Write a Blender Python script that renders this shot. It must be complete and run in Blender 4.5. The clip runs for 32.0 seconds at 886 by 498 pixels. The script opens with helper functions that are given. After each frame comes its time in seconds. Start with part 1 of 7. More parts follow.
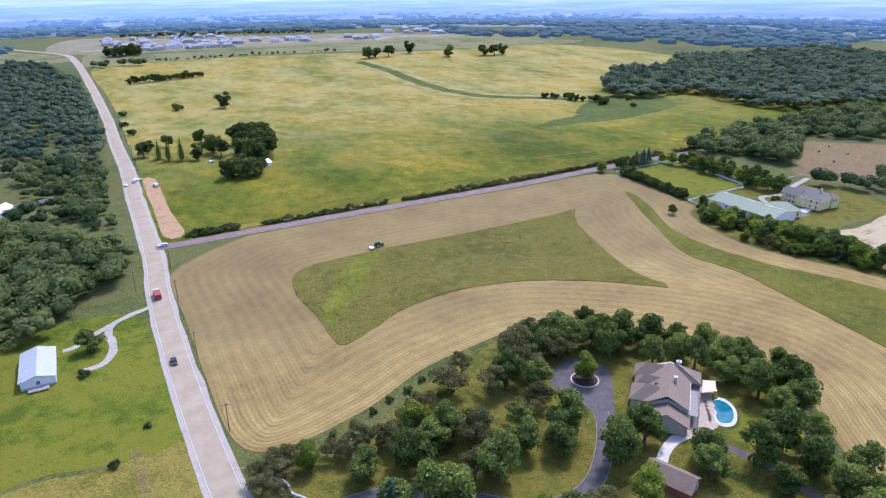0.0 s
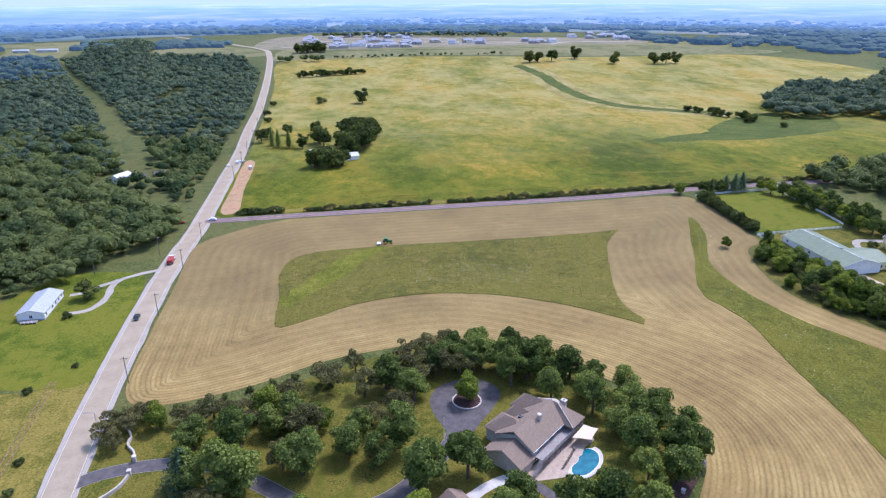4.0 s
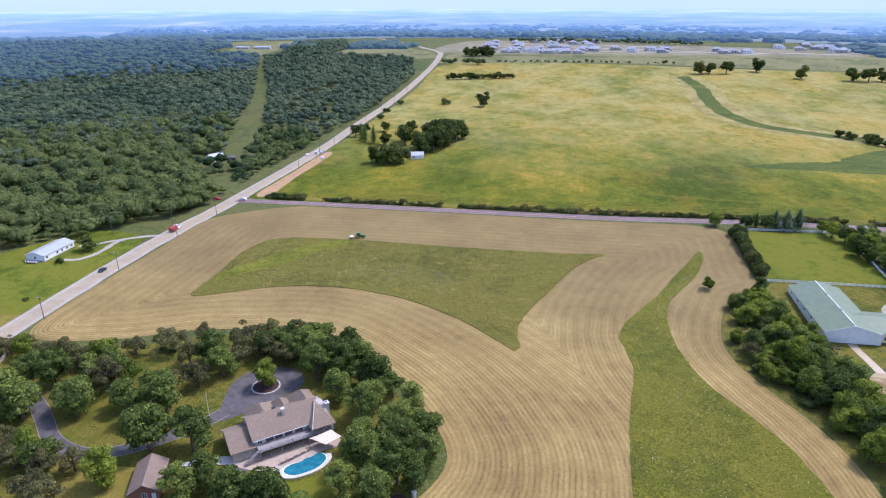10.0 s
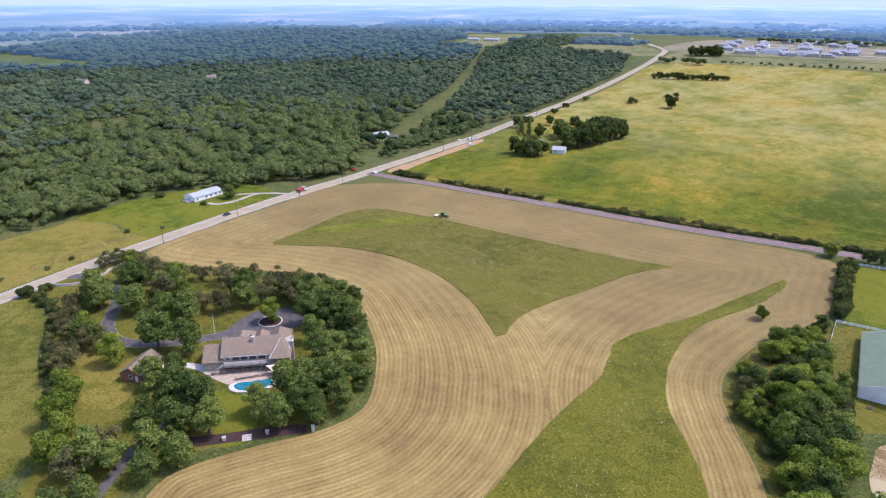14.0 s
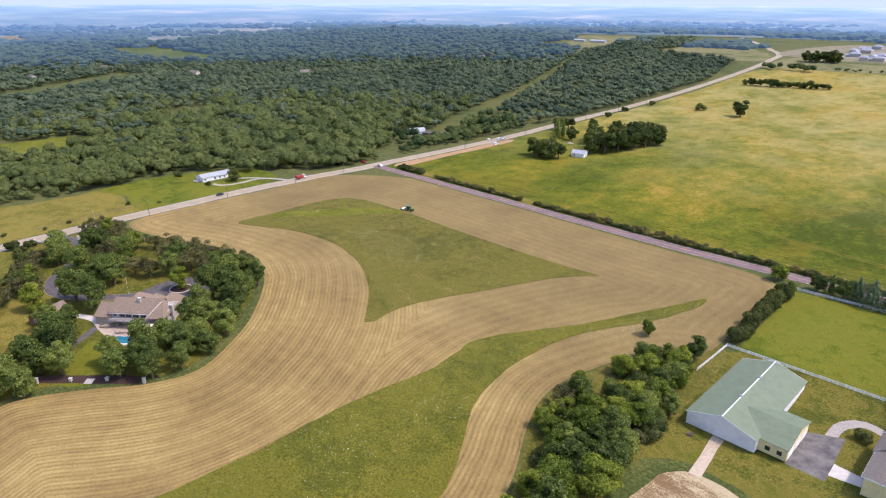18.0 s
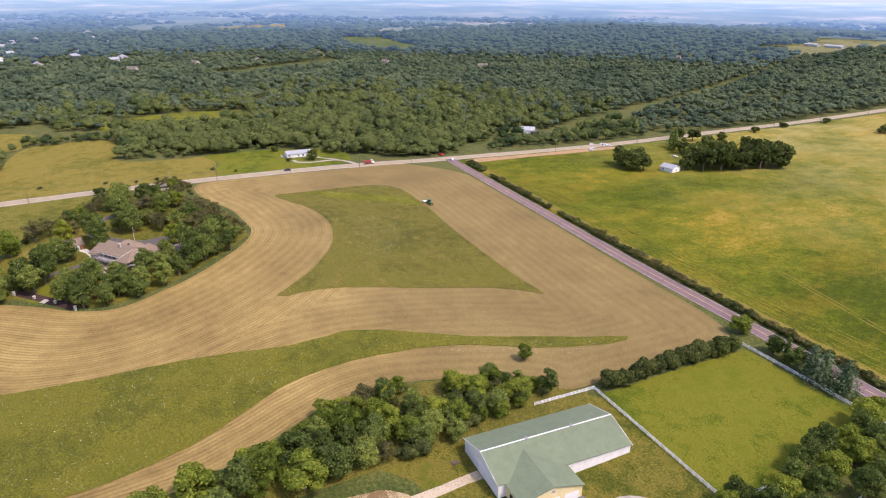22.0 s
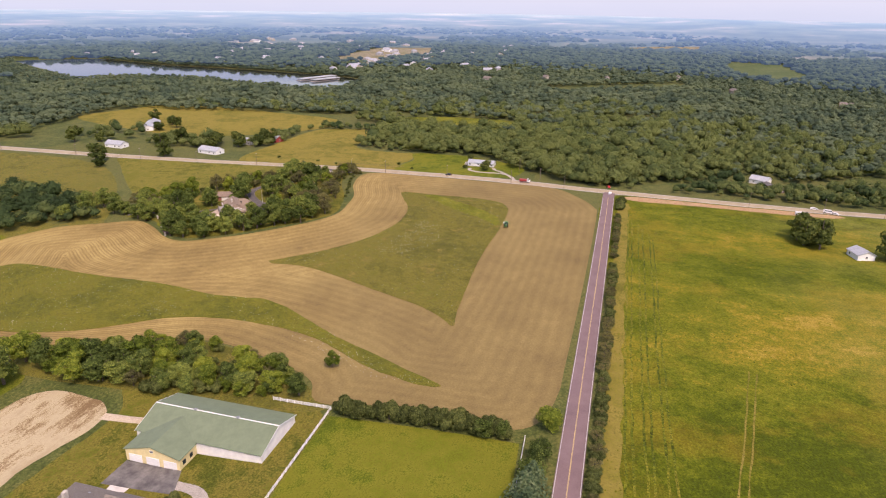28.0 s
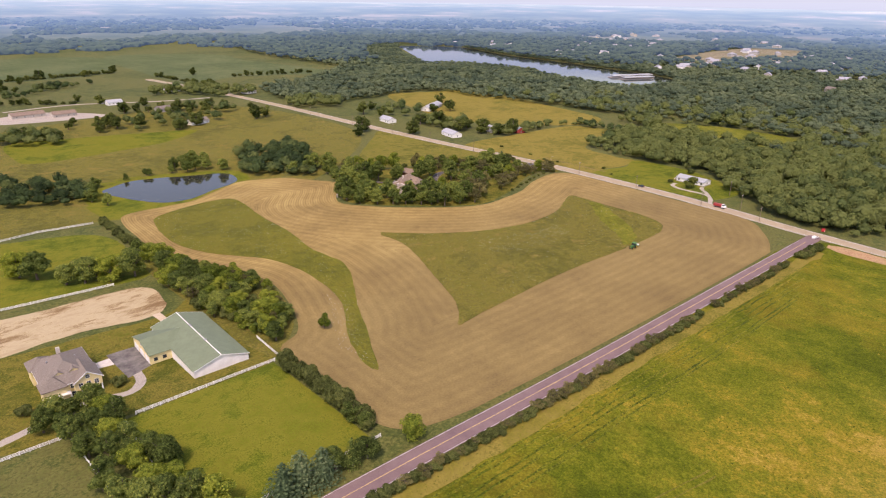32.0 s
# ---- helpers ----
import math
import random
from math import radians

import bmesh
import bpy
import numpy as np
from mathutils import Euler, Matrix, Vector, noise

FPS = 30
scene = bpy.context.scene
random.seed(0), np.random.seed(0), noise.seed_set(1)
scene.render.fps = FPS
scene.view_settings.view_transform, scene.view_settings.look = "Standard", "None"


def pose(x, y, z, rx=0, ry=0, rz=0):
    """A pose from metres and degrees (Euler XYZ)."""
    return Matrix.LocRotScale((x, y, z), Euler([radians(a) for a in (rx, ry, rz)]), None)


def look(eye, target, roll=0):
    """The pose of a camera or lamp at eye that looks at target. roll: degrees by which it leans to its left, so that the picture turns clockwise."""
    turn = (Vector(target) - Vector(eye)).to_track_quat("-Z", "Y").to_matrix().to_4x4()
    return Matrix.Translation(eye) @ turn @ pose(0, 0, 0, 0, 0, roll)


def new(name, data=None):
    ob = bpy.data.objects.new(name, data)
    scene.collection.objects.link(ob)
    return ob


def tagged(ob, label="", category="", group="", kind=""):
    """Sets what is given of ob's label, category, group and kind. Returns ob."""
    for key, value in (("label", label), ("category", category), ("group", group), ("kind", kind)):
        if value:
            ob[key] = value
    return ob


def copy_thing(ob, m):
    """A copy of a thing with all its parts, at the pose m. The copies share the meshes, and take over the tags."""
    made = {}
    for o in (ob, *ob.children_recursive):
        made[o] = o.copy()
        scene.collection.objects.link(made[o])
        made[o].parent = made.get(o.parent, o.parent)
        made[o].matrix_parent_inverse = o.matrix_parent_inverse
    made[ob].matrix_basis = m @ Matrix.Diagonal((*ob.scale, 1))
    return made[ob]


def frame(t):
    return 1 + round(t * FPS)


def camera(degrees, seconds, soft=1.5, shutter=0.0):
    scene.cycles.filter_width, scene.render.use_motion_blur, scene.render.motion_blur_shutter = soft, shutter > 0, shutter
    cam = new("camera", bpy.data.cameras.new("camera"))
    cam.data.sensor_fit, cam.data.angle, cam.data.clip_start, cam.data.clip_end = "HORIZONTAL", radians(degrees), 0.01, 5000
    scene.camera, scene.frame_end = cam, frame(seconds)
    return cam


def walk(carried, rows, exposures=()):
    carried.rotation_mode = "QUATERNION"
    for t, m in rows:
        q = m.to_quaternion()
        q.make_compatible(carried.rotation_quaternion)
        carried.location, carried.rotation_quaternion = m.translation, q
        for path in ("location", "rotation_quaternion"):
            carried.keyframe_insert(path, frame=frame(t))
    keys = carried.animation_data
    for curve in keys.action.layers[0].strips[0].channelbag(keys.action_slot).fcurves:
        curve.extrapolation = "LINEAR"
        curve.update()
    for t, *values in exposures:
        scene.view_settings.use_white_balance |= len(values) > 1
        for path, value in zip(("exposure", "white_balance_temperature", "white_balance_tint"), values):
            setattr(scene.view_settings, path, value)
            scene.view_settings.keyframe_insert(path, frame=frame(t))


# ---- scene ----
cam = camera(68.5, 32.0, 1.15)
METRES, EYE, TILT, LEAN, TURN = 871.2, 119.5, 0.0, 0.0, -29.2
ROWS = [
    (0.0, 0.0, 0.0, 0.0, -0.13, -21.99, 0.32),
    (0.5, 0.0133, 0.0006, -0.0002, 1.52, -21.95, 0.28),
    (1.0, 0.0266, 0.0016, -0.0004, 2.95, -21.88, 0.25),
    (1.5, 0.0404, 0.0028, -0.0002, 4.57, -21.84, 0.25),
    (2.0, 0.054, 0.0046, -0.0, 7.21, -21.78, 0.25),
    (2.5, 0.068, 0.007, -0.0, 10.0, -21.7, 0.27),
    (3.0, 0.081, 0.01, -0.0, 12.84, -21.65, 0.21),
    (3.5, 0.0946, 0.0138, -0.0002, 15.66, -21.62, 0.2),
    (4.0, 0.1077, 0.0182, -0.0005, 18.61, -21.6, 0.18),
    (4.5, 0.1204, 0.0232, -0.0008, 21.26, -21.59, 0.15),
    (6.5, 0.1707, 0.0472, -0.0013, 28.47, -21.48, 0.08),
    (7.0, 0.1823, 0.0537, -0.0012, 30.19, -21.46, 0.09),
    (7.5, 0.1933, 0.0606, -0.0012, 32.77, -21.37, 0.05),
    (8.0, 0.2027, 0.067, -0.0011, 35.87, -21.32, 0.01),
    (8.5, 0.2114, 0.0738, -0.0012, 38.43, -21.25, 0.03),
    (9.0, 0.2195, 0.0804, -0.0013, 38.77, -21.16, 0.04),
    (9.5, 0.2264, 0.0845, -0.0014, 38.79, -21.12, 0.05),
    (10.0, 0.2346, 0.0865, -0.0016, 38.83, -21.1, 0.1),
    (10.5, 0.2455, 0.0916, -0.0015, 38.87, -21.14, 0.13),
    (11.0, 0.2586, 0.1022, -0.0015, 40.26, -21.22, 0.08),
    (11.5, 0.2732, 0.116, -0.0017, 43.79, -21.27, 0.0),
    (12.0, 0.2844, 0.129, -0.0018, 55.0, -21.37, -0.33),
    (12.5, 0.2913, 0.1393, -0.0016, 61.0, -21.48, -0.37),
    (13.0, 0.2982, 0.1427, -0.0017, 61.13, -21.51, -0.35),
    (13.5, 0.3048, 0.1464, -0.0019, 61.19, -21.49, -0.27),
    (14.0, 0.3116, 0.1507, -0.002, 61.24, -21.52, -0.21),
    (14.5, 0.3188, 0.1584, -0.0021, 61.28, -21.55, -0.13),
    (16.5, 0.3459, 0.2021, -0.0018, 67.78, -21.6, -0.11),
    (17.0, 0.3524, 0.2163, -0.0017, 70.02, -21.58, -0.16),
    (17.5, 0.3589, 0.2331, -0.0017, 72.58, -21.55, -0.19),
    (18.0, 0.3648, 0.2496, -0.0017, 73.91, -21.54, -0.21),
    (18.5, 0.3702, 0.2668, -0.0017, 75.89, -21.56, -0.24),
    (19.0, 0.3747, 0.2832, -0.0015, 77.53, -21.55, -0.29),
    (19.5, 0.3785, 0.2998, -0.0014, 80.66, -21.59, -0.37),
    (20.0, 0.3814, 0.3173, -0.0012, 83.29, -21.63, -0.37),
    (20.5, 0.3831, 0.3355, -0.0011, 87.53, -21.72, -0.43),
    (21.0, 0.3827, 0.3543, -0.0009, 94.26, -21.89, -0.57),
    (21.5, 0.381, 0.3743, -0.0005, 94.63, -21.97, -0.49),
    (22.0, 0.3792, 0.3935, -0.0001, 95.89, -22.02, -0.49),
    (22.5, 0.3763, 0.4127, 0.0001, 99.93, -22.1, -0.51),
    (23.0, 0.3724, 0.4316, 0.0005, 102.37, -22.16, -0.51),
    (23.5, 0.3674, 0.4504, 0.0009, 106.81, -22.09, -0.54),
    (24.0, 0.361, 0.4689, 0.001, 109.53, -20.36, -0.49),
    (24.5, 0.3544, 0.4876, 0.0014, 109.89, -20.39, -0.48),
    (26.5, 0.3215, 0.5563, 0.0019, 122.42, -20.59, -0.55),
    (27.0, 0.311, 0.5719, 0.0022, 125.97, -20.65, -0.61),
    (27.5, 0.2993, 0.5871, 0.0027, 129.64, -20.72, -0.66),
    (28.0, 0.2868, 0.6011, 0.0031, 134.75, -20.82, -0.75),
    (28.5, 0.2728, 0.6143, 0.0036, 138.59, -20.91, -0.76),
    (29.0, 0.2582, 0.6264, 0.0039, 142.55, -21.01, -0.78),
    (29.5, 0.2424, 0.6377, 0.0043, 146.57, -21.11, -0.81),
    (30.0, 0.2262, 0.6476, 0.0046, 150.82, -21.21, -0.83),
    (30.5, 0.2091, 0.6567, 0.0049, 155.04, -21.33, -0.81),
    (31.0, 0.1917, 0.6643, 0.0052, 158.83, -21.41, -0.8),
    (31.5, 0.1736, 0.6709, 0.0057, 163.42, -21.52, -0.8),
    (32.0, 0.155, 0.6757, 0.0062, 167.85, -21.64, -0.75),
]
EXPOSURES = [(0.0, 0.76, 5250, 24), (9.0, 0.74, 5350, 24), (13.0, 0.74, 5550, 23), (19.0, 0.72, 6150, 24), (23.0, 0.72, 6650, 28), (28.0, 0.60, 7150, 31), (32.0, 0.60, 7150, 31)]
walk(cam, [(t, pose(0, 0, EYE, TILT, LEAN, TURN) @ pose(METRES * x, METRES * y, METRES * z, 90 + pitch, roll, yaw)) for t, x, y, z, yaw, pitch, roll in ROWS],
     exposures=EXPOSURES)

# ---- light ----
SUN_DIR = Vector((0.62, 0.42, 1.15)).normalized()      # towards the sun
world = bpy.data.worlds.new("sky")
scene.world = world
world.use_nodes = True
wn = world.node_tree.nodes
sky = wn.new("ShaderNodeTexSky")
sky.sky_type, sky.sun_disc = "NISHITA", False
sky.sun_elevation = math.asin(SUN_DIR.z)
sky.sun_rotation = math.atan2(SUN_DIR.x, SUN_DIR.y)
sky.air_density, sky.dust_density, sky.ozone_density = 1.2, 2.5, 1.0
wn["Background"].inputs[1].default_value = 0.15
world.node_tree.links.new(sky.outputs[0], wn["Background"].inputs[0])
sun = new("sun", bpy.data.lights.new("sun", "SUN"))
sun.data.energy, sun.data.angle, sun.data.color = 1.95, radians(6.0), (1.0, 0.92, 0.80)
sun.matrix_world = look(SUN_DIR * 50, (0, 0, 0))


# ---- materials ----
class Nodes:
    """A short way to write node materials."""

    def __init__(self, name, rough=0.9):
        self.mat = bpy.data.materials.new(name)
        self.mat.use_nodes = True
        self.tree = self.mat.node_tree
        self.bsdf = self.tree.nodes["Principled BSDF"]
        self.bsdf.inputs["Roughness"].default_value = rough
        self.bsdf.inputs["Specular IOR Level"].default_value = 0.25

    def add(self, kind, **inputs):
        n = self.tree.nodes.new("ShaderNode" + kind)
        for key, value in inputs.items():
            n.inputs[key].default_value = value
        return n

    def link(self, a, b):
        self.tree.links.new(a, b)
        return b.node

    def noise(self, size, vec=None, detail=3.0, rough=0.55):
        n = self.add("TexNoise", Scale=1.0 / size, Detail=detail, Roughness=rough)
        if vec is not None:
            self.link(vec, n.inputs["Vector"])
        return n.outputs["Fac"]

    def math(self, op, a, b=None):
        n = self.tree.nodes.new("ShaderNodeMath")
        n.operation = op
        for i, v in enumerate((a, b)):
            if v is None:
                continue
            if isinstance(v, (int, float)):
                n.inputs[i].default_value = v
            else:
                self.link(v, n.inputs[i])
        return n.outputs[0]

    def ramp(self, fac, stops):
        n = self.tree.nodes.new("ShaderNodeValToRGB")
        e = n.color_ramp.elements
        while len(e) < len(stops):
            e.new(0.5)
        for el, (p, c) in zip(e, stops):
            el.position, el.color = p, (*c, 1)
        self.link(fac, n.inputs[0])
        return n.outputs[0]

    def mix(self, fac, a, b, blend="MIX"):
        n = self.tree.nodes.new("ShaderNodeMix")
        n.data_type, n.blend_type = "RGBA", blend
        for i, v in ((0, fac), (6, a), (7, b)):
            if isinstance(v, (int, float)):
                n.inputs[i].default_value = v
            elif isinstance(v, tuple):
                n.inputs[i].default_value = (*v, 1)
            else:
                self.link(v, n.inputs[i])
        return n.outputs[2]

    def bump(self, height, strength=0.4, distance=0.1):
        n = self.add("Bump", Strength=strength, Distance=distance)
        self.link(height, n.inputs["Height"])
        self.link(n.outputs[0], self.bsdf.inputs["Normal"])

    def colour(self, c):
        if isinstance(c, tuple):
            self.bsdf.inputs["Base Color"].default_value = (*c, 1)
        else:
            self.link(c, self.bsdf.inputs["Base Color"])

    def place(self, stretch=(1, 1, 1), turn=0):
        g = self.add("NewGeometry").outputs["Position"]
        m = self.add("Mapping")
        m.inputs["Scale"].default_value = stretch
        m.inputs["Rotation"].default_value = (0, 0, radians(turn))
        self.link(g, m.inputs["Vector"])
        return m.outputs[0]


def spread(cols, lo=0.34, hi=0.66):
    n = len(cols) - 1
    return [(lo + (hi - lo) * i / n, c) for i, c in enumerate(cols)]


def earth(name, cols, big=40, mid=4.5, small=0.7, stretch=(1, 1, 1), turn=0, bump=0.5, sheen=0.0, tufts=None, lo=0.42, hi=0.58, speck=None, grit=0.8):
    """Ground cover: colours that drift over large and small patches."""
    m = Nodes(name, 0.95)
    m.bsdf.inputs["Specular IOR Level"].default_value = 0.1
    v = m.place(stretch, turn)
    fine = m.noise(small, m.place(), 4, 0.75)
    f = m.math("ADD", m.math("MULTIPLY", m.noise(big, v, 5, 0.6), 0.42), m.math("MULTIPLY", m.noise(mid, v, 5, 0.7), 0.34))
    f = m.math("ADD", f, m.math("MULTIPLY", fine, 0.24))
    c = m.ramp(f, spread(cols, lo, hi))
    if tufts:
        c = m.mix(m.ramp(m.noise(tufts[1], m.place(stretch, turn), 6, 0.8), [(0.56, (0, 0, 0)), (0.64, (1, 1, 1))]), c, tufts[0])
    c = m.mix(grit, c, m.ramp(fine, [(0.32, (0.14, 0.14, 0.14)), (0.68, (0.86, 0.86, 0.86))]), "OVERLAY")
    if speck:
        c = m.mix(m.ramp(m.math("MULTIPLY", m.noise(speck[1], m.place(), 2, 0.5), m.math("ADD", 0.55, m.noise(30, m.place(), 3))), [(0.70, (0, 0, 0)), (0.76, (1, 1, 1))]), c, speck[0])
    m.colour(c)
    m.bump(m.math("ADD", fine, m.noise(small * 3.3, m.place(), 3)), bump, 0.35)
    # blue-tinted sheen stands in for haze on ground seen at low angles
    if sheen:
        m.bsdf.inputs["Sheen Weight"].default_value = sheen
        m.bsdf.inputs["Sheen Tint"].default_value = (0.6, 0.8, 1.0, 1)
        m.bsdf.inputs["Sheen Roughness"].default_value = 0.5
    return m.mat


def plain(name, c, rough=0.6, vary=0.12, size=0.6, metal=0.0, bump=0.0, c2=None):
    """Paint, metal, wood or stone with a little drift in its colour."""
    m = Nodes(name, rough)
    tc = m.add("TexCoord").outputs["Object"]
    f = m.noise(size, tc, 5, 0.65)
    a = tuple(max(0, v * (1 - vary)) for v in c)
    b = c2 or tuple(min(1, v * (1 + vary)) for v in c)
    m.colour(m.ramp(f, [(0.35, a), (0.65, b)]))
    m.bsdf.inputs["Metallic"].default_value = metal
    if bump:
        m.bump(f, bump, 0.03)
    return m.mat


def leaves(name, dark, mid, light, flake=0.0, island=0.46, through_light=0.0, each=0.36):
    """Foliage: each clump and each tree has its own tone."""
    m = Nodes(name, 0.8)
    g = m.add("NewGeometry")
    info = m.add("ObjectInfo")
    att = m.add("Attribute")
    att.attribute_name = "tone"
    big = m.math("SUBTRACT", m.math("MULTIPLY", m.noise(70, g.outputs["Position"], 3), 2.0), 0.5)
    f = m.math("ADD", m.math("MULTIPLY", g.outputs["Random Per Island"], island),
               m.math("MULTIPLY", m.math("ADD", info.outputs["Random"], att.outputs["Fac"]), each))
    f = m.math("ADD", f, m.math("MULTIPLY", big, 1.0 - each - island))
    fine = m.noise(0.9, g.outputs["Position"], 4, 0.75)
    f = m.math("ADD", m.math("MULTIPLY", f, 0.75), m.math("MULTIPLY", fine, 0.3))
    c = m.ramp(f, [(0.24, dark), (0.5, mid), (0.78, light)])
    m.colour(c)
    if through_light:
        t = m.add("BsdfTranslucent")
        m.link(m.mix(1.0, c, (1.25, 1.2, 0.6), "MULTIPLY"), t.inputs["Color"])
        mx = m.add("MixShader", Fac=through_light)
        m.link(m.bsdf.outputs[0], mx.inputs[1])
        m.link(t.outputs[0], mx.inputs[2])
        m.link(mx.outputs[0], m.tree.nodes["Material Output"].inputs["Surface"])
    if flake:
        m.bump(m.noise(flake, g.outputs["Position"], 4, 0.7), 0.7, 0.8)
    m.bsdf.inputs["Specular IOR Level"].default_value = 0.12
    return m.mat


PASTURE = earth("pasture_grass", [(0.058, 0.074, 0.017), (0.080, 0.095, 0.022), (0.116, 0.114, 0.031), (0.090, 0.100, 0.024)], 120, 9, 1.0, sheen=0.03, grit=0.5)


def meadow_material():
    """Uneven grass: green by the road, streaked with ripe straw and painted paler as haze farther in."""
    m = Nodes("meadow_grass", 0.95)
    m.bsdf.inputs["Specular IOR Level"].default_value = 0.1
    v = m.place((1.1, 0.72, 1), 14)
    sep = m.add("SeparateXYZ")
    m.link(m.place(), sep.inputs[0])
    near = m.ramp(m.math("DIVIDE", m.math("ADD", sep.outputs[1], m.math("MULTIPLY", m.noise(60, m.place(), 3), 130)), 1000), [(0.47, (0, 0, 0)), (0.72, (1, 1, 1))])
    drift = m.noise(110, v, 4, 0.6)
    clump = m.noise(11, v, 5, 0.72)
    tuft = m.noise(2.6, m.place(), 4, 0.7)
    blade = m.noise(0.7, m.place(), 4, 0.75)
    f = m.math("ADD", m.math("ADD", m.math("MULTIPLY", drift, 0.44), m.math("MULTIPLY", clump, 0.26)), m.math("ADD", m.math("MULTIPLY", tuft, 0.18), m.math("MULTIPLY", blade, 0.12)))
    f = m.math("ADD", f, m.math("SUBTRACT", m.math("MULTIPLY", near, 0.055), 0.020))
    c = m.ramp(f, [(0.41, (0.052, 0.071, 0.004)), (0.46, (0.086, 0.107, 0.006)), (0.51, (0.130, 0.138, 0.010)), (0.55, (0.205, 0.168, 0.014)), (0.59, (0.315, 0.225, 0.040)), (0.65, (0.27, 0.175, 0.018))])
    rust = m.ramp(m.noise(42, m.place((1.1, 0.8, 1), -20), 6, 0.7), [(0.50, (0, 0, 0)), (0.62, (0.38, 0.38, 0.38))])
    c = m.mix(rust, c, (0.25, 0.172, 0.018))
    # farther in: straw patches, lightened overall to paint in the haze
    c = m.mix(m.math("MULTIPLY", near, m.ramp(m.math("ADD", m.math("MULTIPLY", m.noise(48, v, 4, 0.65), 0.7), m.math("MULTIPLY", clump, 0.3)), [(0.41, (0.12, 0.12, 0.12)), (0.60, (0.72, 0.72, 0.72))])), c, (0.335, 0.290, 0.105))
    c = m.mix(0.7, c, m.ramp(blade, [(0.3, (0.25, 0.25, 0.25)), (0.7, (0.75, 0.75, 0.75))]), "OVERLAY")
    m.colour(c)
    m.bump(m.math("ADD", blade, m.noise(3, m.place(), 3)), 0.9, 0.35)
    return m.mat


MEADOW = meadow_material()
WEEDY = earth("weedy_meadow", [(0.050, 0.068, 0.004), (0.08, 0.098, 0.006), (0.13, 0.132, 0.010), (0.19, 0.155, 0.02)], 28, 5, 0.8, sheen=0.02, bump=1.0, stretch=(0.7, 1.2, 1))
UNMOWN = earth("unmown_grass", [(0.086, 0.084, 0.012), (0.110, 0.106, 0.015), (0.150, 0.130, 0.021), (0.122, 0.117, 0.016)], 38, 5, 0.6, bump=0.9, sheen=0.03, grit=0.60, tufts=((0.180, 0.140, 0.030), 13))
UNMOWN_DARK = earth("unmown_grass_dark", [(0.088, 0.092, 0.010), (0.112, 0.114, 0.011), (0.148, 0.134, 0.015), (0.122, 0.124, 0.012)], 35, 5, 0.6, bump=0.9, sheen=0.03, grit=0.60)
FRESH = earth("fresh_grass", [(0.092, 0.104, 0.012), (0.136, 0.146, 0.016), (0.195, 0.185, 0.026)], 25, 4, 0.6, bump=0.9, grit=0.60)
LAWN = earth("lawn_grass", [(0.064, 0.088, 0.007), (0.100, 0.124, 0.010), (0.155, 0.150, 0.016), (0.118, 0.134, 0.011)], 45, 7, 0.5, bump=0.3, grit=0.35)
OLIVE = earth("olive_pasture", [(0.082, 0.089, 0.013), (0.118, 0.117, 0.018), (0.172, 0.148, 0.029), (0.130, 0.126, 0.019)], 55, 7, 0.7, bump=0.5, grit=0.4)
GOLD = earth("golden_grass", [(0.115, 0.112, 0.018), (0.16, 0.14, 0.024), (0.22, 0.175, 0.038), (0.17, 0.148, 0.024)], 60, 8, 0.7, bump=0.5, grit=0.4)
DRY_LAWN = earth("dry_lawn", [(0.066, 0.076, 0.010), (0.100, 0.102, 0.015), (0.160, 0.132, 0.024), (0.098, 0.106, 0.013)], 25, 4, 0.6, bump=0.3, grit=0.50)
BROWN = earth("brown_pasture", [(0.15, 0.105, 0.05), (0.21, 0.145, 0.07), (0.14, 0.12, 0.05)], 30, 5, 0.8)
SAND = earth("riding_sand", [(0.19, 0.125, 0.06), (0.27, 0.195, 0.10), (0.40, 0.325, 0.19), (0.44, 0.365, 0.225), (0.35, 0.275, 0.16)], 30, 7, 0.4, stretch=(0.45, 1.4, 1), turn=3, bump=0.08, grit=0.2, lo=0.44, hi=0.56)
DIRT = earth("bare_dirt", [(0.33, 0.19, 0.10), (0.42, 0.27, 0.15), (0.28, 0.20, 0.10)], 12, 2, 0.4, grit=0.50)
GRAVEL = earth("pale_gravel", [(0.31, 0.275, 0.235), (0.39, 0.35, 0.30), (0.35, 0.31, 0.265)], 14, 2, 0.25, bump=0.3, grit=0.35)
TAN = earth("tan_ground", [(0.17, 0.15, 0.09), (0.26, 0.22, 0.15), (0.20, 0.185, 0.11), (0.14, 0.135, 0.07)], 50, 12, 2.0)
# far fields: haze painted in as a greyer, bluer green
COOL = earth("hazed_green_field", [(0.066, 0.094, 0.036), (0.088, 0.115, 0.046), (0.12, 0.138, 0.058)], 90, 12, 1.5, grit=0.5)
TRACK = earth("tan_track", [(0.40, 0.32, 0.22), (0.50, 0.41, 0.30), (0.44, 0.36, 0.25)], 9, 2, 0.4, grit=0.3, bump=0.2)
PALE = earth("pale_far_pasture", [(0.105, 0.115, 0.046), (0.150, 0.152, 0.062), (0.205, 0.190, 0.086), (0.165, 0.160, 0.066)], 70, 14, 1.6, grit=0.4)
RIPE = earth("ripe_straw_grass", [(0.19, 0.165, 0.046), (0.27, 0.225, 0.075), (0.35, 0.29, 0.11)], 22, 6, 0.9, grit=0.5)
SWALE = earth("swale_grass", [(0.055, 0.078, 0.014), (0.075, 0.098, 0.018), (0.11, 0.122, 0.026)], 40, 7, 1.0, stretch=(0.7, 1.2, 1), grit=0.5)


# ---- tools ----
from mathutils.geometry import delaunay_2d_cdt


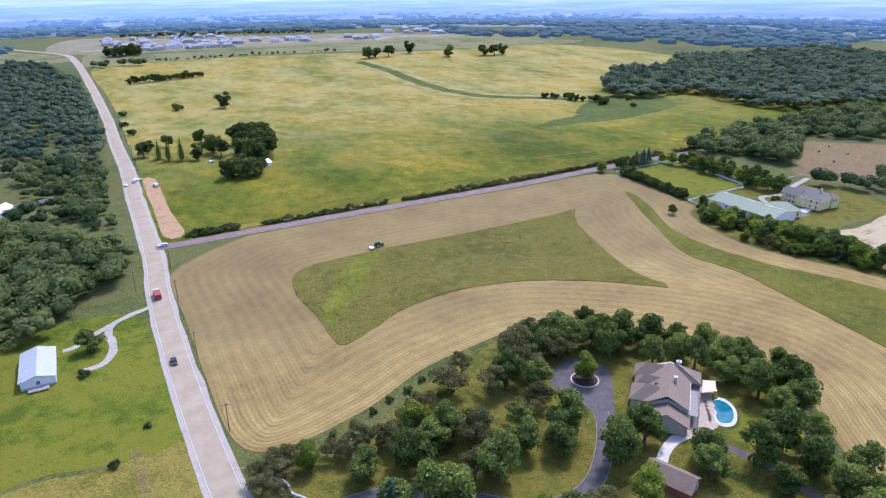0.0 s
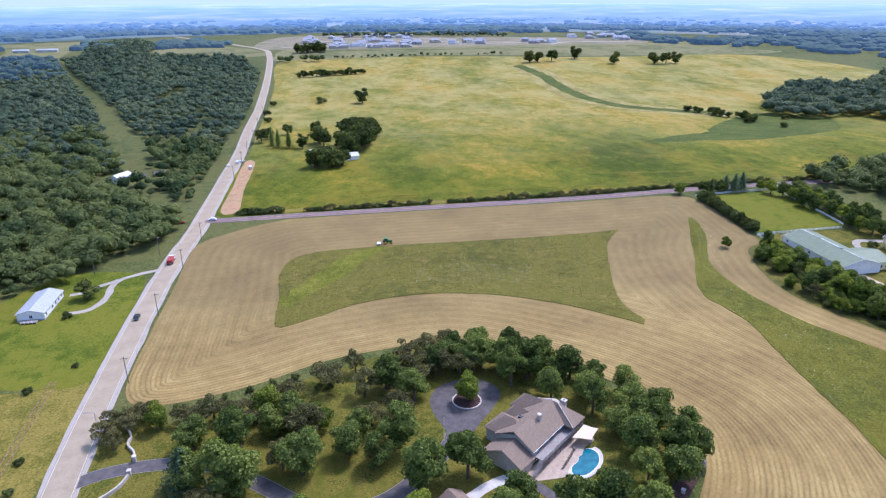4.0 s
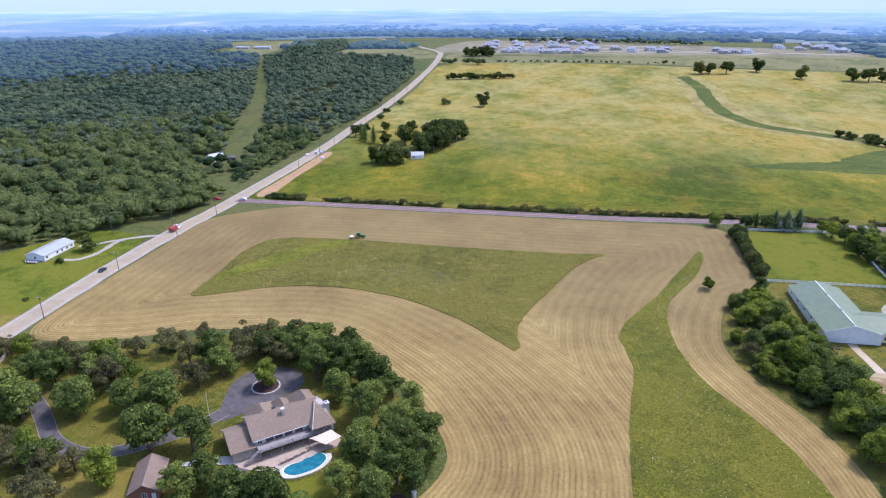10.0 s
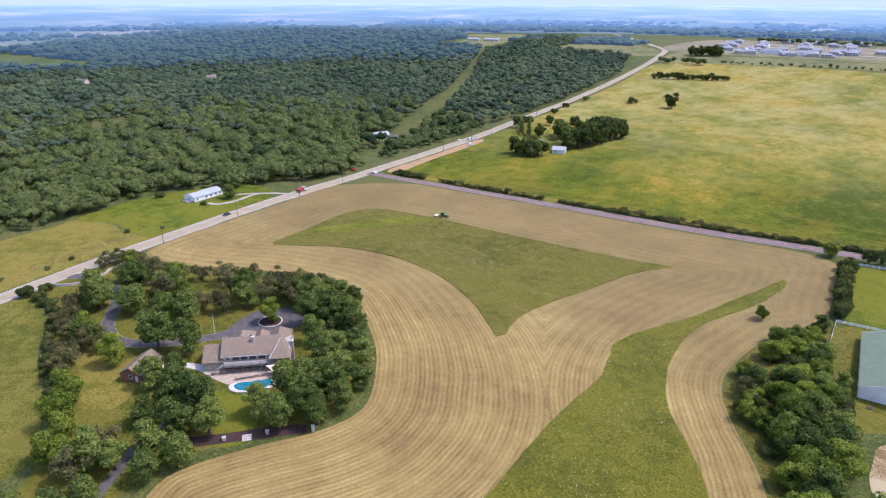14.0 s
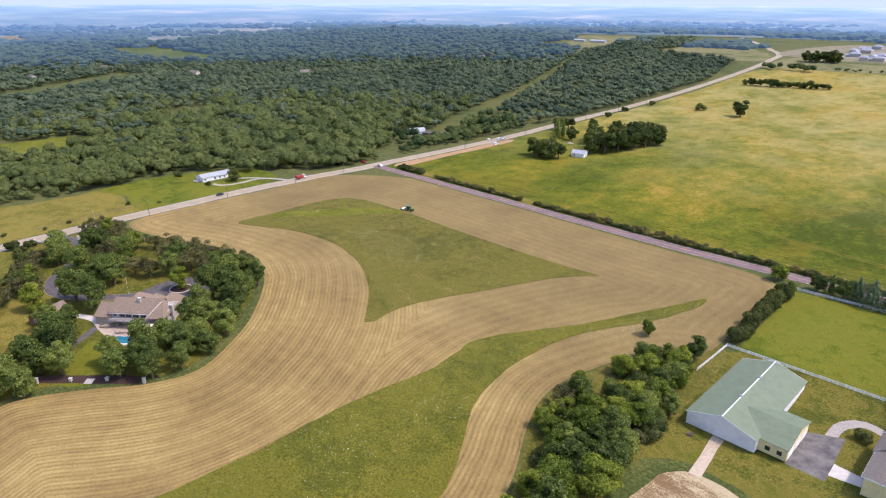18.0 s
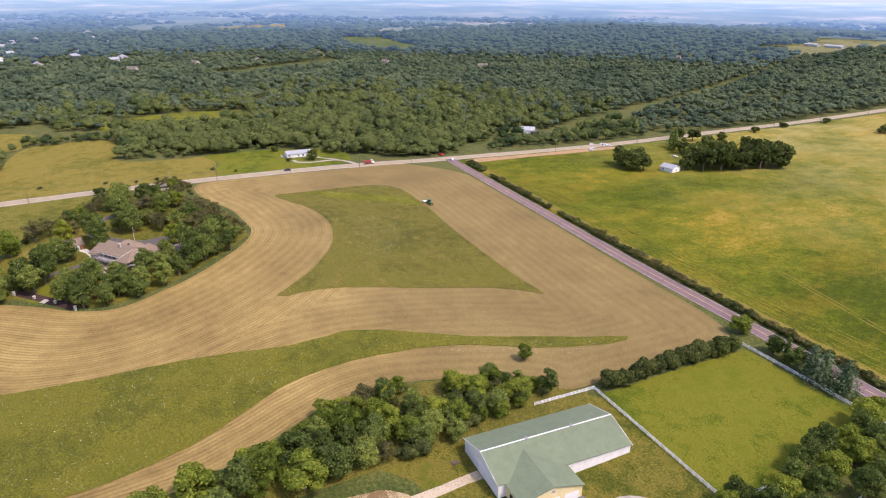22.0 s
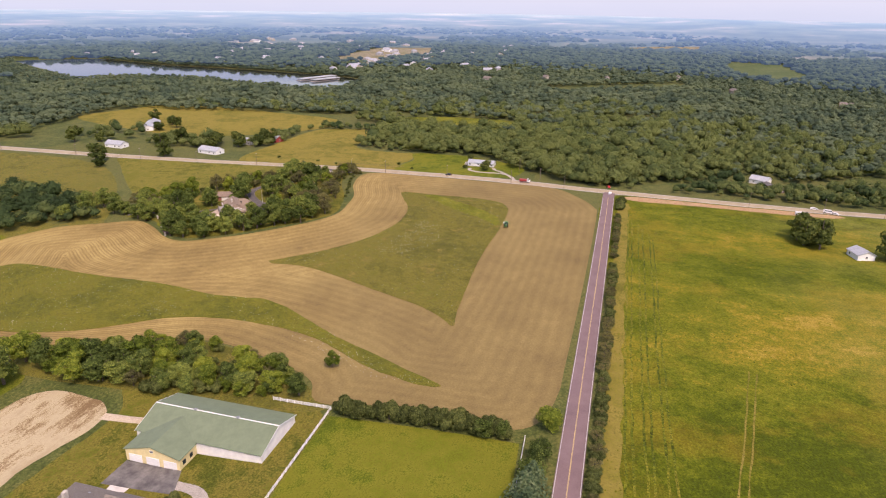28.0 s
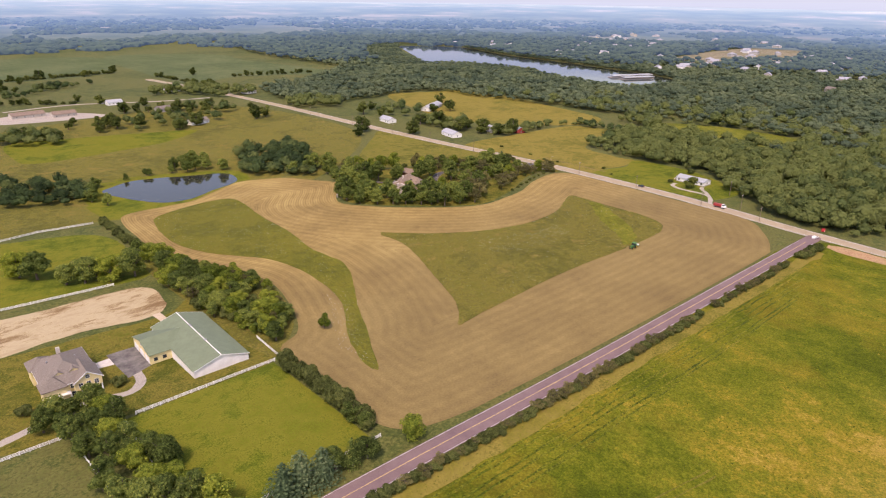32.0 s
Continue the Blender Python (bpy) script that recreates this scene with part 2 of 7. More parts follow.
def part(name, bm, material, parent=None, label="", smooth=False):
    """Link a bmesh as one mesh object under a thing or a part."""
    me = bpy.data.meshes.new(name)
    bm.to_mesh(me)
    bm.free()
    me.materials.append(material)
    if smooth:
        me.polygons.foreach_set("use_smooth", [True] * len(me.polygons))
    ob = new(name, me)
    ob.parent = parent
    if label:
        tagged(ob, label)
    return ob


def thing(name, label, category, at=(0, 0, 0), turn=0, group=""):
    ob = new(name)
    ob.empty_display_size = 0.5
    ob.matrix_basis = pose(*at, 0, 0, turn)
    return tagged(ob, label, category, group)


def box(bm, x0, y0, z0, x1, y1, z1):
    v = [bm.verts.new(p) for p in ((x0, y0, z0), (x1, y0, z0), (x1, y1, z0), (x0, y1, z0), (x0, y0, z1), (x1, y0, z1), (x1, y1, z1), (x0, y1, z1))]
    for f in ((3, 2, 1, 0), (4, 5, 6, 7), (0, 1, 5, 4), (1, 2, 6, 5), (2, 3, 7, 6), (3, 0, 4, 7)):
        bm.faces.new([v[i] for i in f])
    return bm


def boxes(*items):
    bm = bmesh.new()
    for i in items:
        box(bm, *i)
    return bm


def bevelled(bm, width, segments=1):
    bmesh.ops.bevel(bm, geom=bm.edges[:], offset=width, segments=segments, affect="EDGES")
    return bm


def solid(bm, outline, z0, z1):
    """A straight prism over an outline of (x, y)."""
    a = [bm.verts.new((x, y, z0)) for x, y in outline]
    b = [bm.verts.new((x, y, z1)) for x, y in outline]
    n = len(outline)
    bm.faces.new(b)
    bm.faces.new(a[::-1])
    for i in range(n):
        bm.faces.new((a[i], a[(i + 1) % n], b[(i + 1) % n], b[i]))
    return bm


def hull(bm, rings):
    """Faces between rings of points, closed at both ends."""
    rs = [[bm.verts.new(p) for p in r] for r in rings]
    for a, b in zip(rs, rs[1:]):
        n = len(a)
        for i in range(n):
            bm.faces.new((a[i], a[(i + 1) % n], b[(i + 1) % n], b[i]))
    bm.faces.new(rs[0][::-1])
    bm.faces.new(rs[-1])
    return bm


def pipe(bm, a, b, r0, r1, sides=8):
    """A tapered round bar from a to b."""
    a, b = Vector(a), Vector(b)
    q = (b - a).to_track_quat("Z", "Y").to_matrix()
    ring = lambda c, r: [c + q @ Vector((r * math.cos(2 * math.pi * i / sides), r * math.sin(2 * math.pi * i / sides), 0)) for i in range(sides)]
    return hull(bm, [ring(a, r0), ring(b, r1)])


def spline(pts, closed=True, step=3.0):
    """A smooth line through the points."""
    out, n = [], len(pts)
    for i in range(n if closed else n - 1):
        p = [Vector(pts[(i + k) % n] if closed else pts[min(max(i + k, 0), n - 1)]) for k in (-1, 0, 1, 2)]
        m = max(1, int((p[2] - p[1]).length / step))
        for j in range(m):
            t = j / m
            q = 0.5 * (2 * p[1] + (p[2] - p[0]) * t + (2 * p[0] - 5 * p[1] + 4 * p[2] - p[3]) * t * t + (3 * p[1] - p[0] - 3 * p[2] + p[3]) * t ** 3)
            out.append((q.x, q.y))
    if not closed:
        out.append(tuple(pts[-1]))
    return out


def wobble(line, amount, size=6.0, seed=0):
    """Shift a line's points a little, as real edges run."""
    out = []
    for x, y in line:
        v = noise.noise_vector(Vector((x / size, y / size, seed * 7.3)))
        out.append((x + amount * v.x, y + amount * v.y))
    return out


def patch(name, pts, z, material, label="", smooth=True, rough=0.5, category=""):
    """A piece of ground cover with its own outline, lying on the ground."""
    line = wobble(spline(pts, True, 3.0), rough) if smooth else [p for i, q in enumerate(pts) for p in edge_points(q, pts[(i + 1) % len(pts)])]
    n = len(line)
    xs, ys = [p[0] for p in line], [p[1] for p in line]
    near = min(xs) < 480 and max(xs) > -120 and min(ys) < 440 and max(ys) > -120
    step = (5.0 if max(max(xs) - min(xs), max(ys) - min(ys)) < 450 else 6.5) if near else 20.0
    gx_, gy_ = np.meshgrid(np.arange(min(xs), max(xs), step), np.arange(min(ys), max(ys), step))
    gx_, gy_ = gx_.ravel(), gy_.ravel()
    keep = inside(gx_, gy_, line)
    pts_ = [Vector(p) for p in line] + [Vector(p) for p in zip(gx_[keep], gy_[keep])]
    cv_, _, cf_, _, _, _ = delaunay_2d_cdt(pts_, [(i, (i + 1) % n) for i in range(n)], [], 1, 1e-4)
    verts = [(p.x, p.y, z) for p in cv_]
    faces = [t for t in cf_ if len(t) == 3]
    k = len(verts)
    verts += [(x, y, z) for x, y in line] + [(x, y, -0.05) for x, y in line]
    area = sum(line[i][0] * line[(i + 1) % n][1] - line[(i + 1) % n][0] * line[i][1] for i in range(n))
    for i in range(n):
        j = (i + 1) % n
        p, q, u, w = k + i, k + j, k + n + i, k + n + j
        faces += [(p, u, w), (p, w, q)] if area > 0 else [(p, w, u), (p, q, w)]
    return tagged(mesh_np(name, verts, faces, material, smooth=False), label, category, "", "structure")


def edge_points(p, q, step=4.0):
    n = max(1, round(math.hypot(q[0] - p[0], q[1] - p[1]) / step))
    return [(p[0] + (q[0] - p[0]) * i / n, p[1] + (q[1] - p[1]) * i / n) for i in range(n)]


def inside(x, y, poly):
    """Which of the points lie within the outline."""
    hit = np.zeros(len(x), bool)
    n = len(poly)
    for i in range(n):
        (x0, y0), (x1, y1) = poly[i], poly[(i + 1) % n]
        if y0 == y1:
            continue
        hit ^= ((y0 > y) != (y1 > y)) & (x < (x1 - x0) * (y - y0) / (y1 - y0) + x0)
    return hit


def mesh_np(name, verts, tris, material, tone=None, smooth=True):
    """A mesh object from arrays of points and triangles."""
    me = bpy.data.meshes.new(name)
    nv, nt = len(verts), len(tris)
    me.vertices.add(nv)
    me.vertices.foreach_set("co", np.asarray(verts, np.float32).ravel())
    me.loops.add(nt * 3)
    me.loops.foreach_set("vertex_index", np.asarray(tris, np.int32).ravel())
    me.polygons.add(nt)
    me.polygons.foreach_set("loop_start", np.arange(0, nt * 3, 3, dtype=np.int32))
    me.polygons.foreach_set("use_smooth", np.full(nt, smooth))
    if tone is not None:
        me.attributes.new("tone", "FLOAT", "POINT").data.foreach_set("value", np.asarray(tone, np.float32))
    me.update()
    me.materials.append(material)
    return new(name, me)


def ribbon(line, width, z, thick=0.08, crown=0.0, jag=0.0, seed=0):
    """A strip along a line: a road, a path or a painted stripe."""
    bm = bmesh.new()
    rows = []
    pts = [Vector(p) for p in line]
    for i, p in enumerate(pts):
        d = (pts[min(i + 1, len(pts) - 1)] - pts[max(i - 1, 0)]).normalized()
        nrm = Vector((-d.y, d.x))
        w = width[i] if isinstance(width, list) else width
        e0 = w / 2 + jag * noise.noise(Vector((i * 0.31, seed, 1)))
        e1 = w / 2 + jag * noise.noise(Vector((i * 0.31, seed, 9)))
        a, b = p + nrm * e0, p - nrm * e1
        rows.append([bm.verts.new(q) for q in ((a.x, a.y, z - thick), (a.x, a.y, z), (p.x, p.y, z + crown), (b.x, b.y, z), (b.x, b.y, z - thick))])
    for r, s in zip(rows, rows[1:]):
        for k in range(4):
            bm.faces.new((r[k], s[k], s[k + 1], r[k + 1]))
    return bm


def shifted(line, d):
    p = [Vector(q) for q in line]
    out = []
    for i, q in enumerate(p):
        t = (p[min(i + 1, len(p) - 1)] - p[max(i - 1, 0)]).normalized()
        out.append((q.x - t.y * d, q.y + t.x * d))
    return out


# ---- ground ----
CENTRE = (200.0, 200.0)
# low swells and hollows: x, y, reach, height
HILLS = [(270, 0, 90, -6.14), (335, 222, 30, -1.44), (330, 305, 50, 1.22), (150, 115, 40, 0.91), (-60, 440, 60, -2.66), (-290, 219, 120, -4.6), (-70, 20, 60, -1.85), (60, -60, 90, -0.63), (240, 150, 50, 1.58),
         (395, 220, 50, -2.31), (200, -110, 90, -4.25), (325, 165, 40, -0.74), (380, 80, 80, -3.93), (165, 60, 40, -0.43), (250, 240, 45, -2.69), (-20, 240, 40, 0.59), (100, 150, 60, 0.41), (420, 330, 90, 1.12)]


def land(x, y):
    """Height of the fields: they fall to the pond and climb to the north."""
    x, y = np.asarray(x, float), np.asarray(y, float)
    z = sum(h * np.exp(-((x - a) ** 2 + (y - b) ** 2) / (2 * r * r)) for a, b, r, h in HILLS)
    d = np.hypot(x - CENTRE[0], y - CENTRE[1])
    w = np.clip((1.7 - np.hypot((x - 250) / 50, (y + 15) / 38)) / 0.6, 0, 1)
    z = z + (-8.5 - z) * w * w * (3 - 2 * w)
    k = np.clip((y - 430) / 690, 0, 1.05)
    return z + 22 * k * k * np.clip((2400 - d) / 900, 0, 1)


def lay(x, y):
    """A spot of the flat plan as it lies on the land."""
    x, y = np.asarray(x, float), np.asarray(y, float)
    k = np.clip((y - 430) / 300, 0, 1) * np.clip((2600 - y) / 800, 0, 1)
    x2 = x - 0.1 * k * (x - 100)
    y2 = np.where((y > 430) & (y < 2600), y - 0.155 * np.minimum(y - 430, (2600 - y) * 0.9), y)
    return x2, y2, land(x2, y2)


def rise(d):
    """Height of the far country above the near fields, set to fit the skyline in the camera's view."""
    t = min(max((d - 2300) / 2200, 0), 1)
    return 46 * t * t * (3 - 2 * t)


FAR_FROM = 1250
SEG = 96

def disc(radii, z_of, drop=0.0):
    v, f = [], []
    for r in radii:
        for i in range(SEG):
            a = 2 * math.pi * i / SEG
            v.append((CENTRE[0] + r * math.cos(a), CENTRE[1] + r * math.sin(a), z_of(r) - drop))
    for k in range(len(radii) - 1):
        for i in range(SEG):
            a, b = k * SEG + i, k * SEG + (i + 1) % SEG
            f += [(a, a + SEG, b + SEG), (a, b + SEG, b)]
    return v, f


SEG = 420
v, f = disc([0.5] + list(range(5, 420, 5)) + list(range(430, FAR_FROM, 20)) + [1350, 1450, 1600, 1800, 2000, 2300, 2700, 3100, 3500, 3900, 4200, 4500], lambda r: rise(r) - 12 * min(max((r - 1600) / 200, 0), 1))
SEG = 96
ground = tagged(mesh_np("ground", np.array(v), np.array(f), PASTURE, smooth=True), "wide green and straw-coloured farmland reaching the horizon", "ground", "", "structure")

# far country: woods and fields; summer haze is painted on as a bluish glow
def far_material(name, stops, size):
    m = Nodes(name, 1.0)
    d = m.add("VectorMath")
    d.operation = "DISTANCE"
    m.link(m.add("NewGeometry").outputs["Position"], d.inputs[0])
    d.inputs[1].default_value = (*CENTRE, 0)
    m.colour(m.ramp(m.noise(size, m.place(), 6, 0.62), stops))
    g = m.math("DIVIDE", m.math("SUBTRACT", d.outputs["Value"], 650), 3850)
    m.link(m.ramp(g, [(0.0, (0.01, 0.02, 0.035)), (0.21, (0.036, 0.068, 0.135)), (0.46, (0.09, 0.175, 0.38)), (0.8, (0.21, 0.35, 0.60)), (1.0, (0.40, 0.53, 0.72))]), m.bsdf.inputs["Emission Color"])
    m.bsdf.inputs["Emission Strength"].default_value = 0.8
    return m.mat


HAZE_FIELDS = far_material("haze_fields", [(0.40, (0.05, 0.07, 0.03)), (0.52, (0.09, 0.11, 0.045)), (0.60, (0.15, 0.14, 0.07)), (0.70, (0.26, 0.22, 0.14))], 330)
HAZE_TREES = far_material("haze_trees", [(0.35, (0.025, 0.042, 0.018)), (0.65, (0.06, 0.085, 0.032))], 25)
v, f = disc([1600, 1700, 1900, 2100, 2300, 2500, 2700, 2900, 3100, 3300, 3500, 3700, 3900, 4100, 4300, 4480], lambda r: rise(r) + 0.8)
backdrop = tagged(mesh_np("backdrop", np.array(v), np.array(f), HAZE_FIELDS), "hazy blue-green fields in the far distance", "backdrop", "", "structure")
sky_mat = Nodes("horizon_sky", 1.0)
sky_mat.colour((0.0, 0.0, 0.0))
sz = sky_mat.add("SeparateXYZ")
sky_mat.link(sky_mat.add("NewGeometry").outputs["Position"], sz.inputs[0])
sh = sky_mat.math("ADD", sky_mat.math("DIVIDE", sz.outputs[2], 420), sky_mat.math("MULTIPLY", sky_mat.noise(700, sky_mat.place((1, 1, 5)), 4), 0.25))
sky_mat.link(sky_mat.ramp(sh, [(0.2, (0.55, 0.68, 0.85)), (0.5, (0.62, 0.73, 0.88)), (1.0, (0.45, 0.62, 0.88))]), sky_mat.bsdf.inputs["Emission Color"])
sky_mat.bsdf.inputs["Emission Strength"].default_value = 0.72
v, f = [], []
for r, z in ((4470, 20), (4480, 160), (4490, 420)):
    for i in range(SEG):
        a = 2 * math.pi * i / SEG
        v.append((CENTRE[0] + r * math.cos(a), CENTRE[1] + r * math.sin(a), z))
for k in range(2):
    for i in range(SEG):
        a, b = k * SEG + i, k * SEG + (i + 1) % SEG
        f += [(a, b + SEG, a + SEG), (a, b, b + SEG)]
tagged(mesh_np("backdrop_sky", np.array(v), np.array(f), sky_mat.mat), "pale hazy sky low over the horizon", "sky", "", "structure")

# ---- fields ----
YARD = [(26, 150), (36, 141), (60, 147), (85, 160), (105, 167), (125, 171), (145, 161), (168, 141), (181, 125), (187, 110), (183, 98), (172, 84), (163, 70),
        (158, 46), (140, 36), (134, 42), (116, 59), (81, 76), (50, 95), (31, 100), (24, 98), (20, 108), (20, 125), (19, 140)]
HAY = [(22, 160), (34, 151), (60, 156), (85, 167), (105, 171), (125, 173), (145, 165), (171, 144), (185, 126), (191.5, 111), (187, 97), (176, 82.5), (167, 68), (165, 58),
       (172, 42), (178, 28), (186, 13), (196, 3), (210, 0), (226, 8), (243, 18), (254, 24), (272, 25), (290, 25), (301, 31), (305, 50), (306, 75), (307, 100), (305, 128), (299, 147), (290, 164), (284, 178), (282, 191), (284, 206), (290, 227),
       (297, 240), (308, 247), (309, 265), (310, 285), (310, 309), (303, 320), (285, 324), (263, 324.5), (178, 325.5), (80, 325.5), (62, 323), (40, 310), (23, 290), (22, 243), (21, 200)]
PATCH_A = [(67, 196), (80, 200), (100, 210), (124, 214), (146, 211), (165, 204), (188, 189), (206, 172), (208, 175), (206, 190), (210, 208), (218, 230), (228, 256), (237, 270), (244, 277),
           (225, 275), (171, 272), (123, 273), (90, 272), (76, 268), (70, 262), (66, 245), (67, 222)]
PATCH_B = [(286, 47), (268, 38), (247, 33), (234, 38), (234, 60), (238, 85), (241, 108), (242, 125), (244, 145), (247, 165), (246, 180), (244, 190), (248, 205), (256, 220), (265, 236), (274, 255), (282, 270), (290, 285),
           (291, 278), (288, 268), (283, 255), (276, 243), (269, 230), (265, 215), (264, 200), (265, 183), (269, 167), (276, 154), (284, 142), (291, 125), (295, 105), (294, 80), (290, 58)]

hay_line = spline(HAY, True, 3.0)
seg_a = np.array(hay_line)
seg_d = np.roll(seg_a, -1, 0) - seg_a
gx, gy = np.meshgrid(np.arange(18, 318, 2.0), np.arange(-6, 330, 2.0))
gx, gy = gx.ravel(), gy.ravel()


def to_edge(x, y):
    """Distance of points from the edge of the hay field."""
    best = np.full(len(x), 1e9)
    for (ax, ay), (dx, dy) in zip(seg_a, seg_d):
        t = np.clip(((x - ax) * dx + (y - ay) * dy) / (dx * dx + dy * dy + 1e-9), 0, 1)
        best = np.minimum(best, np.hypot(x - ax - t * dx, y - ay - t * dy))
    return best


ok = inside(gx, gy, hay_line)
gx, gy = gx[ok], gy[ok]
ok = to_edge(gx, gy) > 1.2
gx, gy = gx[ok], gy[ok]
pts = [Vector(p) for p in hay_line] + [Vector((a, b)) for a, b in zip(gx, gy)]
nb = len(hay_line)
cv, _, cf, _, _, _ = delaunay_2d_cdt(pts, [(i, (i + 1) % nb) for i in range(nb)], [], 1, 1e-4)
hx, hy = np.array([p.x for p in cv]), np.array([p.y for p in cv])
tri = np.array([t for t in cf if len(t) == 3])
hay_rows = to_edge(hx, hy)

hay = Nodes("cut_hay", 0.95)
hp = hay.place()
row = hay.add("Attribute")
row.attribute_name = "tone"
bend = hay.math("ADD", hay.math("MULTIPLY", hay.noise(14, hp, 4), 1.5), hay.math("ADD", hay.math("MULTIPLY", hay.noise(60, hp, 2), 4.0), hay.math("MULTIPLY", hay.noise(1.6, hp, 3), 0.4)))
wave = hay.math("SINE", hay.math("MULTIPLY", hay.math("ADD", row.outputs["Fac"], bend), 2 * math.pi / 1.55))
wave = hay.math("SUBTRACT", hay.math("MULTIPLY", hay.ramp(hay.math("ADD", hay.math("MULTIPLY", wave, 0.5), 0.5), [(0.0, (0, 0, 0)), (0.28, (0.62, 0.62, 0.62)), (1.0, (1, 1, 1))]), 2.0), 1.25)
wave2 = hay.math("SINE", hay.math("MULTIPLY", hay.math("ADD", row.outputs["Fac"], bend), 2 * math.pi / 4.9))
straw = hay.noise(0.7, hp, 5, 0.85)
drift = hay.math("ADD", hay.math("MULTIPLY", hay.noise(38, hp, 4, 0.6), 0.72), hay.math("MULTIPLY", hay.noise(5, hp, 4, 0.7), 0.28))
hy_sep = hay.add("SeparateXYZ")
hay.link(hp, hy_sep.inputs[0])
ease = hay.ramp(hay.math("DIVIDE", hay.math("ADD", hy_sep.outputs[1], hay.math("MULTIPLY", hay.noise(40, hp, 2), 60)), 400), [(0.48, (1, 1, 1)), (0.66, (0.1, 0.1, 0.1))])
wave = hay.math("MULTIPLY", hay.math("MULTIPLY", wave, ease), hay.ramp(hay.noise(7, hp, 4, 0.7), [(0.35, (0.25, 0.25, 0.25)), (0.62, (1.25, 1.25, 1.25))]))
swath = hay.math("ADD", hay.math("MULTIPLY", wave, 0.09), hay.math("MULTIPLY", wave2, 0.04))
tone = hay.math("ADD", hay.math("ADD", hay.math("MULTIPLY", swath, hay.math("ADD", 0.25, hay.noise(30, hp, 2))), hay.math("MULTIPLY", drift, 0.75)), hay.math("MULTIPLY", straw, 0.45))
hc = hay.ramp(tone, [(0.42, (0.152, 0.100, 0.034)), (0.53, (0.222, 0.152, 0.050)), (0.64, (0.292, 0.206, 0.069)), (0.78, (0.40, 0.298, 0.105))])
hay.colour(hay.mix(hay.math("MULTIPLY", hay.math("SUBTRACT", 1.0, ease), 0.58), hc, hay.ramp(straw, [(0.35, (0.108, 0.080, 0.032)), (0.65, (0.195, 0.148, 0.060))])))
hay.bump(hay.math("ADD", hay.math("MULTIPLY", wave, 0.12), straw), 0.5, 0.25)
hay_z = 0.12 + 0 * hx
hay_field = tagged(mesh_np("hay_field", np.stack([hx, hy, hay_z], 1), tri, hay.mat, tone=hay_rows), "freshly cut straw-coloured hay lying in curved rows", "field", "", "structure")

patch("unmown_field", PATCH_A, 0.28, UNMOWN, "uncut green grass standing in the middle of the hay field", category="field")
patch("unmown_field", PATCH_B, 0.28, UNMOWN_DARK, "winding strip of uncut green grass with white flowers", category="field")
patch("meadow", [(29, 337), (200, 337), (420, 339), (640, 345), (800, 380), (900, 600), (1000, 900), (900, 1120), (600, 1140), (300, 1190), (120, 1180), (25, 1150), (27, 900), (28, 640), (30, 480)],
      0.05, MEADOW, "wide rough meadow of green and golden grass", rough=1.0, category="meadow")
patch("lawn", YARD, 0.03, DRY_LAWN, "patchy mown lawn under the yard trees", category="lawn")
patch("lawn", [(84, 84), (100, 76), (114, 66), (126, 70), (124, 80), (112, 92), (100, 93), (90, 95)], 0.045, GOLD, "dry golden lawn behind the garden shed", category="lawn")
patch("lawn", [(146, 94), (153, 95.5), (160, 99), (167, 92), (173, 84), (166, 76), (156, 82), (149, 88)], 0.045, LAWN, "striped mown lawn below the pool", category="lawn")
patch("lawn", [(9, 170), (9, 200), (8, 250), (-2, 262), (-30, 262), (-52, 225), (-58, 200), (-54, 165), (-30, 172), (-10, 168)], 0.035, LAWN, "mown green lawn beside the mobile home", category="lawn")
patch("field", [(9, 168), (-10, 166), (-30, 170), (-54, 163), (-52, 150), (-66, 106), (-140, 101), (-136, 40), (-60, 30), (14, 36), (11, 90)], 0.03, GOLD, "golden green roadside field", category="field")
patch("fresh_grass", [(67, 217), (69, 224), (79, 239), (90, 256), (101, 267), (113, 271.5), (119, 270), (108, 260), (98, 244), (86, 228), (76, 218), (70, 212)], 0.30, FRESH, "bright fresh green strip in the uncut grass", rough=2.5, category="field")
patch("swale", [(360, 478), (410, 473), (470, 468), (566, 498), (604, 560), (562, 600), (494, 562), (456, 532), (440, 512), (400, 500)], 0.07, SWALE, "dark green hollow winding into the meadow", rough=3.0, category="meadow")
tagged(part("swale", ribbon(wobble(spline([(424, 1060), (432, 955), (426, 860), (424, 774), (438, 690), (470, 645), (530, 605)], False, 5), 3, 20), 20, 0.08, 0.05, 0, 2.2), SWALE), "dark green swale curving through the meadow", "meadow", "", "structure")
for d in (-17, 17):
    tagged(part("meadow_strip", ribbon(wobble(shifted(spline([(424, 1060), (432, 955), (426, 860), (424, 774), (438, 690), (470, 645), (530, 605)], False, 5), d), 4, 24, 5), 16, 0.07, 0.05, 0, 5, 3), RIPE), "ripe straw-coloured grass beside the swale", "meadow", "", "structure")
patch("field", [(24, 1172), (300, 1205), (600, 1155), (900, 1135), (1010, 1180), (980, 1330), (820, 1350), (300, 1345), (60, 1335), (20, 1290), (14, 1230)], 0.045, PALE, "pale mown ground between the meadow and the houses", rough=2.0, category="field")
NW_FIELD = [(-440, 1190), (-462, 1196), (-482, 1368), (-579, 1560), (-531, 1600), (-400, 1600), (-377, 1404), (-361, 1237)]
patch("field", NW_FIELD, 0.05, PALE, "pale green field round long low sheds", rough=2.0, category="field")
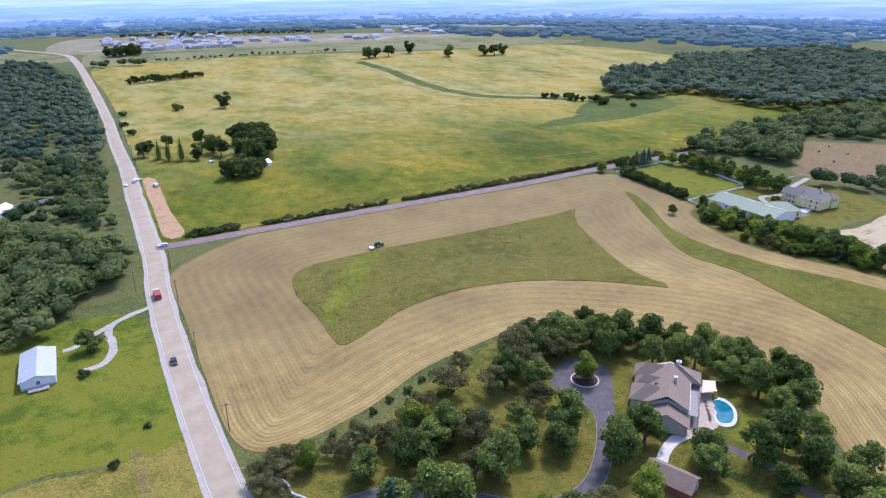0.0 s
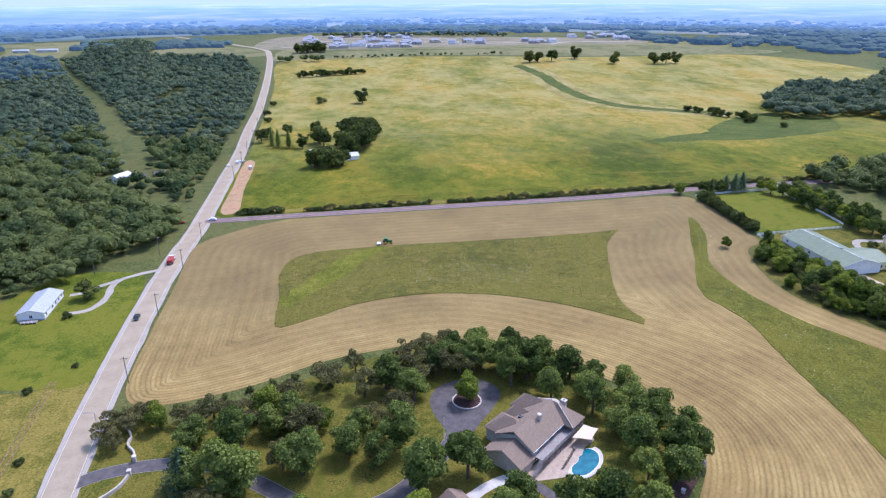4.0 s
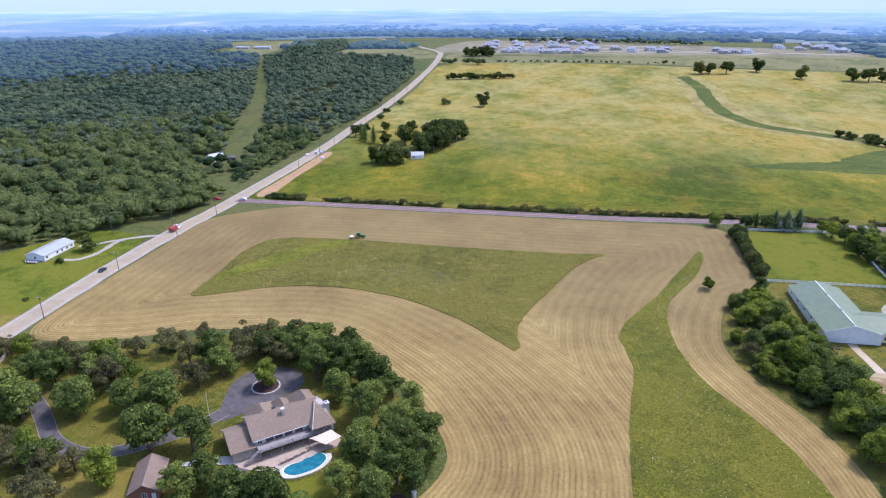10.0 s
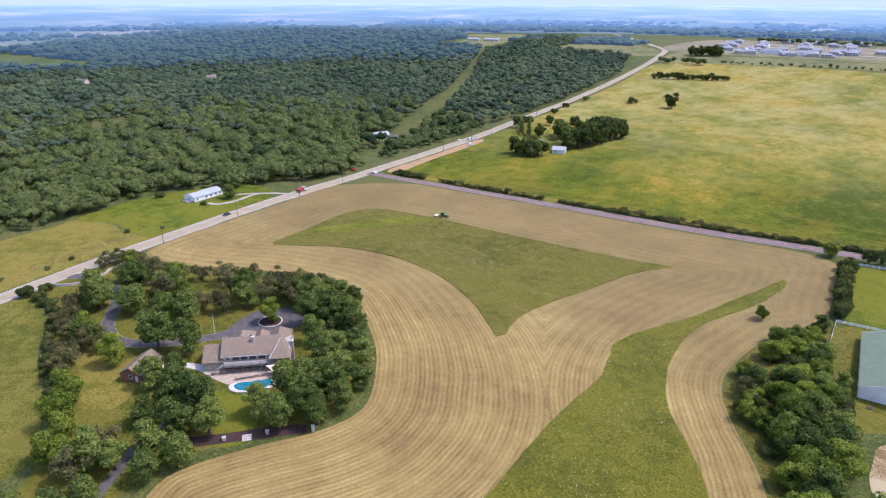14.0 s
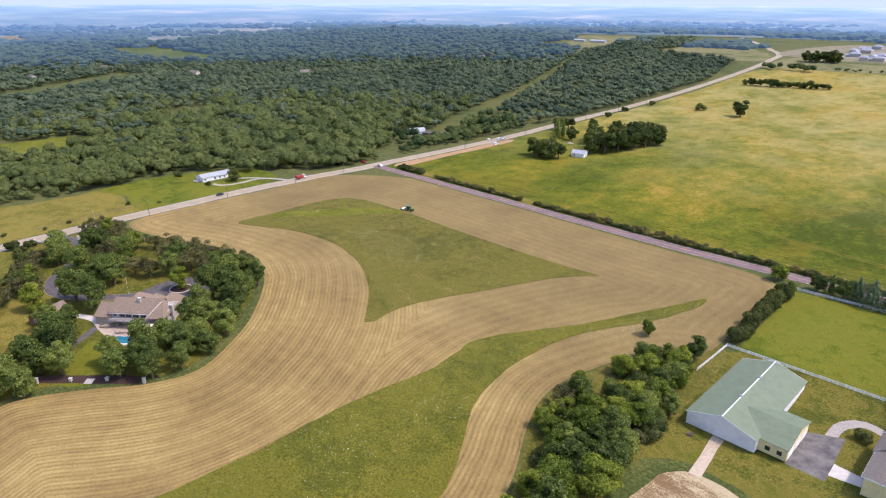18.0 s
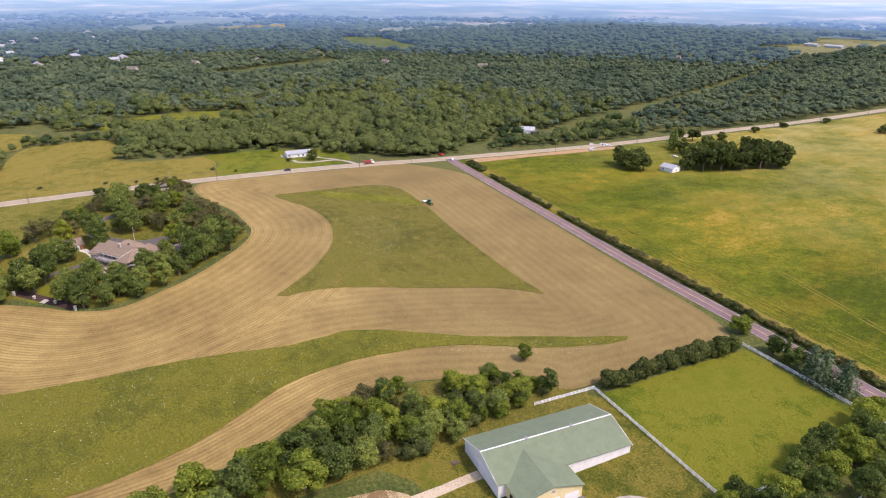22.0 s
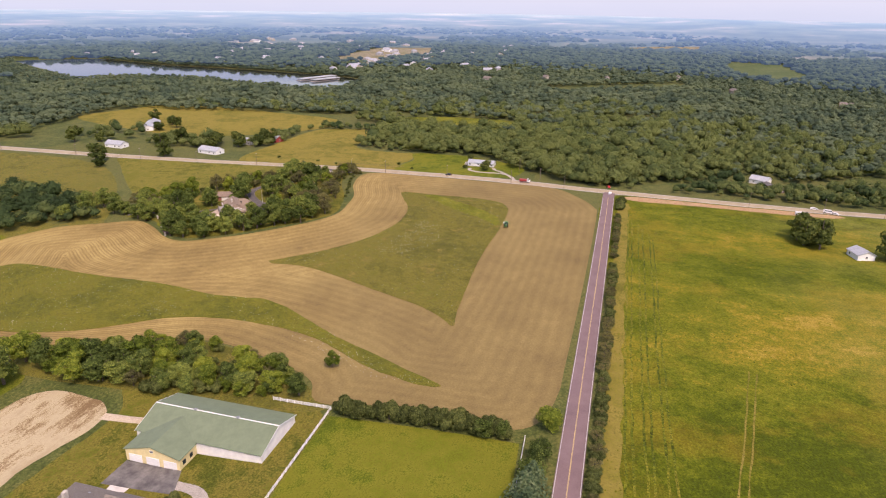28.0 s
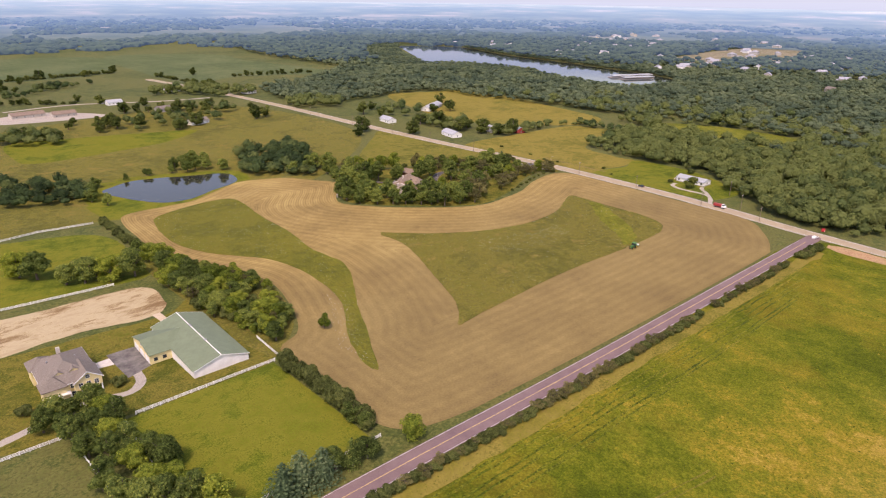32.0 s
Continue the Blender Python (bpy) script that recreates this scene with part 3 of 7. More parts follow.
patch("corridor", [(8, 344), (-8, 352), (-26, 376), (-62, 408), (-72, 445), (-60, 478), (-80, 525), (-126, 643), (-192, 815), (-346, 1195), (-334, 1200), (-174, 817), (-105, 650), (-66, 560), (-36, 500), (-16, 440), (2, 400), (9, 370)], 0.02, PASTURE, "open green corridor cut through the woods", category="field")
NORTH_FIELD = [(-2, 1239), (-208, 1236), (-222, 1449), (-162, 1518), (-60, 1400), (-30, 1339)]
patch("field", NORTH_FIELD, 0.05, PALE, "green field beside the far bend of the road", category="field")
patch("hayfield_margin", [(24, 92), (30, 97), (48, 92), (80, 73), (114, 56), (130, 40), (110, 10), (60, -40), (34, -60), (28, 0)], 0.04, OLIVE, "rough yellow-green field beside the road", category="field")
patch("pasture", [(315, 255), (315, 316), (368.5, 319), (367, 256)], 0.04, LAWN, "green horse pasture inside a white fence", smooth=False, category="pasture")
patch("lawn", [(313, 182), (313, 251), (366, 254), (400, 250), (420, 225), (410, 188), (360, 186), (330, 188)], 0.02, DRY_LAWN, "mown lawn round the barn and the yellow house", category="lawn")
patch("verge", [(284, 178), (291, 164), (300, 148), (306, 128), (316, 118), (320, 150), (317, 195), (316, 236), (312, 252), (303, 244), (291, 226), (284, 200)], 0.05, UNMOWN, "rank green growth under the field edge trees", category="verge")
patch("lawn", [(316, 110), (320, 140), (345, 140), (384, 137), (430, 138), (430, 50), (330, 50)], 0.02, LAWN, "green paddock behind the sand arena", category="paddock")
patch("brown_pasture", [(424, 262), (470, 286), (514, 312), (530, 298), (560, 270), (560, 230), (512, 222), (470, 222), (434, 232)], 0.03, BROWN, "dry brown pasture behind the trees", category="pasture")
patch("field", [(-230, 89), (-268, 150), (-262, 217), (-205, 217), (-188, 163), (-180, 96)], 0.03, FRESH, "bright yellow-green field enclosed by woods", category="field")
patch("field", [(-219, -190), (-205, -40), (-190, 32), (-135, 34), (-62, -55), (-72, -155), (-105, -235), (-160, -225)], 0.03, GOLD, "pale green field behind the farmsteads", category="field")
patch("bank", [(204, 3), (196, -14), (198, -34), (226, -48), (268, -62), (304, -50), (312, -14), (310, 24), (304, 34), (290, 28), (262, 28), (236, 18)], 0.028, LAWN, "green grassy bank round the pond", category="bank")
patch("field", [(320, 30), (210, 60), (60, -60), (70, -240), (160, -300), (420, -200), (400, 20)], 0.02, UNMOWN, "olive green pasture beyond the pond", category="field")
patch("field", [(321, -203), (274, -205), (199, -191), (168, -179), (206, -153), (254, -141), (315, -130), (326, -153)], 0.05, LAWN, "bright green strip of pasture", category="field")
patch("field", [(291, -423), (197, -591), (84, -616), (57, -491), (124, -406), (213, -381), (274, -395)], 0.03, PASTURE, "grey-green stubble field between hedges", category="field")
patch("field", [(34, -945), (-146, -876), (-151, -736), (-180, -494), (-21, -515), (52, -463), (66, -604)], 0.035, COOL, "wide green crop field", category="field")
patch("field", [(300, -640), (110, -670), (60, -940), (260, -960), (400, -760)], 0.03, COOL, "dull green field beyond the hedge", category="field")
FAR_CROP = [(-1262, 580), (-1250, 700), (-928, 700), (-790, 600), (-820, 560), (-960, 530)]
FAR_TAN = [(-1600, 316), (-1850, 566), (-1640, 548), (-1480, 330)]
FAR_HILL = [(-880, -290), (-1100, -330), (-1420, -330), (-1360, -200), (-1104, -130), (-840, -180), (-800, -240)]
patch("field", FAR_CROP, 0.06, COOL, "pale green crop field far off among woods", category="field")
patch("field", FAR_TAN, 1.4, TAN, "long tan stubble field far off among woods", category="field")
patch("field", FAR_HILL, 0.06, TAN, "pale mown hillside among the lakeside houses", category="field")
tagged(part("field_track", ribbon(wobble(spline([(297, -372), (236, -384), (190, -372), (140, -352), (84, -345)], False, 4), 1, 15), 5, 0.07, 0.05, 0, 1), GRAVEL), "pale farm track between the far fields", "track", "", "structure")

# ---- water ----
water = Nodes("pond_water", 0.06)
water.colour((0.032, 0.034, 0.028))
water.bsdf.inputs["Specular IOR Level"].default_value = 0.42
water.bump(water.noise(1.5, water.place(), 3), 0.06, 0.05)
WATER = water.mat
patch("water", [(294, -36), (284, -44), (270, -51), (250, -47), (233, -40), (215, -34), (206, -27), (206, -12), (211, -2), (222, 4), (232, 8), (243, 14), (254, 19), (270, 16), (281, 1), (290, -18)], 0.06, WATER, "dark still pond water between grassy banks", category="pond")
patch("water", [(-595, -850), (-560, -790), (-480, -650), (-405, -510), (-470, -480), (-485, -390), (-490, -320), (-470, -290), (-425, -153), (-425, -100), (-450, -84), (-520, -80), (-560, -100), (-586, -160), (-610, -285), (-628, -400), (-640, -520), (-670, -630), (-700, -740), (-660, -800)],
      0.1, WATER, "pale lake winding between wooded shores", category="lake")

# wheel tracks in the meadow
for i, y in enumerate((344.5, 346.6, 350.2, 352.4, 356.0, 358.0)):
    line = wobble(spline([(70 + 9 * i, y), (160, y + 0.5), (280, y + 1), (430, y + 4)], False, 3), 0.5, 9, i)
    tagged(part("wheel_track", ribbon(line, 0.75, 0.09, 0.05, 0, 0.4, i), WEEDY), "dark wheel track pressed into the meadow", "track", "", "structure")
for x in (0, 2.4):
    line = wobble(spline([(250 + x * .4, 388 + x), (290, 381 + x), (330, 374 + x), (400, 368 + x)], False, 3), 0.4, 9, 3)
    tagged(part("wheel_track", ribbon(line, 0.5, 0.09, 0.05, 0, 0.3, 7), GOLD), "pale wheel track across the meadow", "track", "", "structure")

tagged(part("verge", ribbon(wobble(spline([(46, 341.5), (150, 341), (290, 341.5), (440, 343.5)], False, 3), 0.8, 12), 6.5, 0.08, 0.05, 0, 1.6, 5), GOLD), "strip of ripe straw-yellow grass beside the hedge", "verge", "", "structure")

for x in (0.0, 1.7):
    tagged(part("wheel_track", ribbon(wobble(spline([(-4 + x, 172), (-3.4 + x, 150), (-2.8 + x, 129), (-2.2 + x, 112)], False, 2), 0.3, 8), 0.55, 0.06, 0.05, 0, 0.3, 3), BROWN), "bare brown wheel track worn into the roadside grass", "track", "", "structure")

# ---- roads ----
ROAD_LINE = [(86, -560), (64, -420), (44, -241), (33, -98), (23, 30), (16, 125), (14.5, 200), (16, 270), (20, 335), (22, 500), (18, 640), (14, 952), (4, 1230), (-18, 1360), (-90, 1500), (-250, 1720), (-330, 1800)]
road_mat = Nodes("pale_chipseal", 0.9)
rp = road_mat.place()
rc = road_mat.ramp(road_mat.math("ADD", road_mat.math("MULTIPLY", road_mat.noise(7, rp, 5, 0.7), 0.6), road_mat.math("MULTIPLY", road_mat.noise(0.3, rp, 2), 0.4)),
                   [(0.35, (0.285, 0.228, 0.150)), (0.65, (0.405, 0.332, 0.228))])
road_mat.colour(rc)
road_mat.bump(road_mat.noise(0.15, rp, 2), 0.3, 0.02)
main_line = spline(ROAD_LINE, False, 5.0)
road_1 = tagged(part("road", ribbon(main_line, 8.2, 0.09, 0.2, 0.06), road_mat.mat), "pale worn two-lane road running straight between the fields", "road", "", "structure")
part("shoulder", ribbon(main_line, 10.6, 0.06, 0.2, 0, 0.7), GRAVEL, road_1, "gravel shoulder")
purple = Nodes("purple_asphalt", 0.88)
pp = purple.place()
purple.colour(purple.ramp(purple.math("ADD", purple.math("MULTIPLY", purple.noise(9, pp, 5, 0.7), 0.6), purple.math("MULTIPLY", purple.noise(0.25, pp, 2), 0.4)),
                          [(0.35, (0.152, 0.102, 0.102)), (0.65, (0.225, 0.157, 0.154))]))
purple.bump(purple.noise(0.12, pp, 2), 0.3, 0.02)
side_line = spline([(22, 331), (36, 331), (150, 331.2), (300, 331.2), (460, 332.4), (620, 334), (760, 350), (900, 400)], False, 5.0)
road_2 = tagged(part("road", ribbon(side_line, 7.6, 0.10, 0.2, 0.06), purple.mat), "purple-grey asphalt side road with painted lines", "road", "", "structure")
PAINT_W = plain("white_road_paint", (0.52, 0.51, 0.48), 0.7, 0.25, 0.4)
PAINT_Y = plain("yellow_road_paint", (0.55, 0.40, 0.16), 0.7, 0.3, 0.4)


for d in (-3.5, 3.5):
    part("edge_line", ribbon(shifted(side_line[2:], d), 0.16, 0.118, 0.01), PAINT_W, road_2)
for d in (-0.1, 0.1):
    part("centre_line", ribbon(shifted(side_line[2:], d), 0.11, 0.168, 0.01), PAINT_Y, road_2)
for d in (-3.7, 3.7):
    part("edge_line", ribbon(shifted(main_line, d), 0.14, 0.112, 0.01), PAINT_W, road_1)


# ---- trees ----
LEAF = leaves("leaves_broad", (0.035, 0.055, 0.013), (0.120, 0.168, 0.040), (0.305, 0.345, 0.076), through_light=0.4)
LEAF_BRIGHT = leaves("leaves_bright", (0.045, 0.072, 0.010), (0.150, 0.205, 0.028), (0.345, 0.375, 0.052), through_light=0.4)
LEAF_DULL = leaves("leaves_dull", (0.052, 0.056, 0.022), (0.138, 0.135, 0.052), (0.270, 0.250, 0.096), through_light=0.4)
LEAF_HEDGE = leaves("leaves_hedge", (0.038, 0.046, 0.014), (0.085, 0.108, 0.032), (0.182, 0.205, 0.060), through_light=0.4)
LEAF_RED = leaves("leaves_rusty", (0.10, 0.05, 0.025), (0.17, 0.09, 0.045), (0.24, 0.14, 0.07), through_light=0.3)
NEEDLE = leaves("needles_blue", (0.032, 0.058, 0.028), (0.082, 0.128, 0.060), (0.180, 0.225, 0.110), through_light=0.3)
WOODS = leaves("woods", (0.018, 0.034, 0.013), (0.056, 0.092, 0.032), (0.150, 0.180, 0.055), flake=0.6, island=0.18, through_light=0.3, each=0.5)
# mid-distance woods: haze painted in as a bluish base colour
HAZED_WOODS = leaves("hazed_mid_woods", (0.030, 0.052, 0.036), (0.068, 0.103, 0.063), (0.138, 0.175, 0.092), flake=0.9, island=0.12, each=0.26, through_light=0.3)
LEAF_DARK = leaves("leaves_dark", (0.024, 0.040, 0.011), (0.074, 0.102, 0.025), (0.170, 0.195, 0.048), through_light=0.4)
BARK = plain("bark", (0.13, 0.10, 0.075), 0.95, 0.35, 0.3, bump=0.6)


def ico(sub):
    bm = bmesh.new()
    bmesh.ops.create_icosphere(bm, subdivisions=sub, radius=1)
    v = np.array([p.co[:] for p in bm.verts])
    f = np.array([[p.index for p in q.verts] for q in bm.faces])
    bm.free()
    return v, f


ICO1, ICO2 = ico(1), ico(2)
rng = np.random.default_rng(5)


def unit(n):
    v = rng.normal(size=(n, 3))
    return v / np.linalg.norm(v, axis=1)[:, None]


def cards(centres, normals, size, fold=0.35):
    """Folded leaf clumps, four points each, facing along the normals."""
    n = len(centres)
    up = unit(n)
    a = np.cross(normals, up)
    a /= np.linalg.norm(a, axis=1)[:, None] + 1e-6
    b = np.cross(normals, a)
    s = size * rng.uniform(0.6, 1.3, (n, 1))
    k = s * fold
    q = np.stack([centres + a * s, centres + b * s * 0.8 - normals * k * rng.uniform(-1, 1, (n, 1)), centres - a * s * 0.9, centres - b * s * 0.8 - normals * k], 1)
    v = q.reshape(-1, 3)
    i = np.arange(n)[:, None] * 4
    f = np.concatenate([i + np.array([[0, 1, 2]]), i + np.array([[0, 2, 3]])])
    return v, f


def join(items):
    vs, fs, k = [], [], 0
    for v, f in items:
        vs.append(v)
        fs.append(f + k)
        k += len(v)
    return np.concatenate(vs), np.concatenate(fs)


def lumps(n, half, centre, r0, r1, low=-0.6):
    """Places and sizes of the masses of leaves that make up a crown."""
    d = unit(n)
    d[:, 2] = np.maximum(d[:, 2], low)
    p = d * rng.uniform(0.45, 1.0, (n, 1)) * np.array(half) + np.array(centre)
    return p, rng.uniform(r0, r1, n)


def crown(n_lumps, half, centre, r0, r1, n_cards, size, core=ICO2, low=-0.6, airy=0.8):
    p, r = lumps(n_lumps, half, centre, r0, r1, low)
    items = []
    for c, q in zip(p, r):
        v = core[0] * (q * airy * rng.uniform(0.85, 1.1, (len(core[0]), 1))) * np.array((1, 1, 0.85)) + c
        items.append((v, core[1]))
    k = rng.choice(n_lumps, n_cards, p=r ** 2 / (r ** 2).sum())
    d = unit(n_cards)
    d[:, 2] = np.where(d[:, 2] < -0.3, -d[:, 2], d[:, 2])
    c = p[k] + d * (r[k] * rng.uniform(0.85, 1.08, n_cards))[:, None] * np.array((1, 1, 0.85))
    # leave out what lies deep within another mass
    deep = np.zeros(n_cards, bool)
    for j, (cc, q) in enumerate(zip(p, r)):
        deep |= (np.linalg.norm(c - cc, axis=1) < 0.78 * q) & (k != j)
    c, d = c[~deep], d[~deep]
    nrm = d + 0.8 * unit(len(d))
    nrm /= np.linalg.norm(nrm, axis=1)[:, None]
    items.append(cards(c, nrm, size))
    return join(items)


def trunk_mesh(name, height, r, limbs, spread_, seed):
    rnd = random.Random(seed)
    bm = bmesh.new()
    pipe(bm, (0, 0, -0.3), (0, 0, height * 0.55), r * 1.25, r * 0.7)
    pipe(bm, (0, 0, height * 0.5), (rnd.uniform(-.4, .4), rnd.uniform(-.4, .4), height * 0.9), r * 0.7, r * 0.2, 6)
    for i in range(limbs):
        a = 2 * math.pi * (i + rnd.random() * .6) / limbs
        z = height * rnd.uniform(0.32, 0.55)
        pipe(bm, (0, 0, z), (spread_ * math.cos(a), spread_ * math.sin(a), z + height * rnd.uniform(.18, .35)), r * 0.45, r * 0.1, 5)
    me = bpy.data.meshes.new(name)
    bm.to_mesh(me)
    bm.free()
    me.materials.append(BARK)
    return me


def needle_tree(rows, height, base, per, droop, size):
    """A conifer: whorls of drooping sprays round a spire."""
    items, cs, ns = [], [], []
    for i in range(rows):
        t = i / (rows - 1)
        z = 1.0 + (height - 1.0) * t
        rad = base * (1 - t) ** 0.65 + 0.25
        k = max(6, int(per * (1 - t * 0.8)))
        for j in range(k):
            a = 2 * math.pi * (j + rng.uniform(-.4, .4)) / k
            for u in (0.45, 0.75, 1.0):
                q = rad * u * rng.uniform(0.85, 1.15)
                cs.append((q * math.cos(a), q * math.sin(a), z - droop * q + rng.uniform(-.25, .25)))
                ns.append((0.5 * math.cos(a), 0.5 * math.sin(a), 0.9))
    ns = np.array(ns) + 0.3 * unit(len(ns))
    ns /= np.linalg.norm(ns, axis=1)[:, None]
    items.append(cards(np.array(cs), ns, size))
    v = ICO2[0].copy()
    w = np.stack([v[:, 0] * base * 0.55 * (0.62 - 0.5 * v[:, 2]), v[:, 1] * base * 0.55 * (0.62 - 0.5 * v[:, 2]), height * 0.5 + v[:, 2] * height * 0.46], 1)
    items.append((w, ICO2[1]))
    return join(items)


KINDS = {}


def kind(key, name, label, crown_data, material, trunk, category="tree"):
    """One tree that the others are copied from, kept below the far edge of the ground until it is placed."""
    v, f = crown_data
    c = mesh_np("crown", v, f, material)
    c.data.name = name + "_crown"
    t = new("trunk", trunk)
    KINDS[key] = dict(name=name, label=label, category=category, crown=c.data, trunk=trunk)
    bpy.data.objects.remove(c)
    bpy.data.objects.remove(t)


def plant(key, x, y, r, squash=1.0, turn=None, group="", z=0.0):
    """Set a tree of crown radius r at (x, y)."""
    k = KINDS[key]
    ob = thing(k["name"], k["label"], k["category"], group=group)
    s = r / 4.1
    ob.matrix_basis = pose(x, y, z, 0, 0, random.uniform(0, 360) if turn is None else turn) @ Matrix.Diagonal((s, s, s * squash, 1))
    for part_name in ("trunk", "crown"):
        p = new(part_name, k[part_name])
        p.parent = ob
    return ob


for i in range(4):
    trunk = trunk_mesh("trunk", 9, 0.28, 5, 2.6, i)
    kind("broad%d" % i, "broadleaf_tree", "full green broadleaf tree with a rounded crown", crown(26, (3.1, 3.1, 3.8), (0, 0, 4.7), 0.9, 1.9, 3600, 0.25, low=-0.85, airy=0.62), LEAF, trunk)
    kind("bright%d" % i, "broadleaf_tree", "fresh light green broadleaf tree with a dense crown", crown(26, (3.1, 3.1, 3.7), (0, 0, 4.6), 0.9, 1.9, 3600, 0.25, low=-0.85, airy=0.62), LEAF_BRIGHT, trunk)
# broadleaf trees with fewer leaf clumps, for copses, farmsteads and far groups
for i in range(4):
    kind("farb%d" % i, "hedgerow_tree", "dark green broadleaf tree with a full crown", crown(20, (3.1, 3.1, 3.5), (0, 0, 4.2), 1.0, 2.0, 1000, 0.44, core=ICO1, low=-0.9, airy=0.75), LEAF_DARK, trunk_mesh("trunk", 9, 0.28, 4, 2.6, 50 + i))
for i in range(2):
    kind("dull%d" % i, "thin_tree", "dull brownish green tree with a thin open crown", crown(18, (3.5, 3.5, 3.6), (0, 0, 4.7), 0.9, 1.6, 2600, 0.22, core=ICO1, low=-0.7, airy=0.5), LEAF_DULL, trunk_mesh("trunk", 9, 0.24, 8, 3.2, 9 + i))
    kind("bush%d" % i, "shrub", "dense dark green shrub", crown(9, (3.2, 3.2, 1.6), (0, 0, 2.4), 1.5, 2.3, 1000, 0.42, low=-0.3), LEAF_HEDGE, trunk_mesh("trunk", 4, 0.2, 5, 2.0, 20 + i), "shrub")
    kind("pine%d" % i, "pine_tree", "bluish green pine with layered drooping boughs", needle_tree(20, 13, 4.6, 24, 0.18, 0.34), NEEDLE, trunk_mesh("trunk", 13, 0.25, 4, 1.5, 30 + i))
kind("rusty", "rusty_tree", "small rusty brown tree among the green ones", crown(12, (3.0, 3.0, 3.0), (0, 0, 5.4), 1.2, 1.9, 800, 0.5), LEAF_RED, trunk_mesh("trunk", 9, 0.25, 5, 2.6, 40))
kind("spruce", "spruce_tree", "slim dark green spruce", needle_tree(22, 15, 4.0, 22, 0.3, 0.34), LEAF, trunk_mesh("trunk", 14, 0.25, 3, 1.0, 41))


def scatter_few(poly, n):
    """Some random places within an outline."""
    out = []
    while len(out) < n:
        x, y = random.uniform(min(p[0] for p in poly), max(p[0] for p in poly)), random.uniform(min(p[1] for p in poly), max(p[1] for p in poly))
        if inside(np.array([x]), np.array([y]), poly)[0]:
            out.append((x, y))
    return out


def pick(base, n=4):
    return base + str(random.randrange(n))


# yard of the house with the pool: x, y, crown radius
YARD_BROAD = [(60, 109, 7), (59, 126, 6), (109, 100, 7), (121, 102, 6.6), (104, 117, 6.6), (104, 146, 6.3), (137, 153, 6.2), (137, 162, 5.6), (144, 141, 6), (152, 152, 5),
              (164, 141, 6), (154, 131, 5), (165, 130, 5.2), (177, 129, 5), (164, 122, 5.6), (175, 120, 5.4), (184, 120, 4.8), (170, 102, 6.2), (180, 100, 6), (176, 92, 5.7), (175, 112, 5.4),
              (127, 84, 5.4), (132, 90, 5.0), (142, 82, 6.2), (153, 82, 6.6), (154, 74, 5.8), (161, 79, 5.6), (154, 65, 5.1), (161, 58, 5), (141, 72, 4.2), (151, 56, 5.1), (145, 52, 6)]
YARD_BROAD += [(148, 160, 5), (157, 148, 5.4), (170, 136, 5), (180, 112, 5), (186, 108, 4.6), (168, 112, 5), (129, 158, 5.2), (146, 151, 5), (120, 153, 5), (98, 110, 5), (50, 112, 5.5), (48, 128, 5), (70, 130, 4.8), (164, 66, 5), (167, 92, 5), (185, 99, 4.6), (158, 140, 4.5)]
YARD_BRIGHT = [(128, 135, 4.6), (105, 86, 5.4), (79, 90, 4.6), (83, 130, 4.4), (115, 64, 6), (122, 58, 5.6), (129, 54, 4.9), (135, 48, 5.3), (68, 139, 4.6), (36, 139, 4)]
YARD_DULL = [(73, 114, 5), (79, 124, 6.4), (86, 151, 6), (113, 155, 6), (119, 161, 5.6), (106, 131, 5), (99, 72, 5.6), (91, 78, 5), (143, 58, 5.6), (146, 47, 5.5), (52, 140, 4.5), (74, 147, 4.4), (95, 158, 4), (60, 135, 4.5), (88, 85, 4.6), (128, 166, 5)]
for x, y, r in YARD_BROAD:
    plant(pick("broad"), x, y, r, random.uniform(0.85, 1.05), group="yard trees")
for x, y, r in YARD_BRIGHT:
    plant(pick("bright"), x, y, r, random.uniform(0.9, 1.05), group="yard trees")
for x, y, r in YARD_DULL:
    plant(pick("dull", 2), x, y, r, random.uniform(0.8, 1.0), group="yard trees")
for x, y, r in [(44, 140, 3.4), (53, 102, 3.6), (58, 98, 3.6), (71, 90, 4), (77, 87, 4.2), (98, 128, 4.2), (107, 131, 3.6), (68, 141, 4), (63, 137, 4.2), (57, 138, 3.6), (94, 89, 4), (113, 147, 5.2), (122, 151, 5.4), (129, 150, 5), (105, 146, 4.4), (97, 143, 4.6), (68, 95, 3.8), (47, 137, 3), (62, 92, 3.4), (84, 92, 3.6)]:
    plant(pick("dull", 2), x, y, r * 1.1, random.uniform(0.8, 1.0), group="yard trees")
plant("pine0", 48, 112, 5.2, 0.75)
for x, y, r in [(63, 107, 6.4), (61, 124, 6.2), (78, 111, 6.4), (91, 117, 5.4), (94, 124, 4.6), (76, 132, 5.4), (85, 88, 5), (112, 138, 5.6), (127, 153, 5.6), (143, 149, 6), (150, 143, 6), (134, 151, 5.4)]:
    plant(pick("broad"), x, y, r, random.uniform(0.85, 1.0), group="yard trees")
for x, y in [(45, 97), (49, 97), (52, 95), (55, 93), (58, 89), (62, 87), (67, 84), (36, 144), (47, 143), (55, 143), (83, 150), (86, 150), (-9, 166), (30, 149)]:
    plant(pick("bush", 2), x, y, 1.5, 1.1, group="yard shrubs")
plant("rusty", 151, 147, 3.4, 1.1)
for x, y, r in [(23, 136, 4), (24, 141, 4), (28, 143, 3.4), (30, 147, 3), (26, 131, 3.6)]:
    plant(pick("dull", 2), x, y, r, 0.8, group="roadside trees")
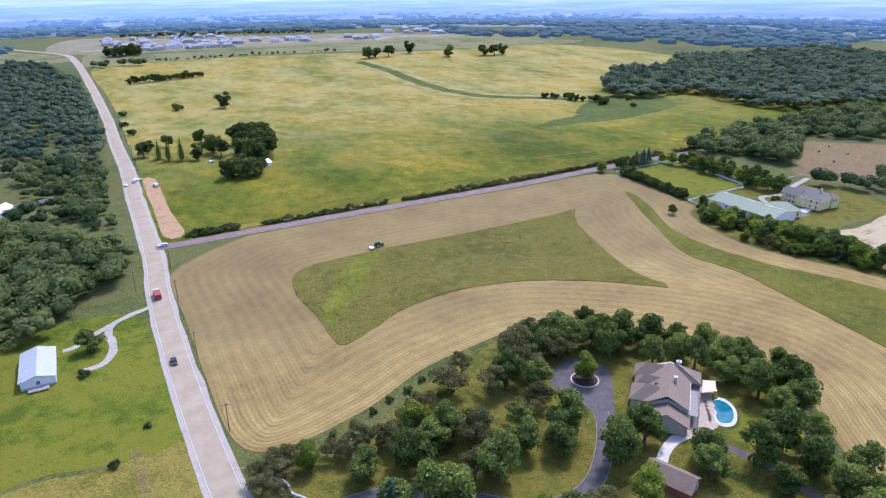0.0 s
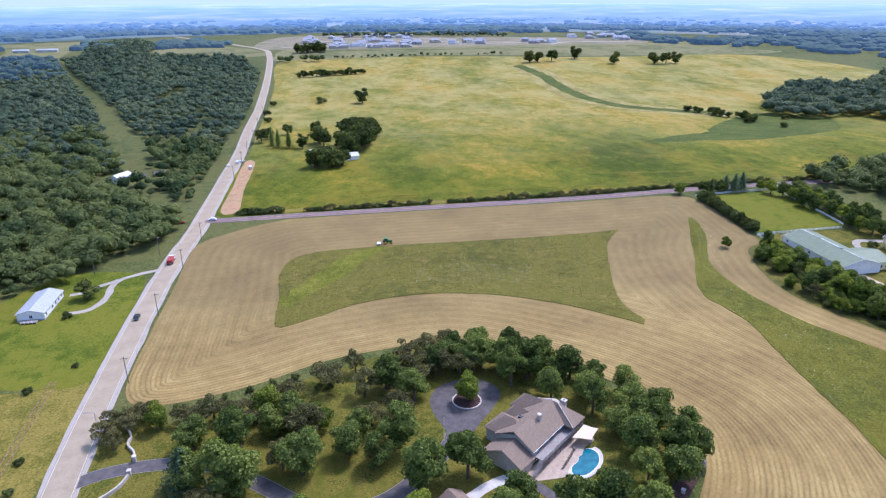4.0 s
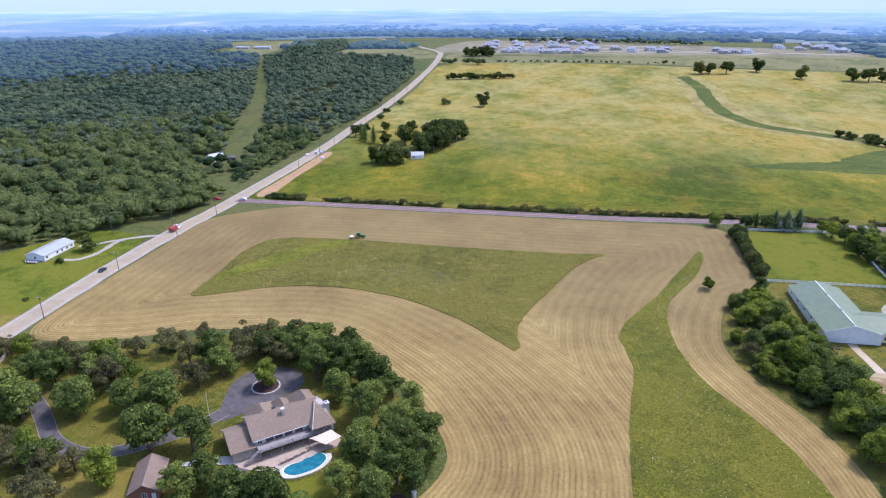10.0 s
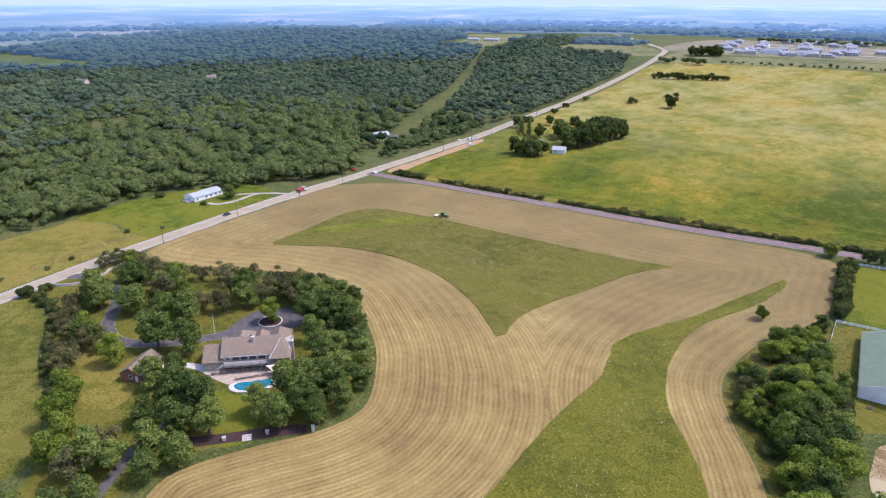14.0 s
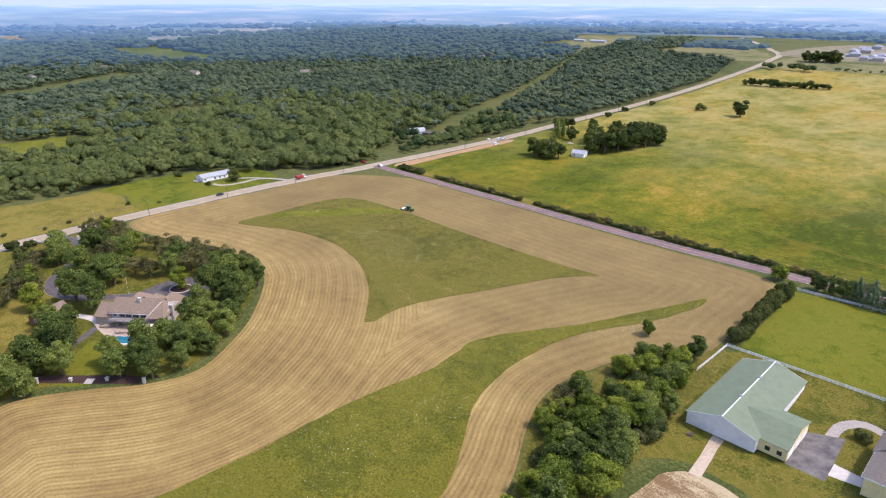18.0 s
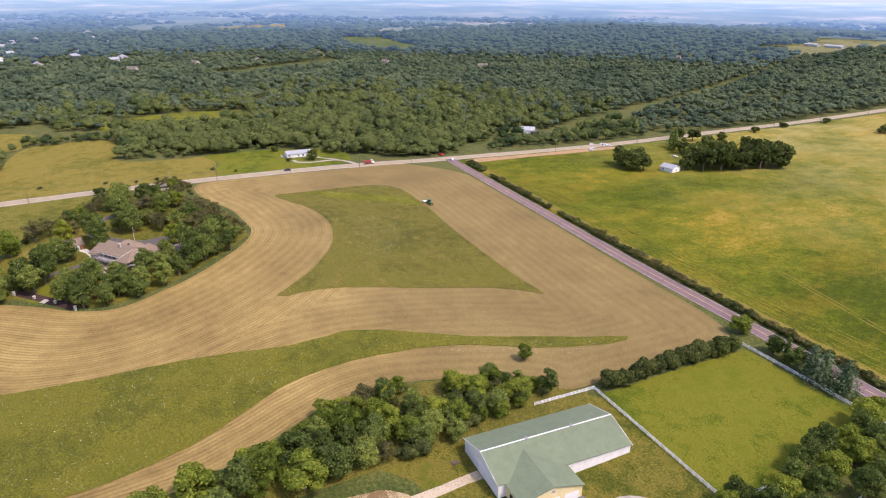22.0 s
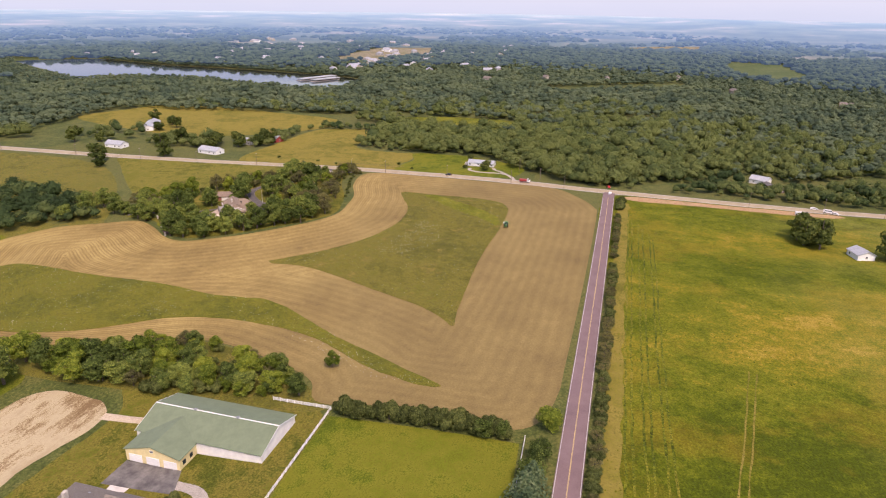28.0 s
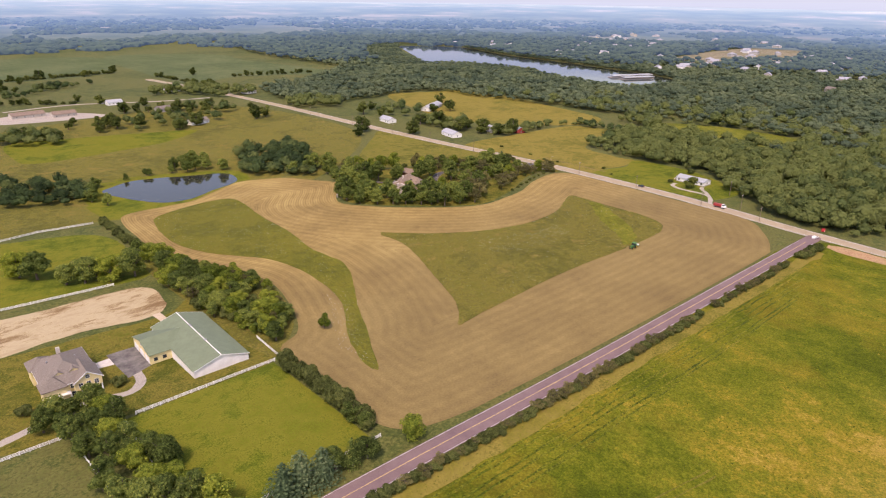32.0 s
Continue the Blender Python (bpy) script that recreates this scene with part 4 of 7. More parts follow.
for x, y, r in [(33, 144, 3.4), (29, 139, 3.6)]:
    plant(pick("dull", 2), x, y, r, 0.85, group="roadside trees")
for x, y, r in [(27, 105, 2.6), (25, 97, 3), (33, 99, 2.6), (40, 97, 2.2), (44, 99, 2.4), (50, 95, 2), (58, 91, 2), (66, 86, 1.9), (70, 83, 1.8), (74, 80, 1.8), (78, 78, 1.8), (82, 75, 1.8), (87, 72, 1.7),
                (91, 70, 1.7), (98, 67, 1.7), (104, 64, 2), (40, 148, 1.2), (47, 149, 1.2), (54, 151, 1.1), (61, 153, 1.2), (68, 156, 1.2), (75, 158, 1.3), (82, 161, 1.2), (90, 163, 1.1), (158, 68, 1.6)]:
    plant(pick("bush", 2), x, y, r * 1.15, 1.0, group="yard shrubs")

# belt of trees between the hay field and the barn
BELT = [(316, 135, 6), (317, 146, 5.8), (314, 153, 6.3), (313, 161, 6.2), (322, 162, 6.1), (320, 171, 6), (306, 166, 5.1), (319, 179, 5), (307, 177, 5.5), (314, 184, 5.3), (309, 190, 4.8),
        (307, 197, 4.4), (308, 205, 4.4), (314, 202, 4), (313, 210, 4.2), (311, 217, 4.2), (304, 221, 5), (312, 224, 4.4), (309, 232, 4), (310, 243, 4), (318, 125, 5.5), (330, 140, 7), (340, 138, 7.5), (350, 132, 7), (344, 128, 6), (357, 128, 6), (336, 133, 5.5), (366, 112, 8), (372, 104, 7), (320, 116, 4.5), (300, 172, 3.6)]
for i, (x, y, r) in enumerate(BELT):
    plant(pick("bright") if i % 2 == 0 else pick("broad"), x - 4, y - 3, r, random.uniform(0.75, 0.95), group="field edge trees")
for x, y, r in [(296, 171, 3.5), (296, 180, 3.4), (295, 190, 3.6), (291, 196, 3.2), (298, 213, 4.6), (300, 224, 4.2)]:
    plant(pick("bright"), x - 4, y, r, 0.85, group="field edge trees")
belt_area = [(289, 176), (295, 163), (302, 151), (310, 130), (317, 148), (316, 195), (312, 238), (303, 238), (293, 226), (288, 205), (286, 190)]
for x, y in scatter_few(belt_area, 60):
    plant(random.choice(("bush0", "bush1", "bright0", "bright3")), x, y, random.uniform(1.8, 3.0), random.uniform(0.8, 1.1), group="field edge shrubs")
for x, y in scatter_few(belt_area, 52):
    plant(random.choice(("broad0", "broad1", "bright2", "bright3", "broad2", "bush0", "dull0")), x, y, random.uniform(2.6, 4.8), random.uniform(0.8, 1.0), group="field edge trees")
for i in range(40):
    y = 34 + i * 2.0 + random.uniform(-1, 1)
    plant(pick("bush", 2), 312.5 - 0.02 * (y - 60) + random.uniform(-1.5, 1.5), y, random.uniform(1.6, 2.8), random.uniform(0.8, 1.2), group="field edge shrubs")
for i in range(30):
    y = 258 + i * 1.85
    plant(pick("bush", 2), 312.6 + random.uniform(-0.6, 0.6), y, random.uniform(2.6, 3.5), random.uniform(1.1, 1.5), group="pasture hedge")
plant("bright0", 305, 323.5, 4.4, 0.8)
plant("bright2", 286.5, 243.5, 2.7, 1.05)

# trees round the pasture and the yellow house
for x, y, r, k in [(347, 322.5, 5.0, "pine0"), (341, 321, 5.0, "pine1"), (335.5, 322.5, 4.6, "pine0"), (331, 321.5, 4.2, "broad1"), (326, 322.5, 3.0, "spruce"), (321, 322.5, 4.0, "broad2"), (359, 321, 3.6, "bright1"), (314, 305, 3.6, "broad3"), (313, 311, 3, "broad0")]:
    plant(k, x, y, r, 0.75 if k[0] == "p" else 0.85, group="pasture trees")
for x, y in [(387, 246), (383, 242), (378, 243), (373, 245), (370, 251), (369, 257), (381, 255), (376, 260), (373, 267), (371, 275), (380, 269), (376, 277), (372, 285), (367, 282), (365, 289), (366, 299), (371, 297), (378, 296), (381, 287), (375, 303), (370, 306), (365, 307), (361, 313), (382, 262), (379, 310)]:
    plant(random.choice(("broad0", "broad1", "broad2", "broad3", "bright1")), x, y, random.uniform(4.0, 5.2), random.uniform(0.85, 1.0), group="yellow house trees")
plant("bush1", 390, 231, 2.6)
plant("bush0", 361.5, 231.5, 2.6)

# hedge along the side road
x = 40.0
while x < 470:
    gap = noise.noise(Vector((x * 0.035, 2.0, 0)))
    if gap > -0.30 or x > 390:
        r = 1.5 + 1.1 * random.random() + (0.8 if x < 66 else 0)
        plant(random.choice(("bush0", "bush1", "dull1")), x, 338.0 + random.uniform(-0.5, 0.5) + (1.5 if x < 66 else 0), r, random.uniform(0.55, 0.95), group="roadside hedge")
    x += random.uniform(1.5, 2.5)

# copse round the white shed in the meadow
for x, y, r in [(82, 442, 6), (90, 437, 6), (98, 439, 6), (103, 447, 5), (86, 450, 6), (95, 449, 6.5), (112, 482, 6.5), (119, 494, 7), (108, 494, 7), (115, 506, 7.5), (124, 508, 7), (104, 508, 7), (118, 520, 7.5), (129, 525, 7), (110, 527, 7.5), (124, 537, 7.5), (133, 541, 7), (115, 544, 7.5), (128, 552, 7.5), (136, 558, 7), (120, 560, 7.5), (130, 570, 7), (110, 558, 7), (122, 576, 6.5), (86, 537, 7), (90, 520, 6), (72, 520, 5), (40, 566, 5), (36, 551, 5), (58, 584, 4.5), (84, 584, 5)]:
    plant(pick("farb"), x, y, r * 1.15, random.uniform(0.85, 1.1), group="copse trees")
for x, y, r in [(52, 527, 4.6), (61, 522, 4.8), (46, 537, 4.6)]:
    plant("spruce", x, y, r, random.uniform(0.85, 1.1), group="copse trees")
for x, y, r, k in [(140, 757, 9, "farb0"), (90, 766, 6, "bush0"), (454, 1089, 10, "farb1"), (470, 1095, 9, "farb2"), (497, 1098, 10, "farb3"), (549, 1122, 11, "farb0"), (598, 1054, 10, "farb1"), (665, 1040, 10, "farb2"), (685, 1035, 10, "farb3"), (705, 1040, 10, "farb0"),
                   (32, 760, 4, "bush1"), (30, 700, 4, "bush0"), (33, 655, 4, "bush1"), (512, 552, 5, "bush0"), (525, 520, 4, "bush1"), (560, 560, 4, "bush0"), (-11, 236, 4.6, "farb2"), (-14, 219, 2.0, "bush0"), (-50, 215, 3, "bush1"),
                   (51, -70, 8, "farb1"), (-5, 62, 1.5, "bush0"), (0, 100, 1.5, "bush1"), (2, 130, 1.4, "bush0"), (4, 118, 1.4, "bush1"), (1, 180, 1.2, "bush0")]:
    plant(k, x, y, r, 0.9)
for i in range(16):
    plant(pick("farb"), 60 + i * 6.6, 986 + i * 1.6 + random.uniform(-3, 3), random.uniform(4, 6.5), 0.8, group="far hedgerow")
for i in range(9):
    plant(pick("farb"), 54 + i * 6, 1270 + random.uniform(-8, 8), random.uniform(7, 10), 0.9, group="far hedgerow")
for i in range(14):
    plant(pick("farb"), 495 + i * 2.2 + random.uniform(-4, 4), 632 - i * 6, random.uniform(3.5, 5), 0.8, group="meadow thicket")
# trees south of the yard, by the pond and in the far pastures
for x, y, r in [(168, 50, 5), (160, 44, 5), (168, 58, 4.5), (158, 34, 6), (165, 30, 6), (175, 34, 6), (184, 28, 6), (240, -34, 5), (222, -44, 6), (230, -40, 6), (214, -38, 5), (262, -34, 3), (300, -22, 4), (308, 0, 5), (312, 12, 5), (306, 26, 4)]:
    plant(pick("broad"), x - (12 if x < 200 else 6), y - (14 if x < 200 else 26), r * 0.95, random.uniform(0.8, 1.05), group="pond trees")
for x, y in [(160, -200), (150, -215), (180, -190), (210, -215), (245, -215), (100, -190), (90, -220), (110, -285), (269, -557), (240, -600), (206, -652), (150, -640), (103, -664), (230, -520), (20, -30), (-14, -60), (-20, -30), (-40, -20), (-34, 6),
             (-44, 20), (-60, 24), (-80, 5), (-90, -100), (-70, -105), (-110, -140), (-23, -157), (-10, -120), (0, -140), (-30, -50), (-26, -14), (-55, -10), (-100, -112)]:
    plant(pick("farb"), x, y, random.uniform(5, 7.5), random.uniform(0.8, 1.0), group="farmstead trees")

for x, y in [(201, -373), (218, -402), (229, -238), (227, -224), (199, -294), (193, -262), (159, -297), (163, -250), (145, -253), (128, -255), (102, -266), (16, -569), (87, -195), (65, -55), (122, -425), (112, -402), (80, -399), (44, -433),
             (258, -525), (273, -515), (167, -331), (265, -242), (256, -259), (285, -194), (306, -220), (289, -207), (318, -208), (177, -286), (150, -276), (138, -270), (184, -300), (100, -420), (60, -425), (300, -214), (240, -230)]:
    plant(pick("farb"), x, y, random.uniform(4, 7), random.uniform(0.8, 1.0), group="farmstead trees")
for a_, b_, n_ in (((229, -638), (103, -662), 22), ((300, -640), (229, -638), 10), ((50, -470), (66, -600), 14), ((296, -425), (215, -384), 12), ((-150, -500), (-20, -520), 16)):
    for i in range(n_):
        t_ = (i + random.uniform(-.4, .4)) / n_
        plant(random.choice(("bush0", "bush1", "farb1")), a_[0] + (b_[0] - a_[0]) * t_, a_[1] + (b_[1] - a_[1]) * t_, random.uniform(2.5, 5), 0.9, group="far hedges")

# ---- woods ----
def wood_kind(dome, n_lumps, n_cards, size, flat=1.0, core=3.5):
    """A simple crown: one uneven dome, some lumps round it, and clumps of leaves."""
    p, r = lumps(n_lumps, (3.3, 3.3, 1.8 * flat), (0, 0, 5.0), 1.4, 2.5, -0.1)
    items = [(dome[0] * rng.uniform(0.86, 1.14, (len(dome[0]), 1)) * np.array((core, core, 0.69 * core * flat)) + np.array((0, 0, 5.2)), dome[1])]
    for c, q in zip(p, r):
        items.append((ICO1[0] * q * rng.uniform(0.85, 1.15, (12, 1)) + c, ICO1[1]))
    if n_cards:
        d = unit(n_cards)
        d[:, 2] = np.abs(d[:, 2])
        c = d * np.array((4.6, 4.6, 3.1 * flat)) * rng.uniform(0.85, 1.12, (n_cards, 1)) + np.array((0, 0, 5.1))
        nrm = d + 0.6 * unit(n_cards) + np.array((0, 0, 0.5))
        items.append(cards(c, nrm / np.linalg.norm(nrm, axis=1)[:, None], size))
    return join(items)


NEAR_KINDS = [wood_kind(ICO1, 10, 110, 0.56, 1.25, 2.9) for _ in range(8)]
MID_KINDS = [wood_kind(ICO1, 3, 14, 0.95, 0.85) for _ in range(6)]
FAR_KINDS = [wood_kind(ICO1, 1, 0, 1.0, 0.7) for _ in range(4)]


def scatter(poly, gap, holes=(), drop=0.0):
    """Uneven planting of an outline: one tree about every gap metres."""
    xs, ys = [p[0] for p in poly], [p[1] for p in poly]
    a, b = np.meshgrid(np.arange(min(xs), max(xs), gap), np.arange(min(ys), max(ys), gap))
    a = a.ravel() + rng.uniform(-0.45, 0.45, a.size) * gap
    b = b.ravel() + rng.uniform(-0.45, 0.45, b.size) * gap
    keep = inside(a, b, poly) & (rng.random(a.size) >= drop)
    for h in holes:
        keep &= ~inside(a, b, h)
    return np.stack([a[keep], b[keep]], 1)


def woods(name, label, pts, kinds, r0, r1, material=WOODS):
    """One mesh of many crowns."""
    if not len(pts):
        return
    vs, fs, ts, k = [], [], [], 0
    which = rng.integers(0, len(kinds), len(pts))
    for w, (v, f) in enumerate(kinds):
        p = pts[which == w]
        n = len(p)
        if not n:
            continue
        s = (r0 + (r1 - r0) * rng.random(n) ** 1.4)[:, None, None] / 5.0
        a = rng.uniform(0, 2 * math.pi, n)
        ca, sa = np.cos(a)[:, None], np.sin(a)[:, None]
        x = v[None, :, 0] * ca - v[None, :, 1] * sa
        y = v[None, :, 0] * sa + v[None, :, 1] * ca
        z = np.repeat(v[None, :, 2], n, 0) * rng.uniform(0.78, 1.15, (n, 1))
        q = np.stack([x, y, z], 2) * s
        q[:, :, 0] += p[:, 0:1]
        q[:, :, 1] += p[:, 1:2]
        vs.append(q.reshape(-1, 3))
        fs.append((f[None] + (np.arange(n) * len(v))[:, None, None]).reshape(-1, 3) + k)
        ts.append(np.repeat(rng.random(n) ** 1.5, len(v)))
        k += n * len(v)
    tagged(mesh_np(name, np.concatenate(vs), np.concatenate(fs), material, tone=np.concatenate(ts), smooth=material is WOODS), label, "woods", "", "stuff")


rnd = random.Random(3)
ESTATE, LAKESIDE = [], []
for k in range(44):
    row_y = [1345, 1375, 1415, 1450, 1500, 1540, 1600, 1640][k % 8]
    ESTATE.append((60 + (row_y - 1330) * 0.0 + rnd.uniform(0, 255), row_y + rnd.uniform(-6, 6), rnd.choice((0, 90, 180)) + rnd.uniform(-12, 12)))
for k in range(10):
    ESTATE.append((rnd.uniform(345, 600), rnd.uniform(1350, 1470), rnd.uniform(-20, 20)))
for k in range(10):
    ESTATE.append((rnd.uniform(690, 810), rnd.uniform(1440, 1600), rnd.uniform(-20, 20)))
while len(LAKESIDE) < 84:
    x, y = rnd.uniform(-1500, -560), rnd.uniform(-850, 160)
    if x > -730 + 0.45 * max(0, y + 430):
        continue
    LAKESIDE.append((x, y, rnd.uniform(0, 360)))
WOODLAND = [(-457, 1011, 20), (-520, 640, 70), (-610, 500, 20), (-700, 300, 0), (-620, 110, 60), (-680, 200, 30), (-760, 420, 15)]


def clear_of_houses(pts):
    """Open ground round each house, wider towards the camera so that the house shows."""
    keep = np.ones(len(pts), bool)
    for x, y, _ in LAKESIDE + WOODLAND:
        d = Vector((300 - x, 250 - y)).normalized()
        for k, r in ((0, 15), (20, 12), (38, 10)):
            keep &= np.hypot(pts[:, 0] - x - d.x * k, pts[:, 1] - y - d.y * k) > r
    return pts[keep]


FIELD_B = [(-232, 86), (-270, 150), (-264, 222), (-203, 222), (-184, 163), (-176, 92)]
LAKE = [(-560, -920), (-380, -690), (-300, -490), (-280, -400), (-355, -380), (-385, -290), (-400, -210), (-392, -130), (-384, -80), (-430, -50), (-475, -60), (-530, -70), (-568, -94), (-594, -160), (-618, -287), (-636, -402), (-648, -522), (-678, -632), (-708, -742), (-668, -808), (-640, -900)]
CLEAR_1 = [(-560, 210), (-640, 330), (-700, 420), (-620, 430), (-560, 340), (-510, 240)]
CLEAR_2 = [(-300, 300), (-330, 340), (-300, 380), (-270, 340)]
WEST = [(-67, 104), (-57, 150), (-62, 206), (-58, 228), (-26, 258), (0, 290), (6, 318), (-6, 348), (-24, 378), (-54, 402), (-70, 440), (-58, 474), (-80, 525), (-126, 643), (-192, 815), (-344, 1195), (-600, 1450), (-1000, 1400), (-1300, 900), (-1400, 300), (-1350, -400), (-1000, -900),
        (-560, -1150), (-250, -1000), (-215, -830), (-230, -520), (-100, -420), (10, -370), (25, -262), (-13, -212), (-130, -238), (-184, -218), (-182, -156), (-215, -35), (-224, 42), (-190, 50), (-190, 92), (-144, 103)]
SHORE = [(-560, -1000), (-380, -690), (-300, -490), (-280, -400), (-355, -380), (-385, -290), (-400, -210), (-392, -130), (-384, -80), (-430, -50)]
LAKE_SHORE = SHORE + [(-448, -78), (-420, -100), (-418, -153), (-458, -290), (-478, -320), (-472, -390), (-458, -472), (-392, -505), (-468, -655), (-548, -792), (-640, -900)]
# growth on the near shore sized low to show the lake in the camera's view
woods("shore_scrub", "low bushes along the lake shore", scatter(LAKE_SHORE, 5.5), FAR_KINDS, 2.4, 4.2, HAZED_WOODS)
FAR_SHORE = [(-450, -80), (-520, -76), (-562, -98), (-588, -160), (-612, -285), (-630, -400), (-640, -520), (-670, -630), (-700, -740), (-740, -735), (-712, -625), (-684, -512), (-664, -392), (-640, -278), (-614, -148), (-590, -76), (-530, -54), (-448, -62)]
woods("shore_scrub", "low bushes along the far lake shore", scatter(FAR_SHORE, 6.0), FAR_KINDS, 3.0, 5.0, HAZED_WOODS)
gx0 = scatter(WEST, 6.5, (FIELD_B, LAKE, CLEAR_1, CLEAR_2))
far = np.hypot(gx0[:, 0] - 60, gx0[:, 1] - 230) + rng.uniform(-150, 150, len(gx0))
woods("woods", "dense dark green deciduous woods west of the road", gx0[far < 330], NEAR_KINDS, 2.3, 7.6)
second = clear_of_houses(scatter(WEST, 7.2, (FIELD_B, LAKE, CLEAR_1, CLEAR_2, FAR_CROP, FAR_HILL, NW_FIELD)))
far = np.hypot(second[:, 0] - 60, second[:, 1] - 230) + rng.uniform(-150, 150, len(second))
woods("woods", "dark green woods stretching away to the lake", second[(far >= 330) & (far < 900)], MID_KINDS, 3.2, 7.2, HAZED_WOODS)
third = clear_of_houses(scatter(WEST, 12.5, (FIELD_B, LAKE, CLEAR_1, CLEAR_2, FAR_CROP, FAR_HILL, NW_FIELD)))
far = np.hypot(third[:, 0] - 60, third[:, 1] - 230) + rng.uniform(-70, 70, len(third))
woods("woods", "distant dark woods", third[far >= 900], FAR_KINDS, 6.5, 11, HAZE_TREES)
SHRUBLAND = [(8, 530), (-30, 560), (-66, 580), (-104, 655), (-172, 820), (-332, 1190), (-312, 1242), (-366, 1492), (-340, 1600), (-300, 1600), (-226, 1430), (-210, 1243), (-40, 1200), (2, 1000), (8, 700)]
GLADES = ([(-115, 790), (-90, 800), (-80, 880), (-100, 900)], [(-40, 590), (-20, 600), (-30, 640)], [(-60, 680), (-30, 690), (-45, 720)])
scrub_pts = scatter(SHRUBLAND, 7.0, GLADES, drop=0.06)
scrub_thin = rng.random(len(scrub_pts)) > np.clip((880 - scrub_pts[:, 1]) / 620, 0, 0.5)
woods("scrub", "dense scrub of small dark trees beside the road", scrub_pts[scrub_thin], MID_KINDS, 3.2, 7.0, HAZED_WOODS)
woods("scrub", "scattered bushes and small trees on rough grass", scatter([(8, 362), (0, 366), (-4, 392), (-18, 420), (-24, 470), (-40, 500), (-66, 562), (-30, 560), (8, 535)], 6.4, drop=0.35), NEAR_KINDS, 2.6, 6.2)
woods("scrub", "roadside trees and bushes at the edge of the woods", scatter([(6, 290), (9, 345), (-6, 350), (-20, 330), (-14, 296)], 6.2, drop=0.2), NEAR_KINDS, 2.8, 6.4)
woods("scrub", "scattered trees round the old sheds", scatter([(4, 372), (-26, 382), (-56, 410), (-66, 440), (-54, 470), (-30, 500), (0, 500)], 8.0, ([(-66, 424), (-30, 424), (-30, 456), (-66, 456)], [(-48, 438), (-20, 442), (-20, 458), (-48, 454)]), drop=0.55), NEAR_KINDS, 2.4, 5.4)
woods("hedgerow", "line of trees along the field edge", scatter([(-136, 34), (-150, 30), (-158, 100), (-146, 103)], 6), NEAR_KINDS, 2.6, 4.5)
woods("hedgerow", "overgrown hedge behind the farmstead", scatter([(-30, 8), (-85, 26), (-138, 40), (-140, 28), (-88, 12), (-36, -2)], 6.5, drop=0.2), NEAR_KINDS, 2.4, 5)
woods("hedgerow", "thick line of trees beyond the pond", scatter([(356, -28), (346, -86), (318, -68), (304, -56), (300, -40), (306, -16), (330, -14)], 7.5, drop=0.15), NEAR_KINDS, 3.2, 6)
woods("copse", "dense trees between the pond and the road field", scatter([(198, -28), (182, -60), (156, -76), (128, -70), (122, -54), (138, -22), (150, 8), (160, 30), (170, 34), (180, 10), (194, -4)], 6.8, drop=0.08), NEAR_KINDS, 3.2, 6.6)
woods("copse", "trees round the far farmsteads", scatter([(145, -407), (60, -440), (10, -390), (30, -330), (70, -330), (110, -370)], 11, drop=0.35), NEAR_KINDS, 4, 7)
woods("copse", "trees beside the bend of the far road", scatter([(38, -255), (-10, -250), (-20, -200), (10, -190), (36, -215)], 9, drop=0.2), NEAR_KINDS, 4, 7)
woods("copse", "garden trees round the far houses", scatter([(210, -250), (120, -300), (90, -250), (130, -210), (190, -190), (230, -205)], 12, drop=0.45), NEAR_KINDS, 4, 6.5)
woods("hedgerow", "dark line of trees along the far pasture", scatter([(330, -218), (294, -238), (272, -212), (290, -180), (330, -190)], 9, drop=0.25), NEAR_KINDS, 4, 6.5)
woods("hedgerow", "hedge between the far fields", scatter([(290, -470), (190, -560), (130, -560), (180, -540), (280, -455)], 9, drop=0.3), NEAR_KINDS, 3, 5.5)
woods("copse", "trees crowding round the roadside houses", scatter([(-10, -84), (-44, -80), (-52, -30), (-30, -14), (-12, -22)], 7.5, drop=0.25), NEAR_KINDS, 3.0, 6.4)
woods("copse", "trees behind the roadside farm", scatter([(-14, -150), (-60, -160), (-66, -104), (-22, -104)], 9, drop=0.5), NEAR_KINDS, 3.0, 5.6)
woods("copse", "trees beside the red barn", scatter([(-20, 18), (-60, 34), (-86, 30), (-80, 18), (-40, 4)], 8, drop=0.4), NEAR_KINDS, 3.0, 5.6)
woods("young_trees", "row of young trees along the edge of the estate", scatter([(120, 1186), (143, 1183), (327, 1194), (430, 1190), (430, 1200), (327, 1206), (143, 1196), (120, 1196)], 8.5, drop=0.3), NEAR_KINDS, 1.8, 3.6)
woods("copse", "dark trees where the road bends", scatter([(18, 1142), (60, 1152), (100, 1150), (104, 1166), (60, 1176), (20, 1166)], 9, drop=0.2), NEAR_KINDS, 4.5, 7)
woods("hedgerow", "dark belt of trees behind the estate", scatter([(100, 1640), (400, 1610), (560, 1560), (560, 1585), (400, 1640), (110, 1668)], 11, drop=0.15), MID_KINDS, 5, 8.5, HAZED_WOODS)
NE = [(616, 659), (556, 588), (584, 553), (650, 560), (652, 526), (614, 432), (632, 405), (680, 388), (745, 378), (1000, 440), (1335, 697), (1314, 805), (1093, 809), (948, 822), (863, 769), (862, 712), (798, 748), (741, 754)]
woods("woods", "dark wooded hollow beyond the golden meadow", scatter(NE, 9.2), MID_KINDS, 5, 10.5, HAZED_WOODS)
EAST = [(400, 336), (404, 318), (424, 300), (432, 268), (527, 323), (554, 298), (577, 285), (660, 330), (699, 362), (628, 369), (564, 364), (476, 360), (435, 348)]
